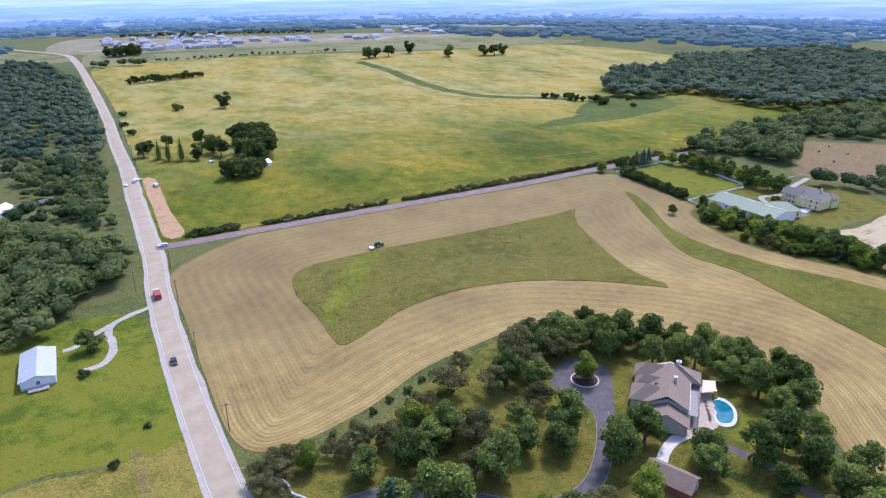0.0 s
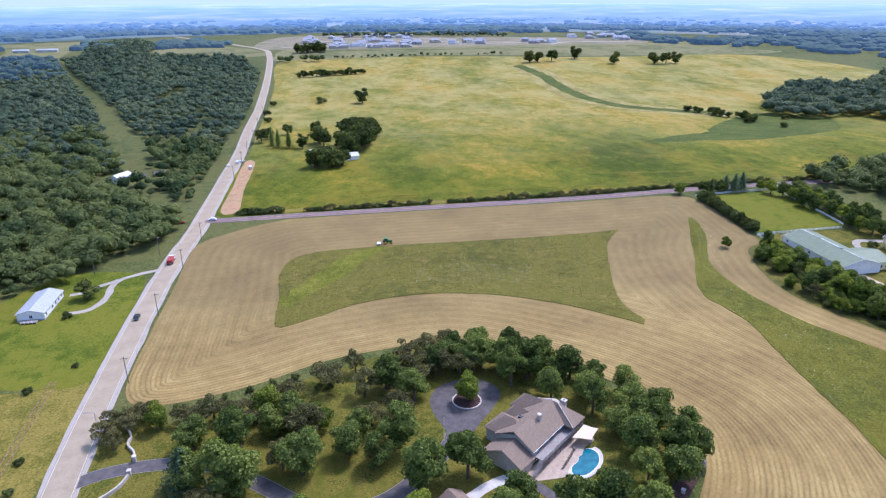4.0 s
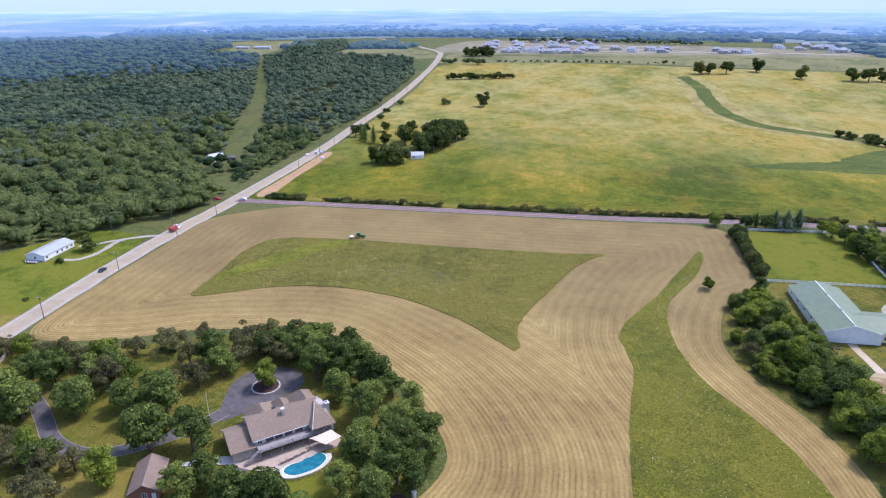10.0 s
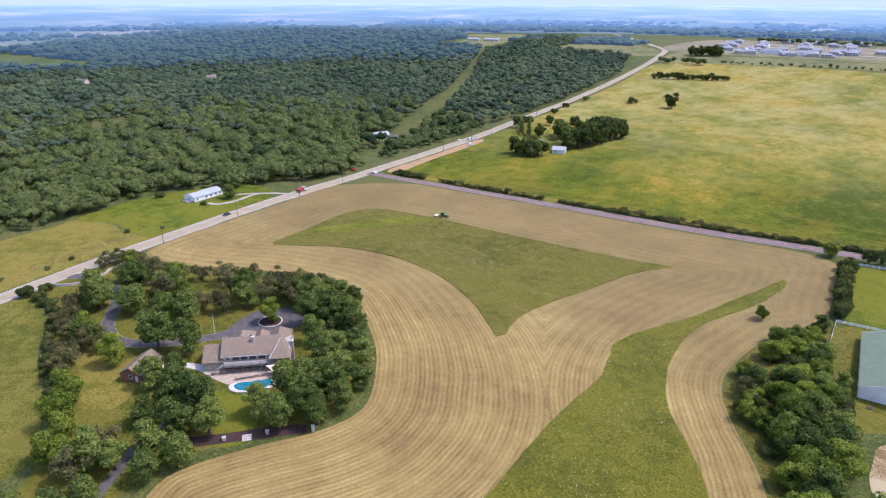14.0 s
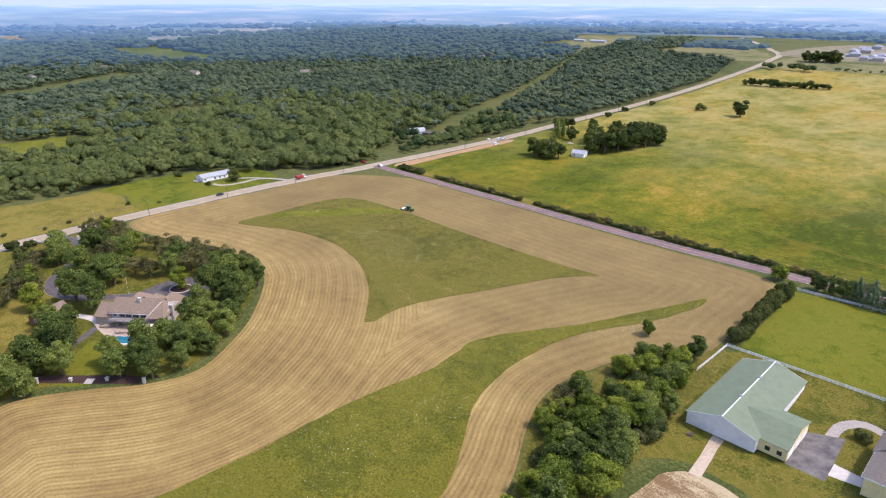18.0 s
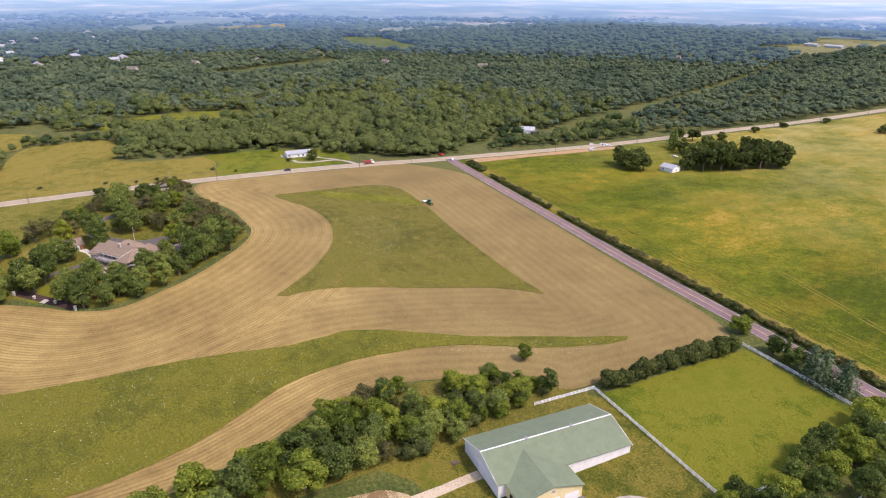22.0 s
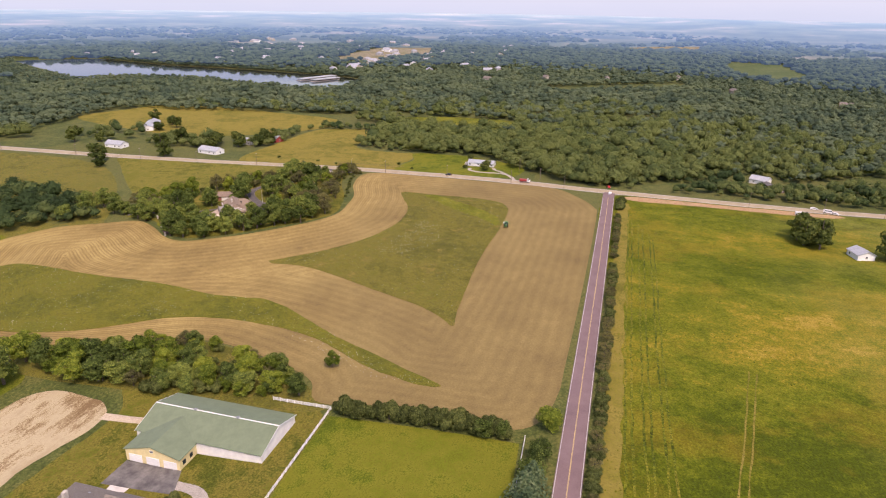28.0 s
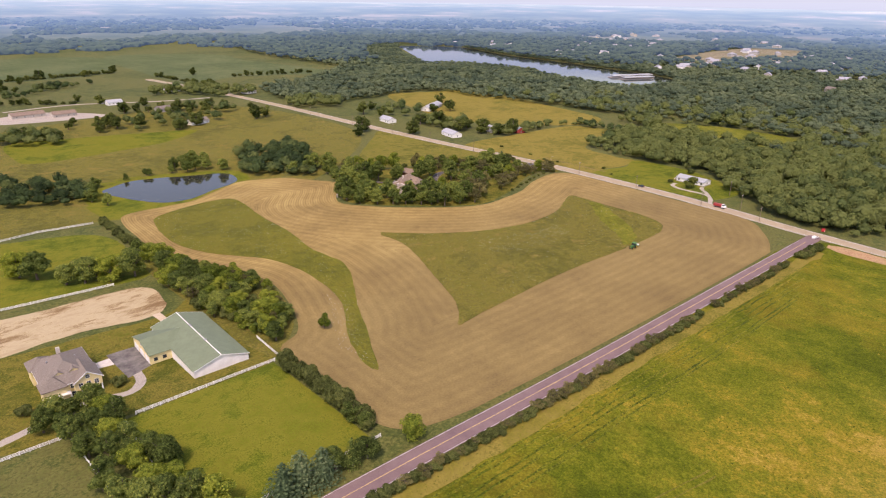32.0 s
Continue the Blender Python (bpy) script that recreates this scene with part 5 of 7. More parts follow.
woods("woods", "dark trees behind the yellow house", scatter(EAST, 8.2), NEAR_KINDS, 4, 8)
woods("woods", "trees round the brown pasture", scatter([(400, 235), (430, 200), (520, 150), (700, 160), (720, 340), (665, 330), (575, 280), (565, 228), (512, 216), (470, 216), (432, 226), (418, 258)], 11, drop=0.25), NEAR_KINDS, 4.5, 7.5)

for x, y, r in [(236, -20, 5), (228, -24, 5.4), (221, -20, 4.6), (246, -25, 3.4), (262, -28, 2.6), (280, -26, 2.4), (212, -10, 5)]:
    plant(pick("broad"), x - 8, y - 30, r, 0.9, group="pond trees")

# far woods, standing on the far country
a = rng.uniform(0, 2 * math.pi, 36000)
d = np.sqrt(rng.uniform((FAR_FROM + 20) ** 2, 2900.0 ** 2, 36000))
fx, fy = CENTRE[0] + d * np.cos(a), CENTRE[1] + d * np.sin(a)
cover = np.array([noise.fractal(Vector((p * 0.0022, q * 0.0022, 3.0)), 1.0, 2.0, 4) for p, q in zip(fx, fy)])
ok = (cover > -0.16) & (rng.random(36000) < np.clip(1.4 - d / 2600, 0.15, 1.0)) & ~((fx > -60) & (fx < 820) & (fy > 1100) & (fy < 1700)) & ~inside(fx, fy, LAKE) & ~inside(fx, fy, FAR_CROP) & ~inside(fx, fy, FAR_TAN) & ~inside(fx, fy, FAR_HILL) & ~inside(fx, fy, NW_FIELD)
v, f = ICO1
woods("far_woods", "blue-green woods in the hazy distance", clear_of_houses(np.stack([fx[ok], fy[ok]], 1)), [(v * np.array((5, 5, 2.4)) + np.array((0, 0, 1.2)), f), (v * np.array((6, 4.4, 2.0)) + np.array((0, 0, 1.0)), f)], 11, 19, HAZE_TREES)


# ---- grass tufts and flowers ----
def tufts(name, label, poly, n, size, material, height, fade=0.0):
    xs, ys = [p[0] for p in poly], [p[1] for p in poly]
    a, b = rng.uniform(min(xs), max(xs), n), rng.uniform(min(ys), max(ys), n)
    keep = inside(a, b, poly)
    if fade:
        keep &= np.array([noise.noise(Vector((p / fade, q / fade, 5.0))) for p, q in zip(a, b)]) > rng.uniform(-0.3, 0.5, n)
    a, b = a[keep], b[keep]
    k = len(a)
    nrm = np.stack([rng.normal(0, 0.3, k), rng.normal(0, 0.3, k), np.full(k, 1.0)], 1)
    nrm /= np.linalg.norm(nrm, axis=1)[:, None]
    v, f = cards(np.stack([a, b, height + rng.uniform(-0.1, 0.1, k)], 1), nrm, size, 0.4)
    tagged(mesh_np(name, v, f, material, smooth=False), label, "grass", "", "stuff")


tufts("grass_tufts", "tall uneven grass tufts in the uncut field", PATCH_A, 24000, 0.30, UNMOWN, 0.33)
tufts("grass_tufts", "tall uneven grass tufts in the uncut strip", PATCH_B, 18000, 0.30, UNMOWN_DARK, 0.33)
tufts("grass_tufts", "rough tussocks of meadow grass", [(40, 341), (430, 341), (430, 470), (260, 520), (150, 440), (40, 440)], 26000, 0.34, MEADOW, 0.14, 35)
tufts("grass_tufts", "rank dark tussocks in the meadow", [(50, 345), (260, 345), (255, 430), (70, 430)], 3500, 0.42, WEEDY, 0.18, 20)
FLOWER = plain("white_flowers", (0.62, 0.62, 0.55), 0.8, 0.1, 0.3)
tufts("flowers", "small white flower heads among uncut grass", [(120, 225), (150, 222), (176, 216), (180, 235), (150, 245), (125, 240)], 1100, 0.12, FLOWER, 0.45)
tufts("flowers", "small white flower heads among uncut grass", PATCH_A, 2600, 0.10, FLOWER, 0.45, 20)
tufts("flowers", "small white flower heads among uncut grass", PATCH_B, 5200, 0.11, FLOWER, 0.45, 16)
tufts("flowers", "small white flower heads among uncut grass", [(268, 215), (280, 238), (291, 262), (291, 282), (284, 268), (268, 236)], 600, 0.13, FLOWER, 0.45)


# ---- building materials ----
def siding(name, c, pitch=0.2, axis=2, rough=0.6, depth=0.02):
    """Painted boards or ribbed sheet: fine even grooves across one axis."""
    m = Nodes(name, rough)
    tc = m.add("TexCoord").outputs["Object"]
    sep = m.add("SeparateXYZ")
    m.link(tc, sep.inputs[0])
    w = m.math("FRACT", m.math("DIVIDE", sep.outputs[axis], pitch))
    n = m.noise(2.5, tc, 5, 0.65)
    m.colour(m.mix(m.ramp(n, [(0.35, (0, 0, 0)), (0.7, (1, 1, 1))]), c, tuple(v * 0.82 for v in c)))
    m.bump(w, 0.5, depth)
    return m.mat


def shingle(name, c, rough=0.85):
    """Roof shingles with mottled tabs and rain streaks."""
    m = Nodes(name, rough)
    tc = m.add("TexCoord").outputs["Object"]
    b = m.add("TexBrick")
    b.inputs["Scale"].default_value = 1.0
    b.inputs["Brick Width"].default_value = 0.45
    b.inputs["Row Height"].default_value = 0.18
    b.inputs["Mortar Size"].default_value = 0.012
    b.inputs["Color1"].default_value = (*[v * 0.85 for v in c], 1)
    b.inputs["Color2"].default_value = (*[v * 1.15 for v in c], 1)
    b.inputs["Mortar"].default_value = (*[v * 0.6 for v in c], 1)
    m.link(tc, b.inputs["Vector"])
    n = m.noise(3.0, tc, 5, 0.7)
    m.colour(m.mix(m.ramp(n, [(0.35, (0.0, 0.0, 0.0)), (0.7, (0.5, 0.5, 0.5))]), b.outputs["Color"], tuple(v * 0.7 for v in c)))
    m.bump(b.outputs["Fac"], 0.4, 0.02)
    return m.mat


SHINGLE = shingle("brown_grey_shingles", (0.265, 0.198, 0.142))
SHINGLE_GREY = shingle("grey_shingles", (0.22, 0.19, 0.16))
SHINGLE_BROWN = shingle("tan_shingles", (0.25, 0.185, 0.14))
GREEN_METAL = siding("sage_green_metal_roof", (0.172, 0.215, 0.130), 0.3, 1, 0.5)
GREEN_METAL_X = siding("sage_green_metal_roof_wing", (0.172, 0.215, 0.130), 0.3, 0, 0.5)
WHITE_METAL = siding("white_metal_siding", (0.84, 0.83, 0.81), 0.3, 0, 0.5)
WHITE = plain("white_paint", (0.78, 0.78, 0.76), 0.55, 0.06, 1.5)
YELLOW = siding("pale_yellow_siding", (0.80, 0.68, 0.36), 0.18, 2)
GREY_SIDING = siding("grey_siding", (0.42, 0.42, 0.42), 0.18, 2)
BRICK = plain("red_brown_brick", (0.26, 0.12, 0.085), 0.85, 0.25, 0.35, bump=0.3)
STONE = plain("pale_stone", (0.46, 0.42, 0.36), 0.85, 0.2, 0.5, bump=0.4)
CONCRETE = plain("pale_concrete", (0.55, 0.51, 0.46), 0.85, 0.12, 1.6, bump=0.1)
ASPHALT = plain("weathered_asphalt", (0.105, 0.094, 0.092), 0.92, 0.25, 2.2, bump=0.25)
ASPHALT_OLD = plain("cracked_old_asphalt", (0.110, 0.103, 0.098), 0.92, 0.2, 3.5, bump=0.2, c2=(0.195, 0.18, 0.165))
WOOD = plain("weathered_deck_wood", (0.30, 0.27, 0.25), 0.85, 0.2, 0.5)
POLE_WOOD = plain("pole_wood", (0.16, 0.125, 0.10), 0.9, 0.25, 0.4)
MULCH = plain("dark_red_mulch", (0.06, 0.034, 0.029), 0.95, 0.4, 0.5, bump=0.6)
TERRACE = plain("tan_terrace", (0.43, 0.34, 0.26), 0.85, 0.14, 1.2, bump=0.1)
CANVAS = plain("cream_canvas", (0.72, 0.60, 0.45), 0.8, 0.05, 1.0)
TIN = plain("pale_tin_roof", (0.46, 0.465, 0.47), 0.4, 0.12, 1.0, metal=0.3)
RED = plain("red_paint", (0.33, 0.05, 0.045), 0.5, 0.15, 0.6)
GREEN_PAINT = plain("tractor_green_paint", (0.05, 0.17, 0.045), 0.4, 0.15, 0.5)
YELLOW_PAINT = plain("wheel_yellow_paint", (0.65, 0.47, 0.05), 0.45, 0.1, 0.3)
RUBBER = plain("rubber", (0.02, 0.02, 0.02), 0.85, 0.2, 0.2)
CAR_WHITE = plain("white_car_paint", (0.74, 0.74, 0.74), 0.25, 0.03, 1.0)
CAR_RED = plain("red_car_paint", (0.35, 0.03, 0.03), 0.25, 0.05, 1.0)
CAR_DARK = plain("dark_car_paint", (0.04, 0.045, 0.05), 0.25, 0.05, 1.0)
STEEL = plain("grey_steel", (0.35, 0.36, 0.37), 0.4, 0.1, 0.5, metal=0.7)
gl = Nodes("window_glass", 0.05)
gl.colour((0.03, 0.04, 0.05))
gl.bsdf.inputs["Specular IOR Level"].default_value = 0.6
GLASS = gl.mat
pw = Nodes("pool_water", 0.04)
pw.colour(pw.ramp(pw.noise(2.0, pw.place(), 3), [(0.35, (0.012, 0.125, 0.175)), (0.65, (0.028, 0.19, 0.235))]))
pw.bump(pw.noise(0.5, pw.place(), 2), 0.1, 0.04)
POOL_WATER = pw.mat


# ---- parts of buildings ----
def gable_roof(x0, x1, y0, y1, eave, ridge, over=0.5, thick=0.18):
    """A roof with its ridge along x, as a slab bent over the ridge."""
    ym = (y0 + y1) / 2
    slope = (ridge - eave) / (ym - y0)
    a, b = y0 - over, y1 + over
    ze = eave - slope * over
    prof = [(a, ze), (ym, ridge), (b, ze), (b, ze + thick), (ym, ridge + thick), (a, ze + thick)]
    return hull(bmesh.new(), [[(x0 - over, y, z) for y, z in prof], [(x1 + over, y, z) for y, z in prof]])


def gable_walls(x0, x1, y0, y1, eave, ridge, base=0.0):
    """Four walls with gables at both ends, closed below the roof."""
    ym = (y0 + y1) / 2
    prof = [(y0, base), (y1, base), (y1, eave), (ym, ridge), (y0, eave)]
    return hull(bmesh.new(), [[(x0, y, z) for y, z in prof], [(x1, y, z) for y, z in prof]])


def hip_roof(x0, x1, y0, y1, eave, ridge, over=0.5, thick=0.2, inset=None):
    """A hipped roof with its ridge along the longer side."""
    bm = bmesh.new()
    x0, x1, y0, y1 = x0 - over, x1 + over, y0 - over, y1 + over
    w, d = x1 - x0, y1 - y0
    k = min(w, d) / 2 if inset is None else inset
    if w >= d:
        r = [(x0 + k, (y0 + y1) / 2), (x1 - k, (y0 + y1) / 2)]
    else:
        r = [((x0 + x1) / 2, y0 + k), ((x0 + x1) / 2, y1 - k)]
    b = [bm.verts.new((x, y, eave - thick)) for x, y in ((x0, y0), (x1, y0), (x1, y1), (x0, y1))]
    e = [bm.verts.new((x, y, eave)) for x, y in ((x0, y0), (x1, y0), (x1, y1), (x0, y1))]
    t = [bm.verts.new((x, y, ridge)) for x, y in r]
    bm.faces.new(b[::-1])
    for i in range(4):
        bm.faces.new((b[i], b[(i + 1) % 4], e[(i + 1) % 4], e[i]))
    if w >= d:
        bm.faces.new((e[0], e[1], t[1], t[0]))
        bm.faces.new((e[2], e[3], t[0], t[1]))
        bm.faces.new((e[1], e[2], t[1]))
        bm.faces.new((e[3], e[0], t[0]))
    else:
        bm.faces.new((e[1], e[2], t[1], t[0]))
        bm.faces.new((e[3], e[0], t[0], t[1]))
        bm.faces.new((e[0], e[1], t[0]))
        bm.faces.new((e[2], e[3], t[1]))
    return bm


def window(parent, x, y, z, w, h, face, frame_mat=None, bars=True):
    """A framed window on a wall that faces +x, -x, +y or -y."""
    frame_mat = frame_mat or WHITE
    m = {"+y": 0, "-x": 90, "-y": 180, "+x": 270}[face]
    fr = boxes((-w / 2 - .08, -.02, -.08, w / 2 + .08, .05, 0), (-w / 2 - .08, -.02, h, w / 2 + .08, .05, h + .08), (-w / 2 - .08, -.02, 0, -w / 2, .05, h), (w / 2, -.02, 0, w / 2 + .08, .05, h))
    if bars:
        box(fr, -.03, -.01, 0, .03, .045, h)
        box(fr, -w / 2, -.01, h / 2 - .025, w / 2, .04, h / 2 + .025)
    ob = part("window", boxes((-w / 2, -.03, 0, w / 2, .02, h)), GLASS, parent)
    ob.matrix_basis = pose(x, y, z, 0, 0, m)
    part("window_frame", fr, frame_mat, ob)
    return ob


def door(parent, x, y, z, w, h, face, material, name="door"):
    m = {"+y": 0, "-x": 90, "-y": 180, "+x": 270}[face]
    bm = boxes((-w / 2, -.02, 0, w / 2, .05, h))
    n = 4 if w > 2 else 2
    for i in range(n):
        box(bm, -w / 2 + .12, .04, h * i / n + .1, w / 2 - .12, .075, h * (i + 1) / n - .06)
    ob = part(name, bm, material, parent)
    ob.matrix_basis = pose(x, y, z, 0, 0, m)
    return ob


# ---- barn ----
barn = thing("barn", "large white barn with green metal roof and yellow garage wing", "barn", (320.3, 204.3, 0))
BW, BL = 20.2, 41.8
bm = bmesh.new()
prof = [(0, 0), (BW, 0), (BW, 4.3), (BW / 2, 7.3), (0, 4.3)]
hull(bm, [[(x, y, z) for x, z in prof] for y in (BL, 0)])
part("wall", bm, WHITE_METAL, barn, "white ribbed metal walls")
for s, nm in ((0, "roof"), (1, "roof")):
    sx = lambda x: BW - x if s else x
    prof = [(sx(-0.35), 4.24), (sx(BW / 2), 7.38), (sx(BW / 2), 7.5), (sx(-0.35), 4.36)]
    bm = hull(bmesh.new(), [[(x, y, z) for x, z in prof] for y in (-0.35, BL + 0.35)])
    bmesh.ops.recalc_face_normals(bm, faces=bm.faces[:])
    part(nm, bm, GREEN_METAL, barn, "sage green metal roof")
part("ridge_cap", boxes((BW / 2 - .17, -.36, 7.42, BW / 2 + .17, BL + .36, 7.55)), WHITE, barn, "white ridge cap")
for y in (BL * .33, BL * .68):
    bm = boxes((BW / 2 - .45, y - .45, 7.4, BW / 2 + .45, y + .45, 7.9))
    part("roof_vent", bevelled(bm, 0.08), STEEL, barn)
for y in (-0.38, BL + 0.38):
    for s in (0, 1):
        sx = lambda x: BW - x if s else x
        prof = [(sx(-0.4), 4.1), (sx(BW / 2), 7.26), (sx(BW / 2), 7.54), (sx(-0.4), 4.38)]
        bm = hull(bmesh.new(), [[(x, q, z) for x, z in prof] for q in (y - .04, y + .04)])
        bmesh.ops.recalc_face_normals(bm, faces=bm.faces[:])
        part("trim", bm, WHITE, barn, "white verge trim")
door(barn, 10.5, 0, 0, 4.2, 3.6, "-y", WHITE, "sliding_door")
door(barn, 18.5, 0, 0, 1.0, 2.1, "-y", WHITE)
for x in (4.5, 10.5, 16.5):
    window(barn, x, BL, 0.5, 1.3, 0.6, "+y", STEEL, False)
for y in (6, 14, 22, 30, 38):
    window(barn, 0, y, 2.6, 1.3, 0.8, "-x", STEEL, False)
bm = hull(bmesh.new(), [[(x, y, z) for y, z in ((2.4, 0), (20.4, 0), (20.4, 4.0), (11.4, 6.3), (2.4, 4.0))] for x in (BW - .05, BW + 7.8)])
bmesh.ops.recalc_face_normals(bm, faces=bm.faces[:])
part("wing_wall", bm, YELLOW, barn, "pale yellow siding of the garage wing")
for s in (-1, 1):
    bm = bmesh.new()
    inner = [(BW - 9, 11.4, 6.62), (BW + 8.2, 11.4, 6.4), (BW + 8.2, 11.4 + s * 9.5, 3.88), (BW - 0.2, 11.4 + s * 9.5, 3.95)]
    v0 = [bm.verts.new(p) for p in inner]
    v1 = [bm.verts.new((x, y, z + .14)) for x, y, z in inner]
    for fc in ([v0[3], v0[2], v0[1], v0[0]], v1, [v0[0], v0[1], v1[1], v1[0]], [v0[1], v0[2], v1[2], v1[1]], [v0[2], v0[3], v1[3], v1[2]], [v0[3], v0[0], v1[0], v1[3]]):
        bm.faces.new(fc)
    bmesh.ops.recalc_face_normals(bm, faces=bm.faces[:])
    part("wing_roof", bm, GREEN_METAL_X, barn, "sage green metal roof of the wing")
for y in (5.6, 11.4, 17.2):
    door(barn, BW + 7.8, y, 0, 4.4, 2.6, "+x", WHITE, "garage_door")
window(barn, BW + 7.8, 11.4, 4.3, 1.0, 0.7, "+x")
for x in (BW + 2.6, BW + 5.8):
    window(barn, x, 2.4, 1.2, 1.2, 1.2, "-y", CAR_DARK)
    window(barn, x, 20.4, 1.2, 1.2, 1.2, "+y", CAR_DARK)

# ---- house with the pool ----
house = thing("house", "long house with brown-grey shingle roof, stone chimney and raised deck", "house", (144, 112, 0), 40)
part("wall", gable_walls(-9.5, 12.5, -3.4, 8.2, 5.0, 7.2), STONE, house, "pale stone walls")
part("roof", gable_roof(-9.5, 9.0, -3.4, 8.2, 5.1, 8.4, 0.6), SHINGLE, house, "brown-grey shingle roof")
part("roof", hip_roof(6.4, 12.6, -6.6, 8.2, 4.7, 8.35, 0.5, inset=7.2), SHINGLE, house, "hipped end of the roof")
part("hip_cap", pipe(bmesh.new(), (6.05, -7.0, 4.8), (9.4, 0.1, 8.4), 0.13, 0.13, 5), CONCRETE, house, "pale hip cap")
part("gutter", boxes((-10, -4.15, 4.62, 6.2, -4.02, 4.78)), WHITE, house)
for u in (6.8, 9.6, 12.3):
    part("porch_post", boxes((u - .12, -6.6, 0, u + .12, -6.36, 4.6)), WOOD, house)
part("garage_wall", gable_walls(-15.6, -9.5, -3.8, 8.0, 3.1, 5.6), STONE, house, "stone garage walls")
part("garage_roof", gable_roof(-15.6, -9.7, -3.8, 8.0, 3.2, 6.2, 0.6), SHINGLE, house, "lower shingle roof over the garage")
for u, w, d, top in ((-4.3, 8.0, 4.4, 7.9), (2.0, 4.6, 3.6, 7.2), (8.4, 6.6, 4.6, 7.9)):
    part("bay_wall", boxes((u - w / 2, 8.0, 0, u + w / 2, 8.2 + d, 4.2)), STONE, house)
    part("bay_roof", hip_roof(u - w / 2, u + w / 2, 1.8, 8.2 + d, 4.5, top, 0.6, inset=w / 2 + .3), SHINGLE, house, "hipped roof of a front bay")
    window(house, u, 8.2 + d, 1.1, min(2.2, w * .5), 1.6, "+y")
door(house, -1.1, 8.2, 0.2, 1.3, 2.2, "+y", BRICK)
bm = boxes((12.4, -0.7, 0, 13.6, 0.7, 7.3))
ch = part("chimney", bevelled(bm, 0.06), STONE, house, "pale stone chimney")
part("chimney_cap", boxes((12.25, -0.85, 7.3, 13.75, 0.85, 7.5)), CONCRETE, ch)
part("flue", pipe(bmesh.new(), (13.0, 0, 7.5), (13.0, 0, 7.9), 0.25, 0.25), STEEL, ch)
bm = boxes((-0.2, 0.2, 7.2, 0.7, 1.1, 9.2))
ch = part("chimney", bevelled(bm, 0.05), STONE, house, "small roof chimney")
part("chimney_cap", boxes((-.3, .1, 9.2, .8, 1.2, 9.4)), CONCRETE, ch)
part("skylight", boxes((-1.6, 5.4, 6.4, -0.6, 6.4, 6.95)), GLASS, house)
for u in (-8.0, -5.2, -2.6, 0.2, 3.2):
    window(house, u, -3.4, 3.1, 2.1 if u > -8 else 1.2, 1.5 if u < -6 else 1.75, "-y", BRICK if u != -8.0 else WHITE)
for u in (-7.0, -3.5, 0.5, 4.0):
    window(house, u, -3.4, 0.4, 1.8, 1.9, "-y")
for v in (-4, -0.5, 3):
    window(house, 12.5, v, 3.0, 1.6, 1.4, "+x")
part("deck_floor", boxes((-9.0, -6.9, 2.65, 12.6, -3.45, 2.85)), WOOD, house, "weathered grey deck")
for i in range(8):
    u = -8.8 + i * 3.0
    part("deck_post", boxes((u - .1, -6.8, 0, u + .1, -6.6, 3.85)), WOOD, house)
part("rail", boxes((-9, -6.85, 3.75, 12.6, -6.7, 3.85)), WOOD, house)
part("rail", boxes((-9, -6.8, 3.0, 12.6, -6.72, 3.06)), WOOD, house)
for i in range(86):
    u = -8.9 + i * .25
    part("baluster", boxes((u - .02, -6.79, 2.85, u + .02, -6.75, 3.75)), WOOD, house)
for i in range(14):
    part("stair_tread", boxes((-9.3 - (i + 1) * .28, -6.8, 2.65 - i * .19, -9.3 - i * .28 + .04, -5.6, 2.70 - i * .19)), WOOD, house)
part("stair_stringer", hull(bmesh.new(), [[(-9.3, y, 2.65), (-13.2, y, 0), (-13.2, y, .3), (-9.3, y, 2.95)] for y in (-6.9, -6.82)]), WOOD, house)

shed = thing("garden_shed", "brick garden building with a tan shingle gable roof", "shed", (116.5, 88, 0), 112)
part("wall", gable_walls(-6, 6, -3.6, 3.6, 2.8, 4.9), BRICK, shed)
part("roof", gable_roof(-6, 6, -3.6, 3.6, 2.8, 5.0, 0.5), SHINGLE_BROWN, shed, "tan shingle roof")
window(shed, -6, 0, 1.1, 1.1, 1.2, "-x")
door(shed, -6, -2.2, 0, 1.0, 2.1, "-x", WHITE)
door(shed, 2.0, -3.6, 0, 4.4, 2.3, "-y", WHITE, "garage_door")

# pool and terrace
POOL = [(149, 98.6), (149.6, 101), (152, 103), (154, 106), (156, 107.4), (158, 106.6), (158.6, 104.5), (157.4, 101.4), (154.4, 98.6), (151.4, 97.4)]
pc = (153.6, 102.4)
rim = [(pc[0] + (x - pc[0]) * 1.27, pc[1] + (y - pc[1]) * 1.27) for x, y in POOL]
pool = thing("swimming_pool", "kidney-shaped blue swimming pool with a pale concrete rim", "pool", (0, 0, 0))
part("rim", solid(bmesh.new(), spline(rim, True, 0.6), -0.2, 0.16), CONCRETE, pool, "pale concrete rim")
part("coping", solid(bmesh.new(), spline([(pc[0] + (x - pc[0]) * 1.05, pc[1] + (y - pc[1]) * 1.05) for x, y in POOL], True, 0.5), -0.2, 0.20), WHITE, pool)
part("water", solid(bmesh.new(), spline(POOL, True, 0.5), -0.2, 0.215), POOL_WATER, pool, "clear blue water")
patch("terrace", [(135, 98.2), (141, 97.6), (146, 97.8), (150, 99), (156, 108), (160, 110.5), (160, 114), (155, 115.5), (150, 112), (144, 107), (139.5, 103.4), (136, 101)], 0.10, TERRACE, "tan paved terrace between the deck and the pool", rough=0.1, category="terrace")
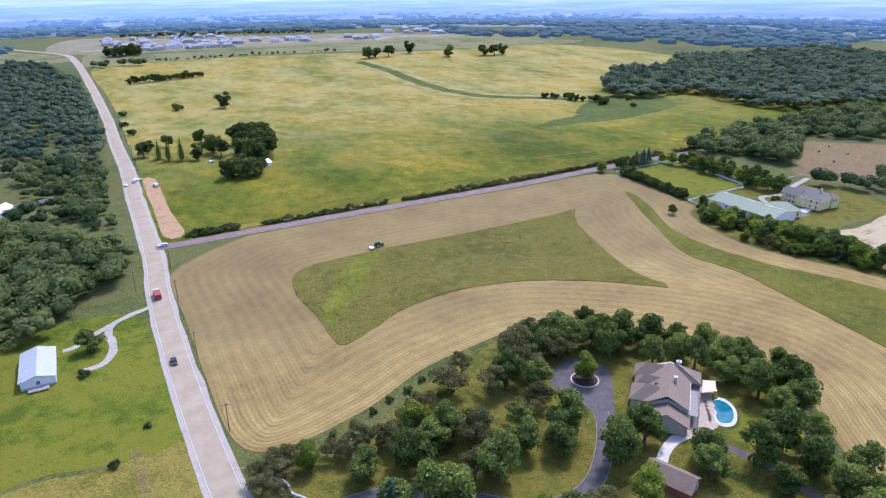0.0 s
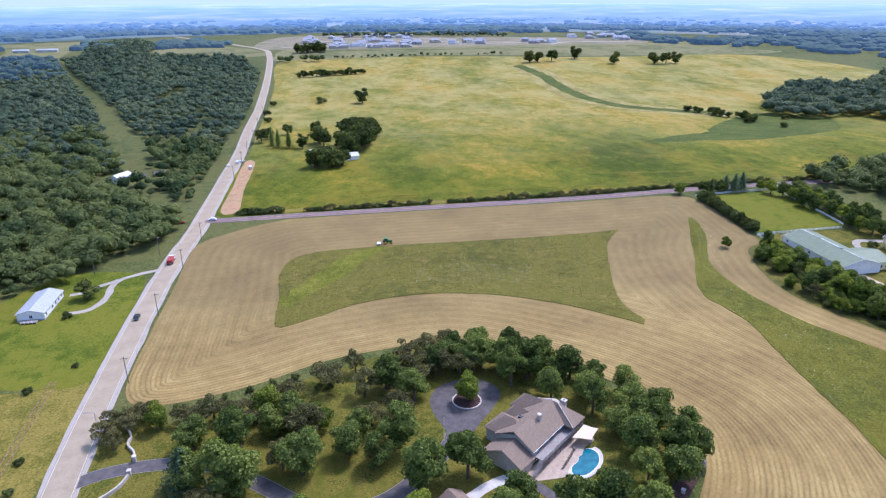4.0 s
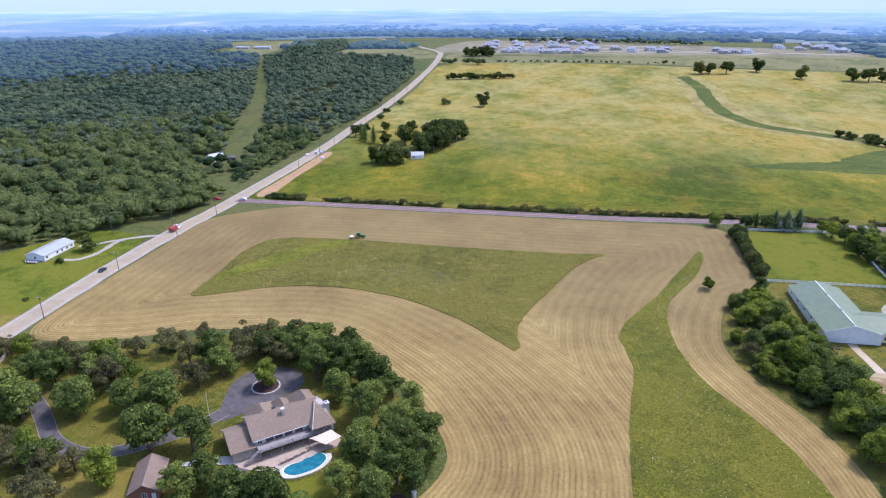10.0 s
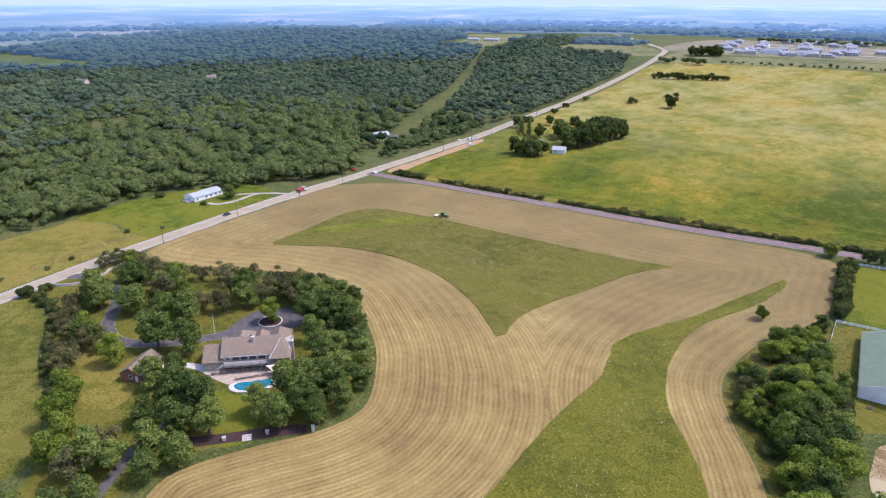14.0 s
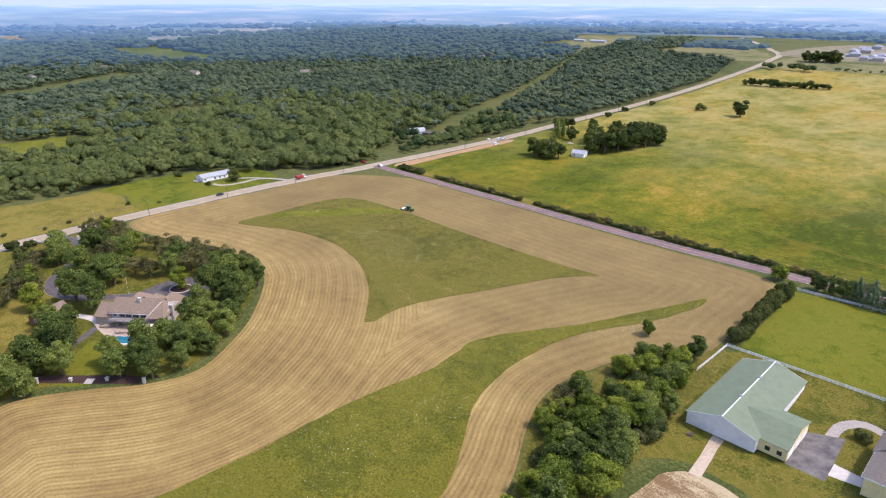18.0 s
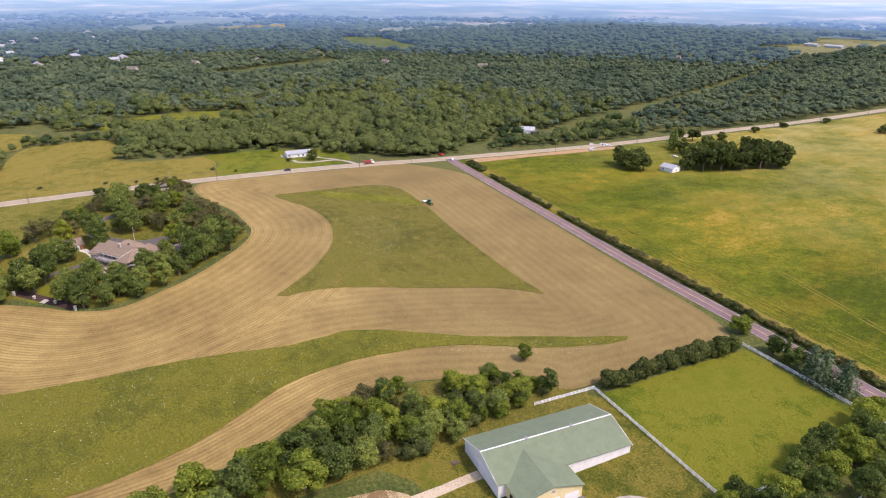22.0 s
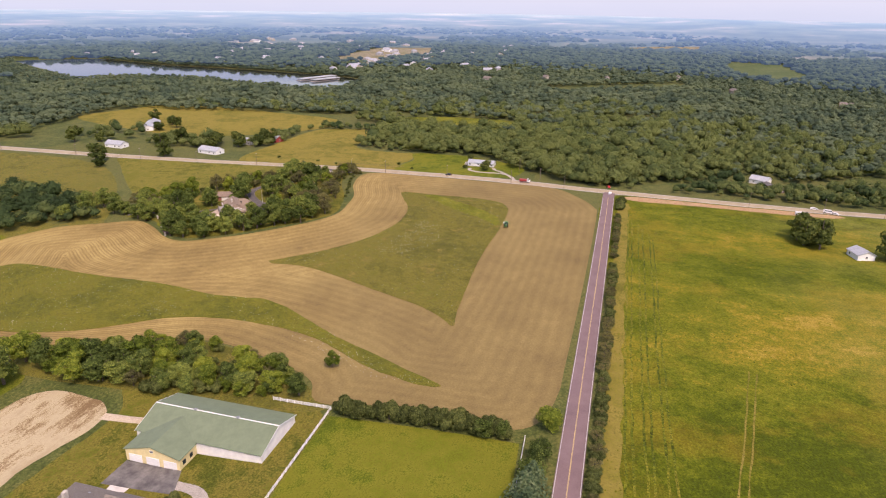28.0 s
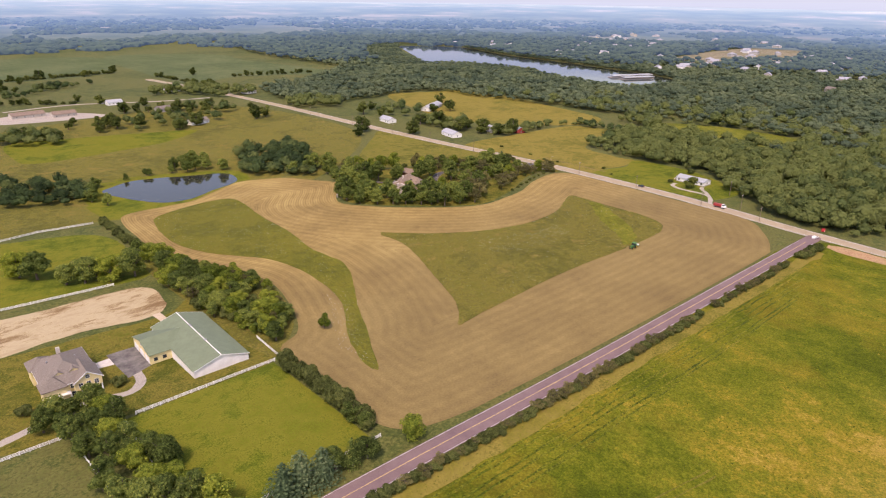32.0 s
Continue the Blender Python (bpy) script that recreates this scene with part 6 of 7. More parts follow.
sail = thing("shade_sail", "cream shade sail stretched over the terrace", "shade sail", (157, 110.5, 0))
bm = bmesh.new()
cs = [(-4.5, -1.2, 2.9), (0.8, -2.6, 2.5), (4.3, 1.0, 3.1), (0.6, 3.0, 3.6)]
rows = []
for i in range(7):
    row_ = []
    for j in range(7):
        a, b = i / 6, j / 6
        q = (Vector(cs[0]) * (1 - a) + Vector(cs[1]) * a) * (1 - b) + (Vector(cs[3]) * (1 - a) + Vector(cs[2]) * a) * b
        pull = 0.16 * (a * (1 - a) + b * (1 - b)) * 4
        c0 = Vector((0.3, 0.1, 2.9))
        q = q + (c0 - q) * pull * 0.35
        row_.append(bm.verts.new(q))
    rows.append(row_)
for r0, r1 in zip(rows, rows[1:]):
    for j in range(6):
        bm.faces.new((r0[j], r1[j], r1[j + 1], r0[j + 1]))
part("cloth", bm, CANVAS, sail)
for p in cs:
    part("post", pipe(bmesh.new(), (p[0] * 1.03, p[1] * 1.03, 0), p, 0.07, 0.05), STEEL, sail)


def lounger(x, y, turn):
    ob = thing("sun_lounger", "brown sun lounger on the pool terrace", "lounger", (x, y, 0.16), turn, "pool loungers")
    part("seat", bevelled(boxes((-.32, -.9, .28, .32, .4, .38)), .03), POLE_WOOD, ob)
    b = part("backrest", bevelled(boxes((-.32, 0, 0, .32, .75, .08)), .03), POLE_WOOD, ob)
    b.matrix_basis = pose(0, .4, .32, 40)
    for a, c in ((-.28, -.8), (.28, -.8), (-.28, .35), (.28, .35)):
        part("leg", boxes((a - .03, c - .03, 0, a + .03, c + .03, .29)), POLE_WOOD, ob)


for i, (x, y) in enumerate([(147.6, 101.6), (148.8, 102.9), (150.0, 104.4), (151.4, 106.0), (152.8, 107.6)]):
    lounger(x, y, 130 + i * 6)

# drive, turning circle and island
drive_line = spline([(18, 118), (26, 121.5), (38, 122.5), (50, 121), (60, 115.5), (69, 108), (79, 99.5), (90, 96), (100, 98.5), (110, 106), (118, 114.5), (121, 120)], False, 2.5)
drive = tagged(part("driveway", ribbon(drive_line, 4.6, 0.07, 0.1, 0.02, 0.2), ASPHALT), "dark asphalt drive winding through the yard", "driveway", "", "structure")
patch("driveway", [(117, 113.5), (119, 121), (117, 129), (116.5, 137), (120, 143.5), (128, 147), (136, 145), (139.5, 138), (136, 131), (130, 124), (124, 117)], 0.08, ASPHALT, "dark asphalt turning circle in front of the house", rough=0.1, category="driveway")
part("driveway_edge", ribbon(shifted(drive_line, 2.4), 0.14, 0.09, 0.1), WOOD, drive, "pale edging")
part("driveway_edge", ribbon(shifted(drive_line, -2.4), 0.14, 0.09, 0.1), WOOD, drive, "pale edging")
ring = [(128 + 4.4 * math.cos(a * math.pi / 18), 135 + 4.4 * math.sin(a * math.pi / 18)) for a in range(37)]
isle = thing("island_bed", "round mulched island with a pale stone kerb", "flower bed", (0, 0, 0))
part("kerb", ribbon(ring, 0.45, 0.28, 0.3), STONE, isle, "pale stone kerb")
part("bed", solid(bmesh.new(), ring[:36], 0, 0.2), MULCH, isle, "dark mulch")
patch("driveway", [(119, 92), (124, 95.5), (130, 98), (137, 98.5), (138, 101.5), (131, 101.5), (124, 99), (119, 96)], 0.09, CONCRETE, "pale concrete apron by the garage", rough=0.1, category="driveway")
tagged(part("driveway", ribbon(spline([(136, 99), (142, 90), (146, 78), (147, 66), (151, 57), (156, 46)], False, 2.5), 3.0, 0.07, 0.1), ASPHALT), "narrow asphalt lane between the garden trees", "driveway", "", "structure")


def low_wall(line, h, w, material, name, label, pillars=True):
    ob = thing(name, label, "garden wall")
    bm = ribbon(line, w, h, h, 0.03)
    part("wall", bm, material, ob)
    if pillars:
        for p in (line[0], line[-1]):
            q = part("pillar", bevelled(boxes((p[0] - .45, p[1] - .45, 0, p[0] + .45, p[1] + .45, h + .7)), .05), STONE, ob)
            part("cap", boxes((p[0] - .55, p[1] - .55, h + .7, p[0] + .55, p[1] + .55, h + .85)), CONCRETE, q)
    return ob


low_wall(spline([(27, 141), (29.5, 136), (29.6, 132), (32, 128.5), (33, 125)], False, 0.8), 1.1, 0.5, STONE, "gate_wall", "curved pale stone gate wall beside the drive")
low_wall(spline([(33, 119.5), (31.5, 115), (28, 111), (23, 108)], False, 0.8), 1.1, 0.5, STONE, "gate_wall", "curved pale stone gate wall beside the drive")
for x, y, h in ((159.8, 71.2, 1.9), (166.5, 79.4, 1.1), (175, 88, 1.1), (185.4, 96, 1.9)):
    ob = thing("garden_pillar", "pale stone pillar at the garden edge", "pillar", (x, y, 0), 45, "garden pillars")
    part("shaft", bevelled(boxes((-.45, -.45, 0, .45, .45, h)), .06), STONE, ob)
    part("cap", bevelled(boxes((-.55, -.55, h, .55, .55, h + .16)), .04), CONCRETE, ob)
steps = thing("garden_steps", "pale stone steps down from the lawn", "steps", (171.2, 83.6, 0), 45)
for i in range(3):
    part("step", bevelled(boxes((-1.3, -1.4 + i * .9, 0, 1.3, -.5 + i * .9, .16 + .1 * i)), .03), STONE, steps)
patch("mulch_bed", [(155, 73), (160, 77.5), (167, 84), (175, 92), (182, 97), (184.4, 94.6), (177, 87.6), (168, 79.2), (158, 70.4)], 0.1, MULCH, "dark red mulch bed along the garden wall", rough=0.2, category="flower bed")

# ---- yellow house ----
yh = thing("yellow_house", "large pale yellow two-storey house with a grey hipped roof", "house", (374.5, 218, 0))
part("wall", boxes((-8, -11, 0, 8, 11, 6.0)), YELLOW, yh, "pale yellow siding")
part("roof", hip_roof(-8, 8, -11, 11, 6.0, 10.4, 0.7), SHINGLE_GREY, yh, "grey hipped roof")
part("wing_wall", boxes((-8.6, -2.5, 0, -7.9, 9, 5.6)), YELLOW, yh)
for (a0, a1, b0, b1, top) in ((2, 8.8, 6, 12, 8.8), (2.5, 9, -12, -5, 8.6)):
    part("wing_wall", boxes((a0, b0, 0, a1, b1, 5.7)), YELLOW, yh)
    part("wing_roof", hip_roof(a0, a1, b0, b1, 5.8, top, 0.6), SHINGLE_GREY, yh, "hipped roof of a wing")
for x, y in ((-3, 11.5), (4.5, 10.5)):
    d = part("dormer", gable_walls(-1.1, 1.1, -1.4, 1.4, 1.2, 2.0), YELLOW, yh)
    d.matrix_basis = pose(x * .6, 6.6, 7.0, 0, 0, 90)
    part("dormer_roof", gable_roof(-1.1, 1.1, -1.4, 1.4, 1.2, 2.1, .25, .1), SHINGLE_GREY, d)
gw = part("front_gable_wall", gable_walls(-6, 4.2, -4.2, 4.2, 5.7, 8.6, 2.9), YELLOW, yh, "pale yellow front gable")
gw.matrix_basis = pose(-4.6, 8.4, 0, 0, 0, 90)
part("gable_roof", gable_roof(-6, 4.2, -4.2, 4.2, 5.75, 8.75, 0.5), SHINGLE_GREY, gw, "grey shingle gable roof")
for s_ in (-1, 1):
    bm = hull(bmesh.new(), [[(x, s_ * y, z) for y, z in ((0, 8.72), (4.75, 5.4), (4.75, 5.72), (0, 9.04))] for x in (4.66, 4.8)])
    bmesh.ops.recalc_face_normals(bm, faces=bm.faces[:])
    part("verge_board", bm, WHITE, gw, "white verge board")
window(gw, 4.2, 0, 6.4, 1.2, 1.2, "+x")
for v_ in (-2.4, 0, 2.4):
    window(gw, 4.2, v_, 3.5, 1.2, 1.6, "+x")
for x in (-8.5, -4.6, -0.7):
    part("column", bevelled(boxes((x - .2, 12.1, 0, x + .2, 12.5, 2.9)), .03), WHITE, yh)
for q in ((-8.75, -11.75, 5.6, 8.75, -11.6, 5.95), (-8.75, 11.6, 5.6, 8.75, 11.75, 5.95), (-8.75, -11.7, 5.6, -8.6, 11.7, 5.95), (8.6, -11.7, 5.6, 8.75, 11.7, 5.95)):
    part("eave_board", boxes(q), WHITE, yh, "white eave board")
porch = part("porch_floor", boxes((1.0, 11, 2.9, 8.6, 13.2, 3.1)), WHITE, yh, "white porch balcony")
for x in (1.2, 3.8, 6.2, 8.4):
    part("column", pipe(bmesh.new(), (x, 13, 0), (x, 13, 2.9), .16, .16), WHITE, yh)
part("porch_rail", boxes((1.0, 13.1, 3.9, 8.6, 13.2, 4.0)), WHITE, yh)
for i in range(16):
    part("baluster", boxes((1.05 + i * .49, 13.12, 3.1, 1.1 + i * .49, 13.18, 3.9)), WHITE, yh)
for y in (-9, -5.5, -1.5):
    for z in (0.9, 3.8):
        window(yh, -8, y, z, 1.1, 1.5, "-x")
        window(yh, 8, y + 2, z, 1.1, 1.5, "+x")
for x in (-6, -3, 0, 3):
    for z in (0.6, 3.6):
        window(yh, x, 11, z, 1.2, 1.7, "+y")
for y in (4.5, 7, 9.2):
    window(yh, -9.2, y, 3.8, 1.0, 1.4, "-x")
    window(yh, -9.2, y, 0.9, 1.0, 1.4, "-x")
for x in (4, 6.5):
    window(yh, x, -12, 3.6, 1.1, 1.5, "-y")
for z, x in ((7.7, -4.5), (7.9, 2), (8.2, 4)):
    part("roof_vent", boxes((x - .3, -3.3, z, x + .3, -2.7, z + .45)), STEEL, yh)
part("chimney", boxes((-1.0, -6.5, 8, 0.2, -5.5, 11.2)), STONE, yh)

patch("driveway", [(348.2, 206.4), (358.5, 206.4), (357.4, 229), (348.2, 225)], 0.07, ASPHALT_OLD, "cracked grey asphalt apron before the garage doors", smooth=False, category="driveway")
patch("driveway", [(358.3, 209.5), (366.5, 210.5), (366.5, 214.5), (358.2, 215.5)], 0.09, CONCRETE, "pale concrete slab by the yellow house", smooth=False, category="driveway")
part("driveway", ribbon(spline([(354, 227), (355, 235), (360, 239.5), (369, 237.5), (379, 237), (392, 242), (420, 249)], False, 2), 3.4, 0.06, 0.1, 0, 0.3), GRAVEL).name = "gravel_drive"
tagged(bpy.context.scene.objects["gravel_drive"], "pale gravel drive curving past the yellow house", "driveway", "", "structure")
patch("sand_arena", [(325, 158), (325, 170), (327, 180), (334, 185.5), (345, 184), (356, 181), (372, 181), (392, 184), (430, 181), (430, 145), (392, 147), (370, 149), (345, 149), (331, 151)], 0.06, SAND, "bare sandy riding arena", rough=0.8, category="riding arena")
part("path", ribbon([(330.5, 204.2), (330.8, 199), (331.6, 193), (332.5, 184)], 3.4, 0.07, 0.1, 0, 0.4), TRACK).name = "gravel_path"
tagged(bpy.context.scene.objects["gravel_path"], "pale gravel path from the arena to the barn door", "path", "", "structure")


# ---- fences ----
def fence(line, group="white board fences"):
    """White three-board fence with posts, following the fall of the ground."""
    ob = thing("board_fence", "white three-board wooden paddock fence", "fence", (*line[0], 0), group=group)
    base = Vector((*line[0], float(land(*line[0]))))
    for p, q in zip(line, line[1:]):
        n = max(1, round(math.hypot(q[0] - p[0], q[1] - p[1]) / 2.6))
        spots = [(p[0] + (q[0] - p[0]) * i / n, p[1] + (q[1] - p[1]) * i / n) for i in range(n + 1)]
        spots = [Vector((x, y, float(land(x, y)))) - base for x, y in spots]
        a = math.degrees(math.atan2(q[1] - p[1], q[0] - p[0]))
        for i, u in enumerate(spots):
            post = part("post", boxes((-.08, -.08, -.1, .08, .08, 1.5)), WHITE, ob)
            post.matrix_basis = pose(*u, 0, 0, a)
            if i == n:
                break
            d = spots[i + 1] - u
            fall = math.degrees(math.asin(d.z / d.length))
            for z in (0.35, 0.75, 1.15):
                b = part("board", boxes((0, -.03, z, d.length, .03, z + .2)), WHITE, ob)
                b.matrix_basis = pose(*u, 0, -fall, a)
    return ob


fence([(310.5, 233), (311.6, 254.4), (363, 255.4)])
fence([(367, 259), (368.6, 319)])
fence([(312.5, 317.2), (369, 319.6)])
fence([(382, 254), (420, 254)])
fence([(382, 254), (380, 286)])
fence([(337, 141.5), (365, 139.5), (400, 138), (430, 137)])
fence([(384, 137), (430, 96)])
fence([(318, 34), (347, 33), (366, 38), (420, 44)])


# ---- dwellings ----
def cottage(name, label, x, y, turn, w, d, eave, ridge, wall_mat, roof_mat, windows=3, category="house", group=""):
    """A plain gabled building with its ridge along its length."""
    ob = thing(name, label, category, (x, y, 0), turn, group)
    part("wall", gable_walls(-w / 2, w / 2, -d / 2, d / 2, eave, ridge), wall_mat, ob)
    part("roof", gable_roof(-w / 2, w / 2, -d / 2, d / 2, eave, ridge + .05, 0.45), roof_mat, ob)
    for i in range(windows):
        u = -w / 2 + w * (i + 0.5) / windows
        for face, v in (("-y", -d / 2), ("+y", d / 2)):
            if not (i == 1 and face == "-y"):
                window(ob, u, v, 1.0, 1.2, 1.2, face, WHITE, True)
    if windows > 1:
        door(ob, -w / 2 + w * 1.5 / windows, -d / 2, 0.15, 1.0, 2.05, "-y", WHITE)
    window(ob, -w / 2, 0, 1.0, 1.1, 1.2, "-x")
    window(ob, w / 2, 0, 1.0, 1.1, 1.2, "+x")
    return ob


mob = cottage("mobile_home", "long pale mobile home with a grey metal roof beside the road", -27, 229.8, 90, 20.5, 10, 2.9, 4.3, WHITE, TIN, 6)
part("deck", boxes((-13.5, -3, 0.4, -10.6, 3, 0.6)), WOOD, mob)
for i in range(5):
    part("deck_post", boxes((-13.4, -2.9 + i * 1.4, 0, -13.25, -2.75 + i * 1.4, 1.4)), WHITE, mob)
part("skirting", boxes((-10.6, -5.06, 0, 10.6, 5.06, 0.5)), GREY_SIDING, mob)
part("driveway", ribbon(spline([(11, 262.5), (4, 259), (-3, 254), (-5, 246), (-4, 238), (-5, 230), (-9, 224), (-15, 223)], False, 1.5), 2.8, 0.06, 0.1, 0, 0.5), GRAVEL).name = "gravel_drive"
part("driveway", ribbon(spline([(-4, 254), (-10, 248), (-16, 242), (-20, 241)], False, 1.5), 2.6, 0.065, 0.1, 0, 0.5), GRAVEL).name = "gravel_drive"
for o in [q for q in scene.objects if q.name.startswith("gravel_drive") and "kind" not in q]:
    tagged(o, "pale gravel drive looping past the mobile home", "driveway", "", "structure")
cottage("cabin", "white gabled cabin at the edge of the woods", -50, 441, 60, 13, 9, 3.2, 5.6, WHITE, TIN, 2)
cottage("field_shed", "white tin-roofed shed beside the copse", 110, 468, 15, 10, 9, 3.0, 4.8, WHITE, TIN, 2, "shed")
cottage("old_shed", "weathered grey shed in the long grass", -40, 446, 20, 9, 5, 2.2, 3.2, POLE_WOOD, ASPHALT_OLD, 1, "shed")
cottage("old_shed", "weathered grey shed in the long grass", -27, 452, 25, 8, 5, 2.2, 3.2, POLE_WOOD, ASPHALT_OLD, 1, "shed")
for (x, y, a, w, d, wm, rm, lb) in [(-4, -2, 80, 20, 10, WHITE, TIN, "white farmhouse with a pale roof beside the road"), (3, -92, 85, 18, 9, WHITE, TIN, "low white roadside house"), (-90, -128, 30, 24, 12, GREY_SIDING, TIN, "grey farm building with a pale roof"),
                                  (-72, -118, 30, 16, 10, WHITE, TIN, "white outbuilding with a pale roof"), (-70, 20, 70, 18, 9, RED, TIN, "red barn with a pale tin roof"), (-50, 6, 70, 12, 8, GREY_SIDING, TIN, "small grey farm shed"),
                                  (159, -288, 10, 18, 11, GREY_SIDING, SHINGLE_GREY, "grey house among trees"), (156, -206, 15, 20, 10, WHITE, SHINGLE_GREY, "pale house with a grey roof"), (190, -360, 0, 16, 10, WHITE, TIN, "white house by the far road"),
                                  (282, -330, 5, 30, 14, STONE, SHINGLE_BROWN, "tan commercial building on a pale lot"), (252, -316, 5, 22, 12, STONE, SHINGLE_BROWN, "tan commercial building on a pale lot"), (102, -425, 0, 18, 10, WHITE, SHINGLE_GREY, "house beyond the fields"), (30, -352, 0, 16, 10, WHITE, SHINGLE_GREY, "house beyond the fields")]:
    cottage("farmhouse" if "house" in lb else "farm_building", lb, x, y, a, w, d, 3.2, 5.6, wm, rm, 4, "house" if "house" in lb else "farm building")
patch("gravel_lot", [(310, -335), (312, -300), (245, -290), (215, -295), (235, -325), (270, -350)], 0.08, GRAVEL, "pale gravel lot round the commercial buildings", category="lot")
patch("bare_strip", [(28, 346), (29, 400), (29, 440), (30, 480), (37, 476), (38, 430), (37, 390), (38, 347)], 0.09, DIRT, "strip of bare reddish dirt beside the road", category="dirt")


SHINGLE_PALE = shingle("pale_blue_grey_shingles", (0.36, 0.37, 0.41))


def estate(n, spots, group, label):
    """Detached houses of a far estate: four designs, many copies."""
    kinds = []
    for wm, rm, hip in ((STONE, SHINGLE_PALE, True), (WHITE, SHINGLE_PALE, False), (GREY_SIDING, SHINGLE_PALE, True), (STONE, SHINGLE_PALE, False)):
        ob = thing("estate_house", label, "house", (0, 0, 0), 0, group)
        if hip:
            part("wall", boxes((-8, -5.5, 0, 8, 5.5, 5.2)), wm, ob)
            part("roof", hip_roof(-8, 8, -5.5, 5.5, 5.2, 8.4, .5), rm, ob)
        else:
            part("wall", gable_walls(-8, 8, -5.5, 5.5, 5.2, 8.2), wm, ob)
            part("roof", gable_roof(-8, 8, -5.5, 5.5, 5.2, 8.3, .5), rm, ob)
        part("garage_wall", gable_walls(8, 13, -4, 4, 2.8, 4.6), wm, ob)
        part("garage_roof", gable_roof(8, 13, -4, 4, 2.8, 4.7, .4), rm, ob)
        for u in (-5, 0, 5):
            for z in (.9, 3.4):
                window(ob, u, -5.5, z, 1.4, 1.4, "-y", WHITE, False)
        kinds.append(ob)
    for i, (x, y, a) in enumerate(spots):
        m = pose(x, y, 0, 0, 0, a)
        if i < 4:
            kinds[i].matrix_basis = m
        else:
            copy_thing(kinds[i % 4], m)


estate(64, ESTATE, "estate houses", "new two-storey house on the far estate")
estate(60, LAKESIDE, "lakeside houses", "pale house among trees across the lake")
for x, y, a in WOODLAND:
    cottage("woodland_house", "pale house half hidden in the woods", x, y, a, 15, 9, 4.2, 7.2, STONE, SHINGLE_GREY, 3)
patch("estate_ground", [(-10, 1345), (300, 1335), (560, 1345), (780, 1340), (800, 1480), (500, 1600), (200, 1680), (0, 1660)], 0.12, TAN, "bare tan ground of the building estate", category="ground")
for ln in ([(20, 1400), (200, 1395), (330, 1420), (420, 1400), (560, 1420), (780, 1400)], [(60, 1530), (250, 1525), (400, 1470), (520, 1440)], [(120, 1600), (300, 1590), (420, 1540)], [(580, 1350), (620, 1400), (700, 1420), (760, 1380)]):
    o = part("road", ribbon(spline(ln, False, 6), 9, 0.2, 0.1), GRAVEL)
    tagged(o, "pale estate street between the new houses", "road", "", "structure")


# long boat shelters on the lake
for x, y, half in ((-538, -160, 37), (-523, -139, 27)):
    dock = thing("boat_dock", "long floating boat dock under a flat grey roof", "dock", (x, y, 0.1), 68, "boat docks")
    part("walkway", boxes((-5.5, -half - 4, 0.1, 5.5, half, 0.6)), WOOD, dock)
    part("roof", boxes((-6, -half, 3.0, 6, half, 3.3)), TIN, dock)
    for a in (-6.15, 6.0):
        part("fascia", boxes((a, -half, 2.6, a + 0.15, half, 3.4)), PAINT_W, dock, "white fascia board")
    for k in range(6):
        for a in (-5.4, 5.4):
            u = -half + 1.5 + k * (2 * half - 3) / 5
            part("post", boxes((a - .12, u - .12, 0.5, a + .12, u + .12, 3.0)), STEEL, dock)

# low sheds in the pale north-west field
for x, y, w in ((-459, 1378, 24), (-416, 1386, 32)):
    cottage("long_shed", "long low pale metal shed in the far field", x, y, 8, w, 11, 3.6, 5.2, TIN, TIN, 4, "shed", "far sheds")


# ---- vehicles ----
def wheel(parent, x, y, r, w, rim_mat):
    a = pipe(bmesh.new(), (x, y - w / 2, r), (x, y + w / 2, r), r, r, 16)
    t = part("wheel", a, RUBBER, parent)
    part("rim", pipe(bmesh.new(), (x, y - w / 2 - .02, r), (x, y + w / 2 + .02, r), r * .58, r * .58, 12), rim_mat, t)


def car(x, y, turn, paint, label, kind_="car", z=0.12):
    ob = thing(kind_, label, "van" if kind_ == "van" else "car", (x, y, z), turn)
    L, W = (5.6, 2.0) if kind_ == "van" else (4.6, 1.85)
    if kind_ == "van":
        prof = [(-2.8, .35), (2.75, .35), (2.8, 1.0), (2.3, 1.25), (1.6, 2.1), (-2.75, 2.15), (-2.8, 1.0)]
        glz = [(1.62, 1.95), (2.22, 1.3), (2.0, 1.25), (-2.0, 1.3), (-2.0, 1.9)]
    else:
        prof = [(-2.3, .3), (2.25, .3), (2.3, .75), (1.2, .95), (.6, 1.45), (-1.3, 1.5), (-2.2, 1.0)]
        glz = [(.55, 1.38), (1.05, .98), (-1.9, 1.02), (-1.25, 1.42)]
    part("body", bevelled(hull(bmesh.new(), [[(a, s, b) for a, b in prof] for s in (-W / 2, W / 2)]), .07, 2), paint, ob)
    part("window", hull(bmesh.new(), [[(a, s, b) for a, b in glz] for s in (-W / 2 - .015, W / 2 + .015)]), GLASS, ob)
    for a in (-L * .31, L * .31):
        for s in (-W / 2 + .08, W / 2 - .08):
            wheel(ob, a, s, .34, .24, STEEL)
    for s in (-.65, .65):
        part("headlight", boxes((L / 2 - .06, s - .18, .6, L / 2 + .02, s + .18, .75)), WHITE, ob)
        part("tail_light", boxes((-L / 2 - .02, s - .15, .7, -L / 2 + .06, s + .15, .9)), RED, ob)
    return ob


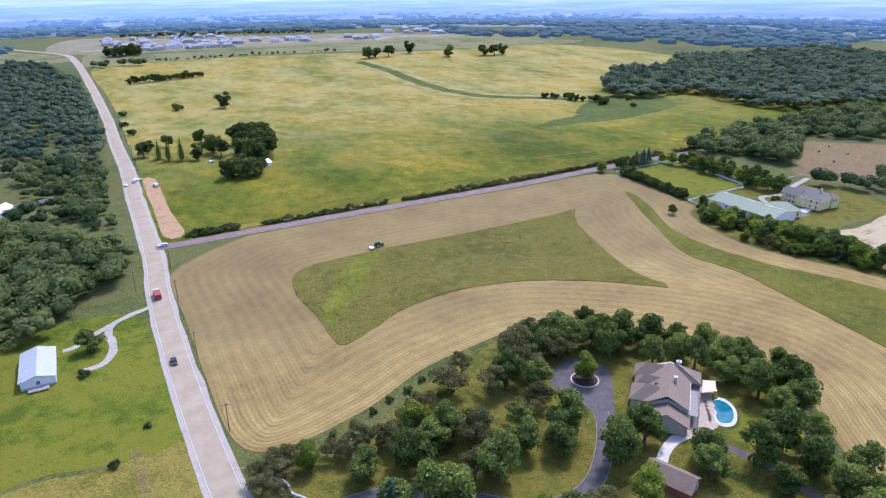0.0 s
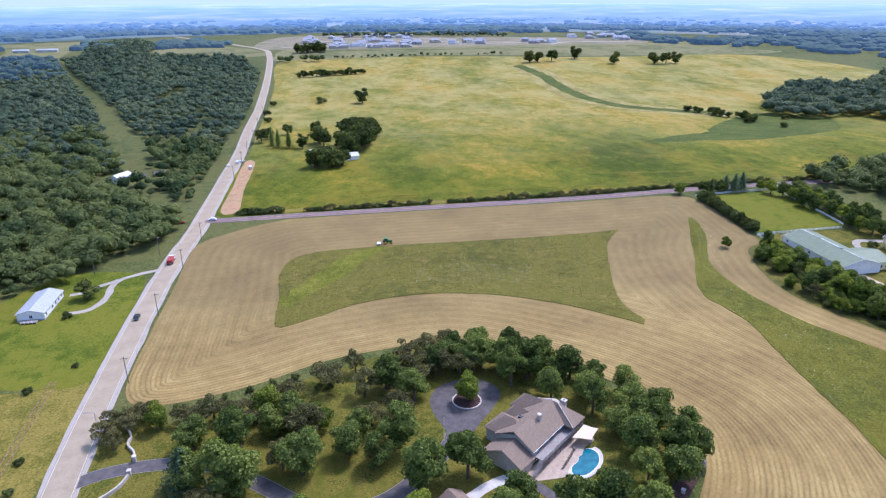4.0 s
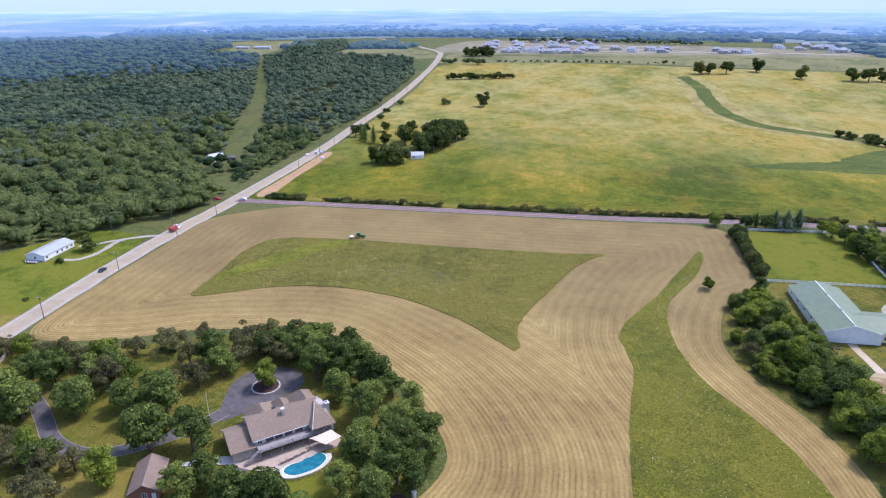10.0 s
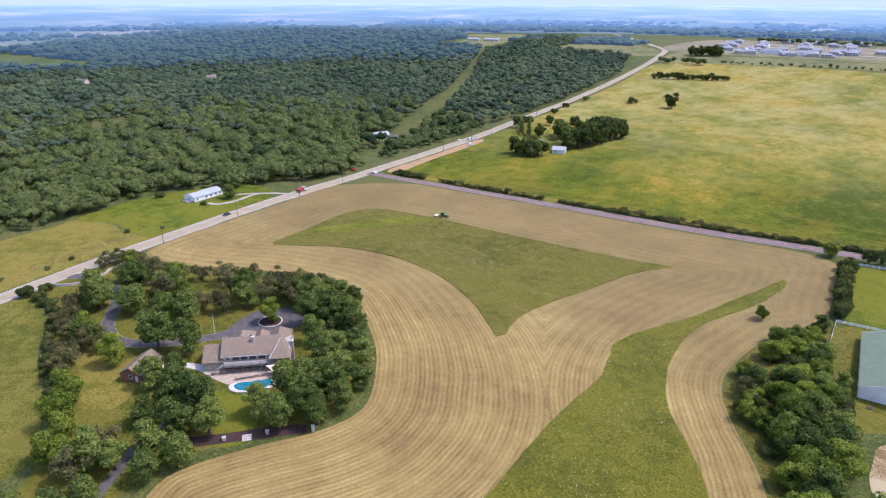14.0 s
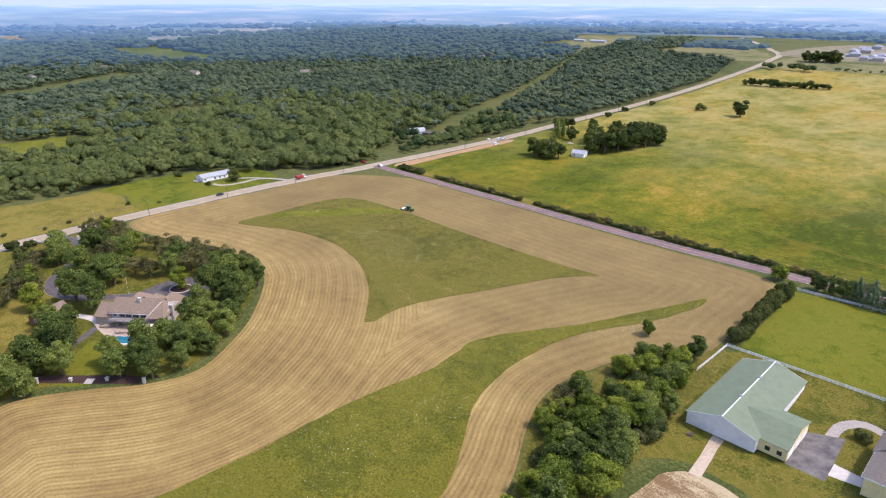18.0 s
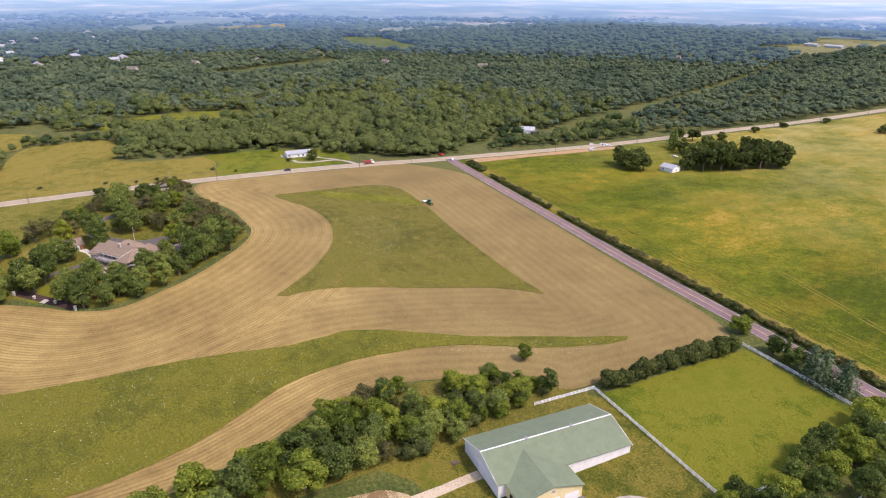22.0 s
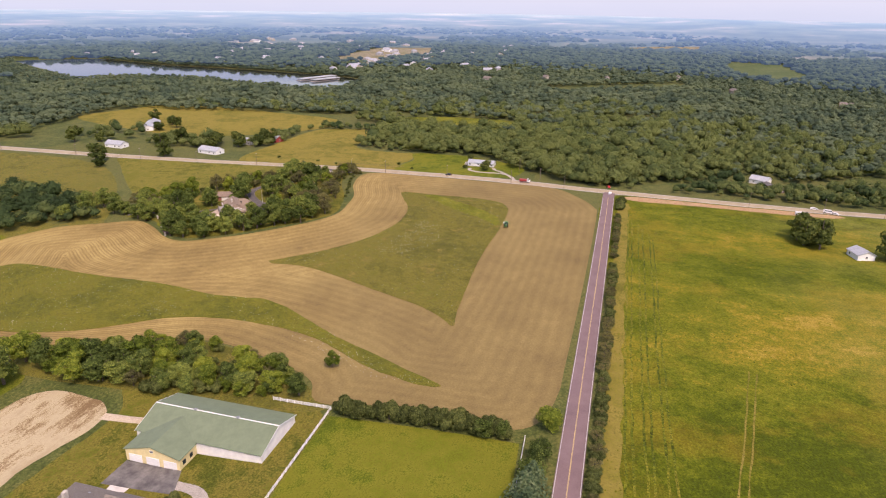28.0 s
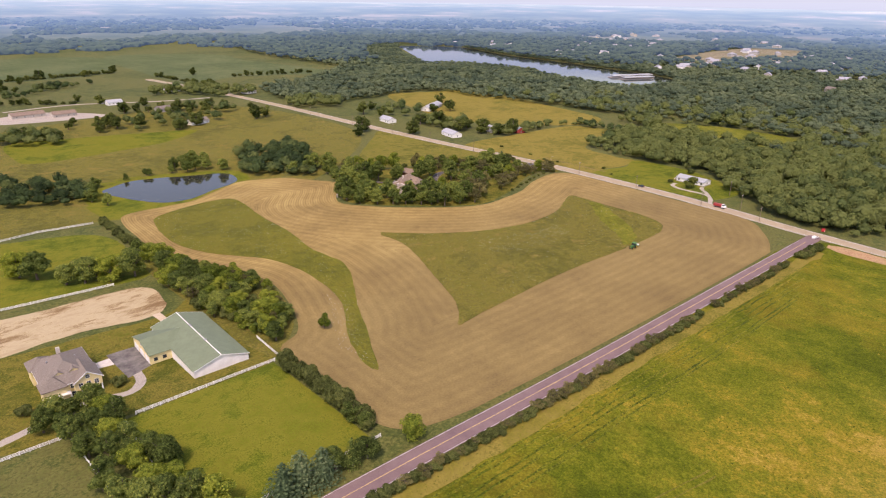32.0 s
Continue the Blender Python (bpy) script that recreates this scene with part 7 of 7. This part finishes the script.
def truck(x, y, turn, label):
    ob = thing("dump_truck", label, "truck", (x, y, .12), turn)
    part("chassis", boxes((-3.6, -.5, .7, 3.6, .5, 1.0)), STEEL, ob)
    part("cab", bevelled(hull(bmesh.new(), [[(a, s, b) for a, b in ((1.6, .8), (3.7, .8), (3.7, 1.7), (2.9, 1.85), (2.6, 2.8), (1.6, 2.8))] for s in (-1.2, 1.2)]), .06), WHITE, ob)
    part("windscreen", hull(bmesh.new(), [[(a, s, b) for a, b in ((2.93, 1.9), (2.66, 2.7), (1.9, 2.7), (1.9, 1.9))] for s in (-1.22, 1.22)]), GLASS, ob)
    part("dump_bed", bevelled(hull(bmesh.new(), [[(a, s, b) for a, b in ((-3.8, 1.05), (1.4, 1.05), (1.5, 2.5), (-3.9, 2.5))] for s in (-1.25, 1.25)]), .05), RED, ob, "red dump bed")
    for a in (-2.7, -1.5, 2.7):
        for s in (-1.05, 1.05):
            wheel(ob, a, s, .5, .36, STEEL)


truck(15.2, 271, 90, "red and white dump truck on the pale road")
car(25.5, 331.8, 175, CAR_WHITE, "white estate car waiting at the junction")
car(36, 452, 100, CAR_WHITE, "white van parked on the dirt strip", "van", 0.1)
car(24.5, 474, 80, CAR_WHITE, "white van parked beside the road", "van", 0.1)
car(27.5, 478, 60, CAR_WHITE, "white car parked beside the road", z=0.05)
car(18.6, 466, 90, CAR_WHITE, "white car driving along the pale road")
car(9, 330, 20, CAR_RED, "red car parked in the drive opening", z=0.08)
car(13.2, 213, 270, CAR_DARK, "dark car driving along the pale road")
car(80, 504, 30, CAR_WHITE, "white car under the copse trees", z=0.05)
car(-10, -2, 70, CAR_WHITE, "white car beside the farmhouse", z=0.05)
car(-13, -8, 70, CAR_WHITE, "white van beside the farmhouse", "van", 0.05)

# tractor with its mower
tr = thing("tractor", "green tractor with yellow wheels and a cab in the hay field", "tractor", (118, 276, 0.3), 4)
part("hood", bevelled(boxes((.2, -.5, .9, 2.6, .5, 1.75)), .1, 2), GREEN_PAINT, tr)
part("chassis", boxes((-1.4, -.4, .6, 2.4, .4, .95)), GREEN_PAINT, tr)
part("cab", bevelled(boxes((-1.5, -.85, 1.2, .2, .85, 2.75)), .08), GLASS, tr, "glazed cab")
part("cab_roof", bevelled(boxes((-1.7, -1.0, 2.75, .4, 1.0, 2.95)), .06), GREEN_PAINT, tr)
for s in (-1.05, 1.05):
    wheel(tr, -1.0, s, .95, .55, YELLOW_PAINT)
    wheel(tr, 2.0, s * .9, .6, .4, YELLOW_PAINT)
    part("mudguard", bevelled(boxes((-1.8, s - .3, 1.75, -.2, s + .3, 1.9)), .05), GREEN_PAINT, tr)
part("exhaust", pipe(bmesh.new(), (1.2, .3, 1.7), (1.2, .3, 2.8), .06, .05), STEEL, tr)
mw = thing("hay_mower", "green hay mower trailed behind the tractor", "mower", (114, 275.7, 0.3), 4)
part("deck", bevelled(boxes((-1.3, -2.2, .35, .5, .6, .85)), .08), GREEN_PAINT, mw)
part("drawbar", pipe(bmesh.new(), (.4, -.3, .6), (2.2, 0, .7), .07, .07), STEEL, mw)
part("shield", hull(bmesh.new(), [[(a, s, b) for a, b in ((-1.3, .8), (.5, .85), (-.3, 1.25))] for s in (-2.2, .6)]), WHITE, mw)
for s in (-1.9, .3):
    wheel(mw, -.9, s, .38, .25, YELLOW_PAINT)


# ---- poles ----
def utility_pole(x, y, h=10.0, turn=0):
    ob = thing("utility_pole", "brown wooden utility pole with a crossarm", "pole", (x, y, 0), turn, "utility poles")
    part("pole", pipe(bmesh.new(), (0, 0, -.2), (0, 0, h), .17, .11), POLE_WOOD, ob)
    part("crossarm", boxes((-1.2, -.06, h - .8, 1.2, .06, h - .62)), POLE_WOOD, ob)
    for a in (-1.0, -.4, .4, 1.0):
        part("insulator", pipe(bmesh.new(), (a, 0, h - .62), (a, 0, h - .42), .06, .05, 6), WHITE, ob)
    return ob


for x, y in [(21.5, 166), (21, 214), (22, 262), (24.5, 300), (-16, 262), (8, 281), (28, 420), (28, 470), (28, 510), (28, 560), (27, 620), (26, 690), (25, 760), (24, 840), (27, 60), (33, 10), (37, -40), (41, -100), (48, -170), (-30, 20)]:
    utility_pole(x, y)
lamp = thing("street_lamp", "grey street lamp on a tall pole by the road", "street lamp", (20.5, 138, 0))
part("pole", pipe(bmesh.new(), (0, 0, 0), (0, 0, 8.5), .12, .08), STEEL, lamp)
part("arm", pipe(bmesh.new(), (0, 0, 8.4), (-2.2, 0, 8.9), .06, .05, 6), STEEL, lamp)
part("lantern", bevelled(boxes((-2.8, -.15, 8.75, -2.1, .15, 8.95)), .04), STEEL, lamp)
flag = thing("flagpole", "white flagpole on the lawn", "flagpole", (117.5, 117.5, 0))
part("pole", pipe(bmesh.new(), (0, 0, 0), (0, 0, 8), .07, .04), WHITE, flag)
part("finial", pipe(bmesh.new(), (0, 0, 8), (0, 0, 8.15), .08, .05), STEEL, flag)


# ---- hay bales in the brown pasture ----
bale = None
for x, y, a in ((470, 262, 10), (488, 285, 70), (500, 270, 40), (512, 292, 120), (455, 288, 20)):
    ob = thing("hay_bale", "round straw bale lying in the dry pasture", "hay bale", (x, y, 0), a, "hay bales")
    part("roll", bevelled(pipe(bmesh.new(), (-.7, 0, .85), (.7, 0, .85), .85, .85, 14), .06), DIRT, ob)
    for s in (-.35, .35):
        part("twine", pipe(bmesh.new(), (s - .03, 0, .85), (s + .03, 0, .85), .87, .87, 14), CANVAS, ob)

# ---- clutter by the barn ----
pile = thing("brush_pile", "small heap of sawn logs and brush beside the barn path", "brush pile", (324, 199.5, 0), 30)
rb = random.Random(8)
for i in range(16):
    a, r, z = rb.uniform(0, 6.28), rb.uniform(0, 0.9), 0.12 + 0.12 * (i // 6)
    d, l = rb.uniform(0, 3.14), rb.uniform(0.5, 1.1)
    part("log", pipe(bmesh.new(), (r * math.cos(a) - l * math.cos(d), r * math.sin(a) - l * math.sin(d), z), (r * math.cos(a) + l * math.cos(d), r * math.sin(a) + l * math.sin(d), z + rb.uniform(0, .3)), .12, .1, 7), BARK if i % 3 else POLE_WOOD, pile)

# ---- settle everything on the land ----
for ob in list(scene.objects):
    if ob.parent or ob in (cam, sun) or ob.name.startswith("backdrop_sky"):
        continue
    if ob.type == "EMPTY":
        p = ob.matrix_basis.translation.copy()
        spot = p
        if p.xy.length < 0.01:
            cs_ = [c.matrix_basis @ Vector(q) for c in ob.children if c.type == "MESH" for q in c.bound_box]
            spot = sum(cs_, Vector()) / len(cs_)
        x2, y2, z2 = (float(q) for q in lay(spot.x, spot.y))
        ob.matrix_basis = Matrix.Translation((x2 - spot.x, y2 - spot.y, z2)) @ ob.matrix_basis
        continue
    for me in [ob.data] + [c.data for c in ob.children]:
        co = np.empty(len(me.vertices) * 3, np.float32)
        me.vertices.foreach_get("co", co)
        co = co.reshape(-1, 3)
        x2, y2, z2 = lay(co[:, 0], co[:, 1])
        if ob.name.startswith("water"):
            z2 = np.full(len(x2), z2.min() if co[:, 1].min() > -60 else 0.0)
        me.vertices.foreach_set("co", np.stack([x2, y2, co[:, 2] + z2], 1).astype(np.float32).ravel())
        me.update()
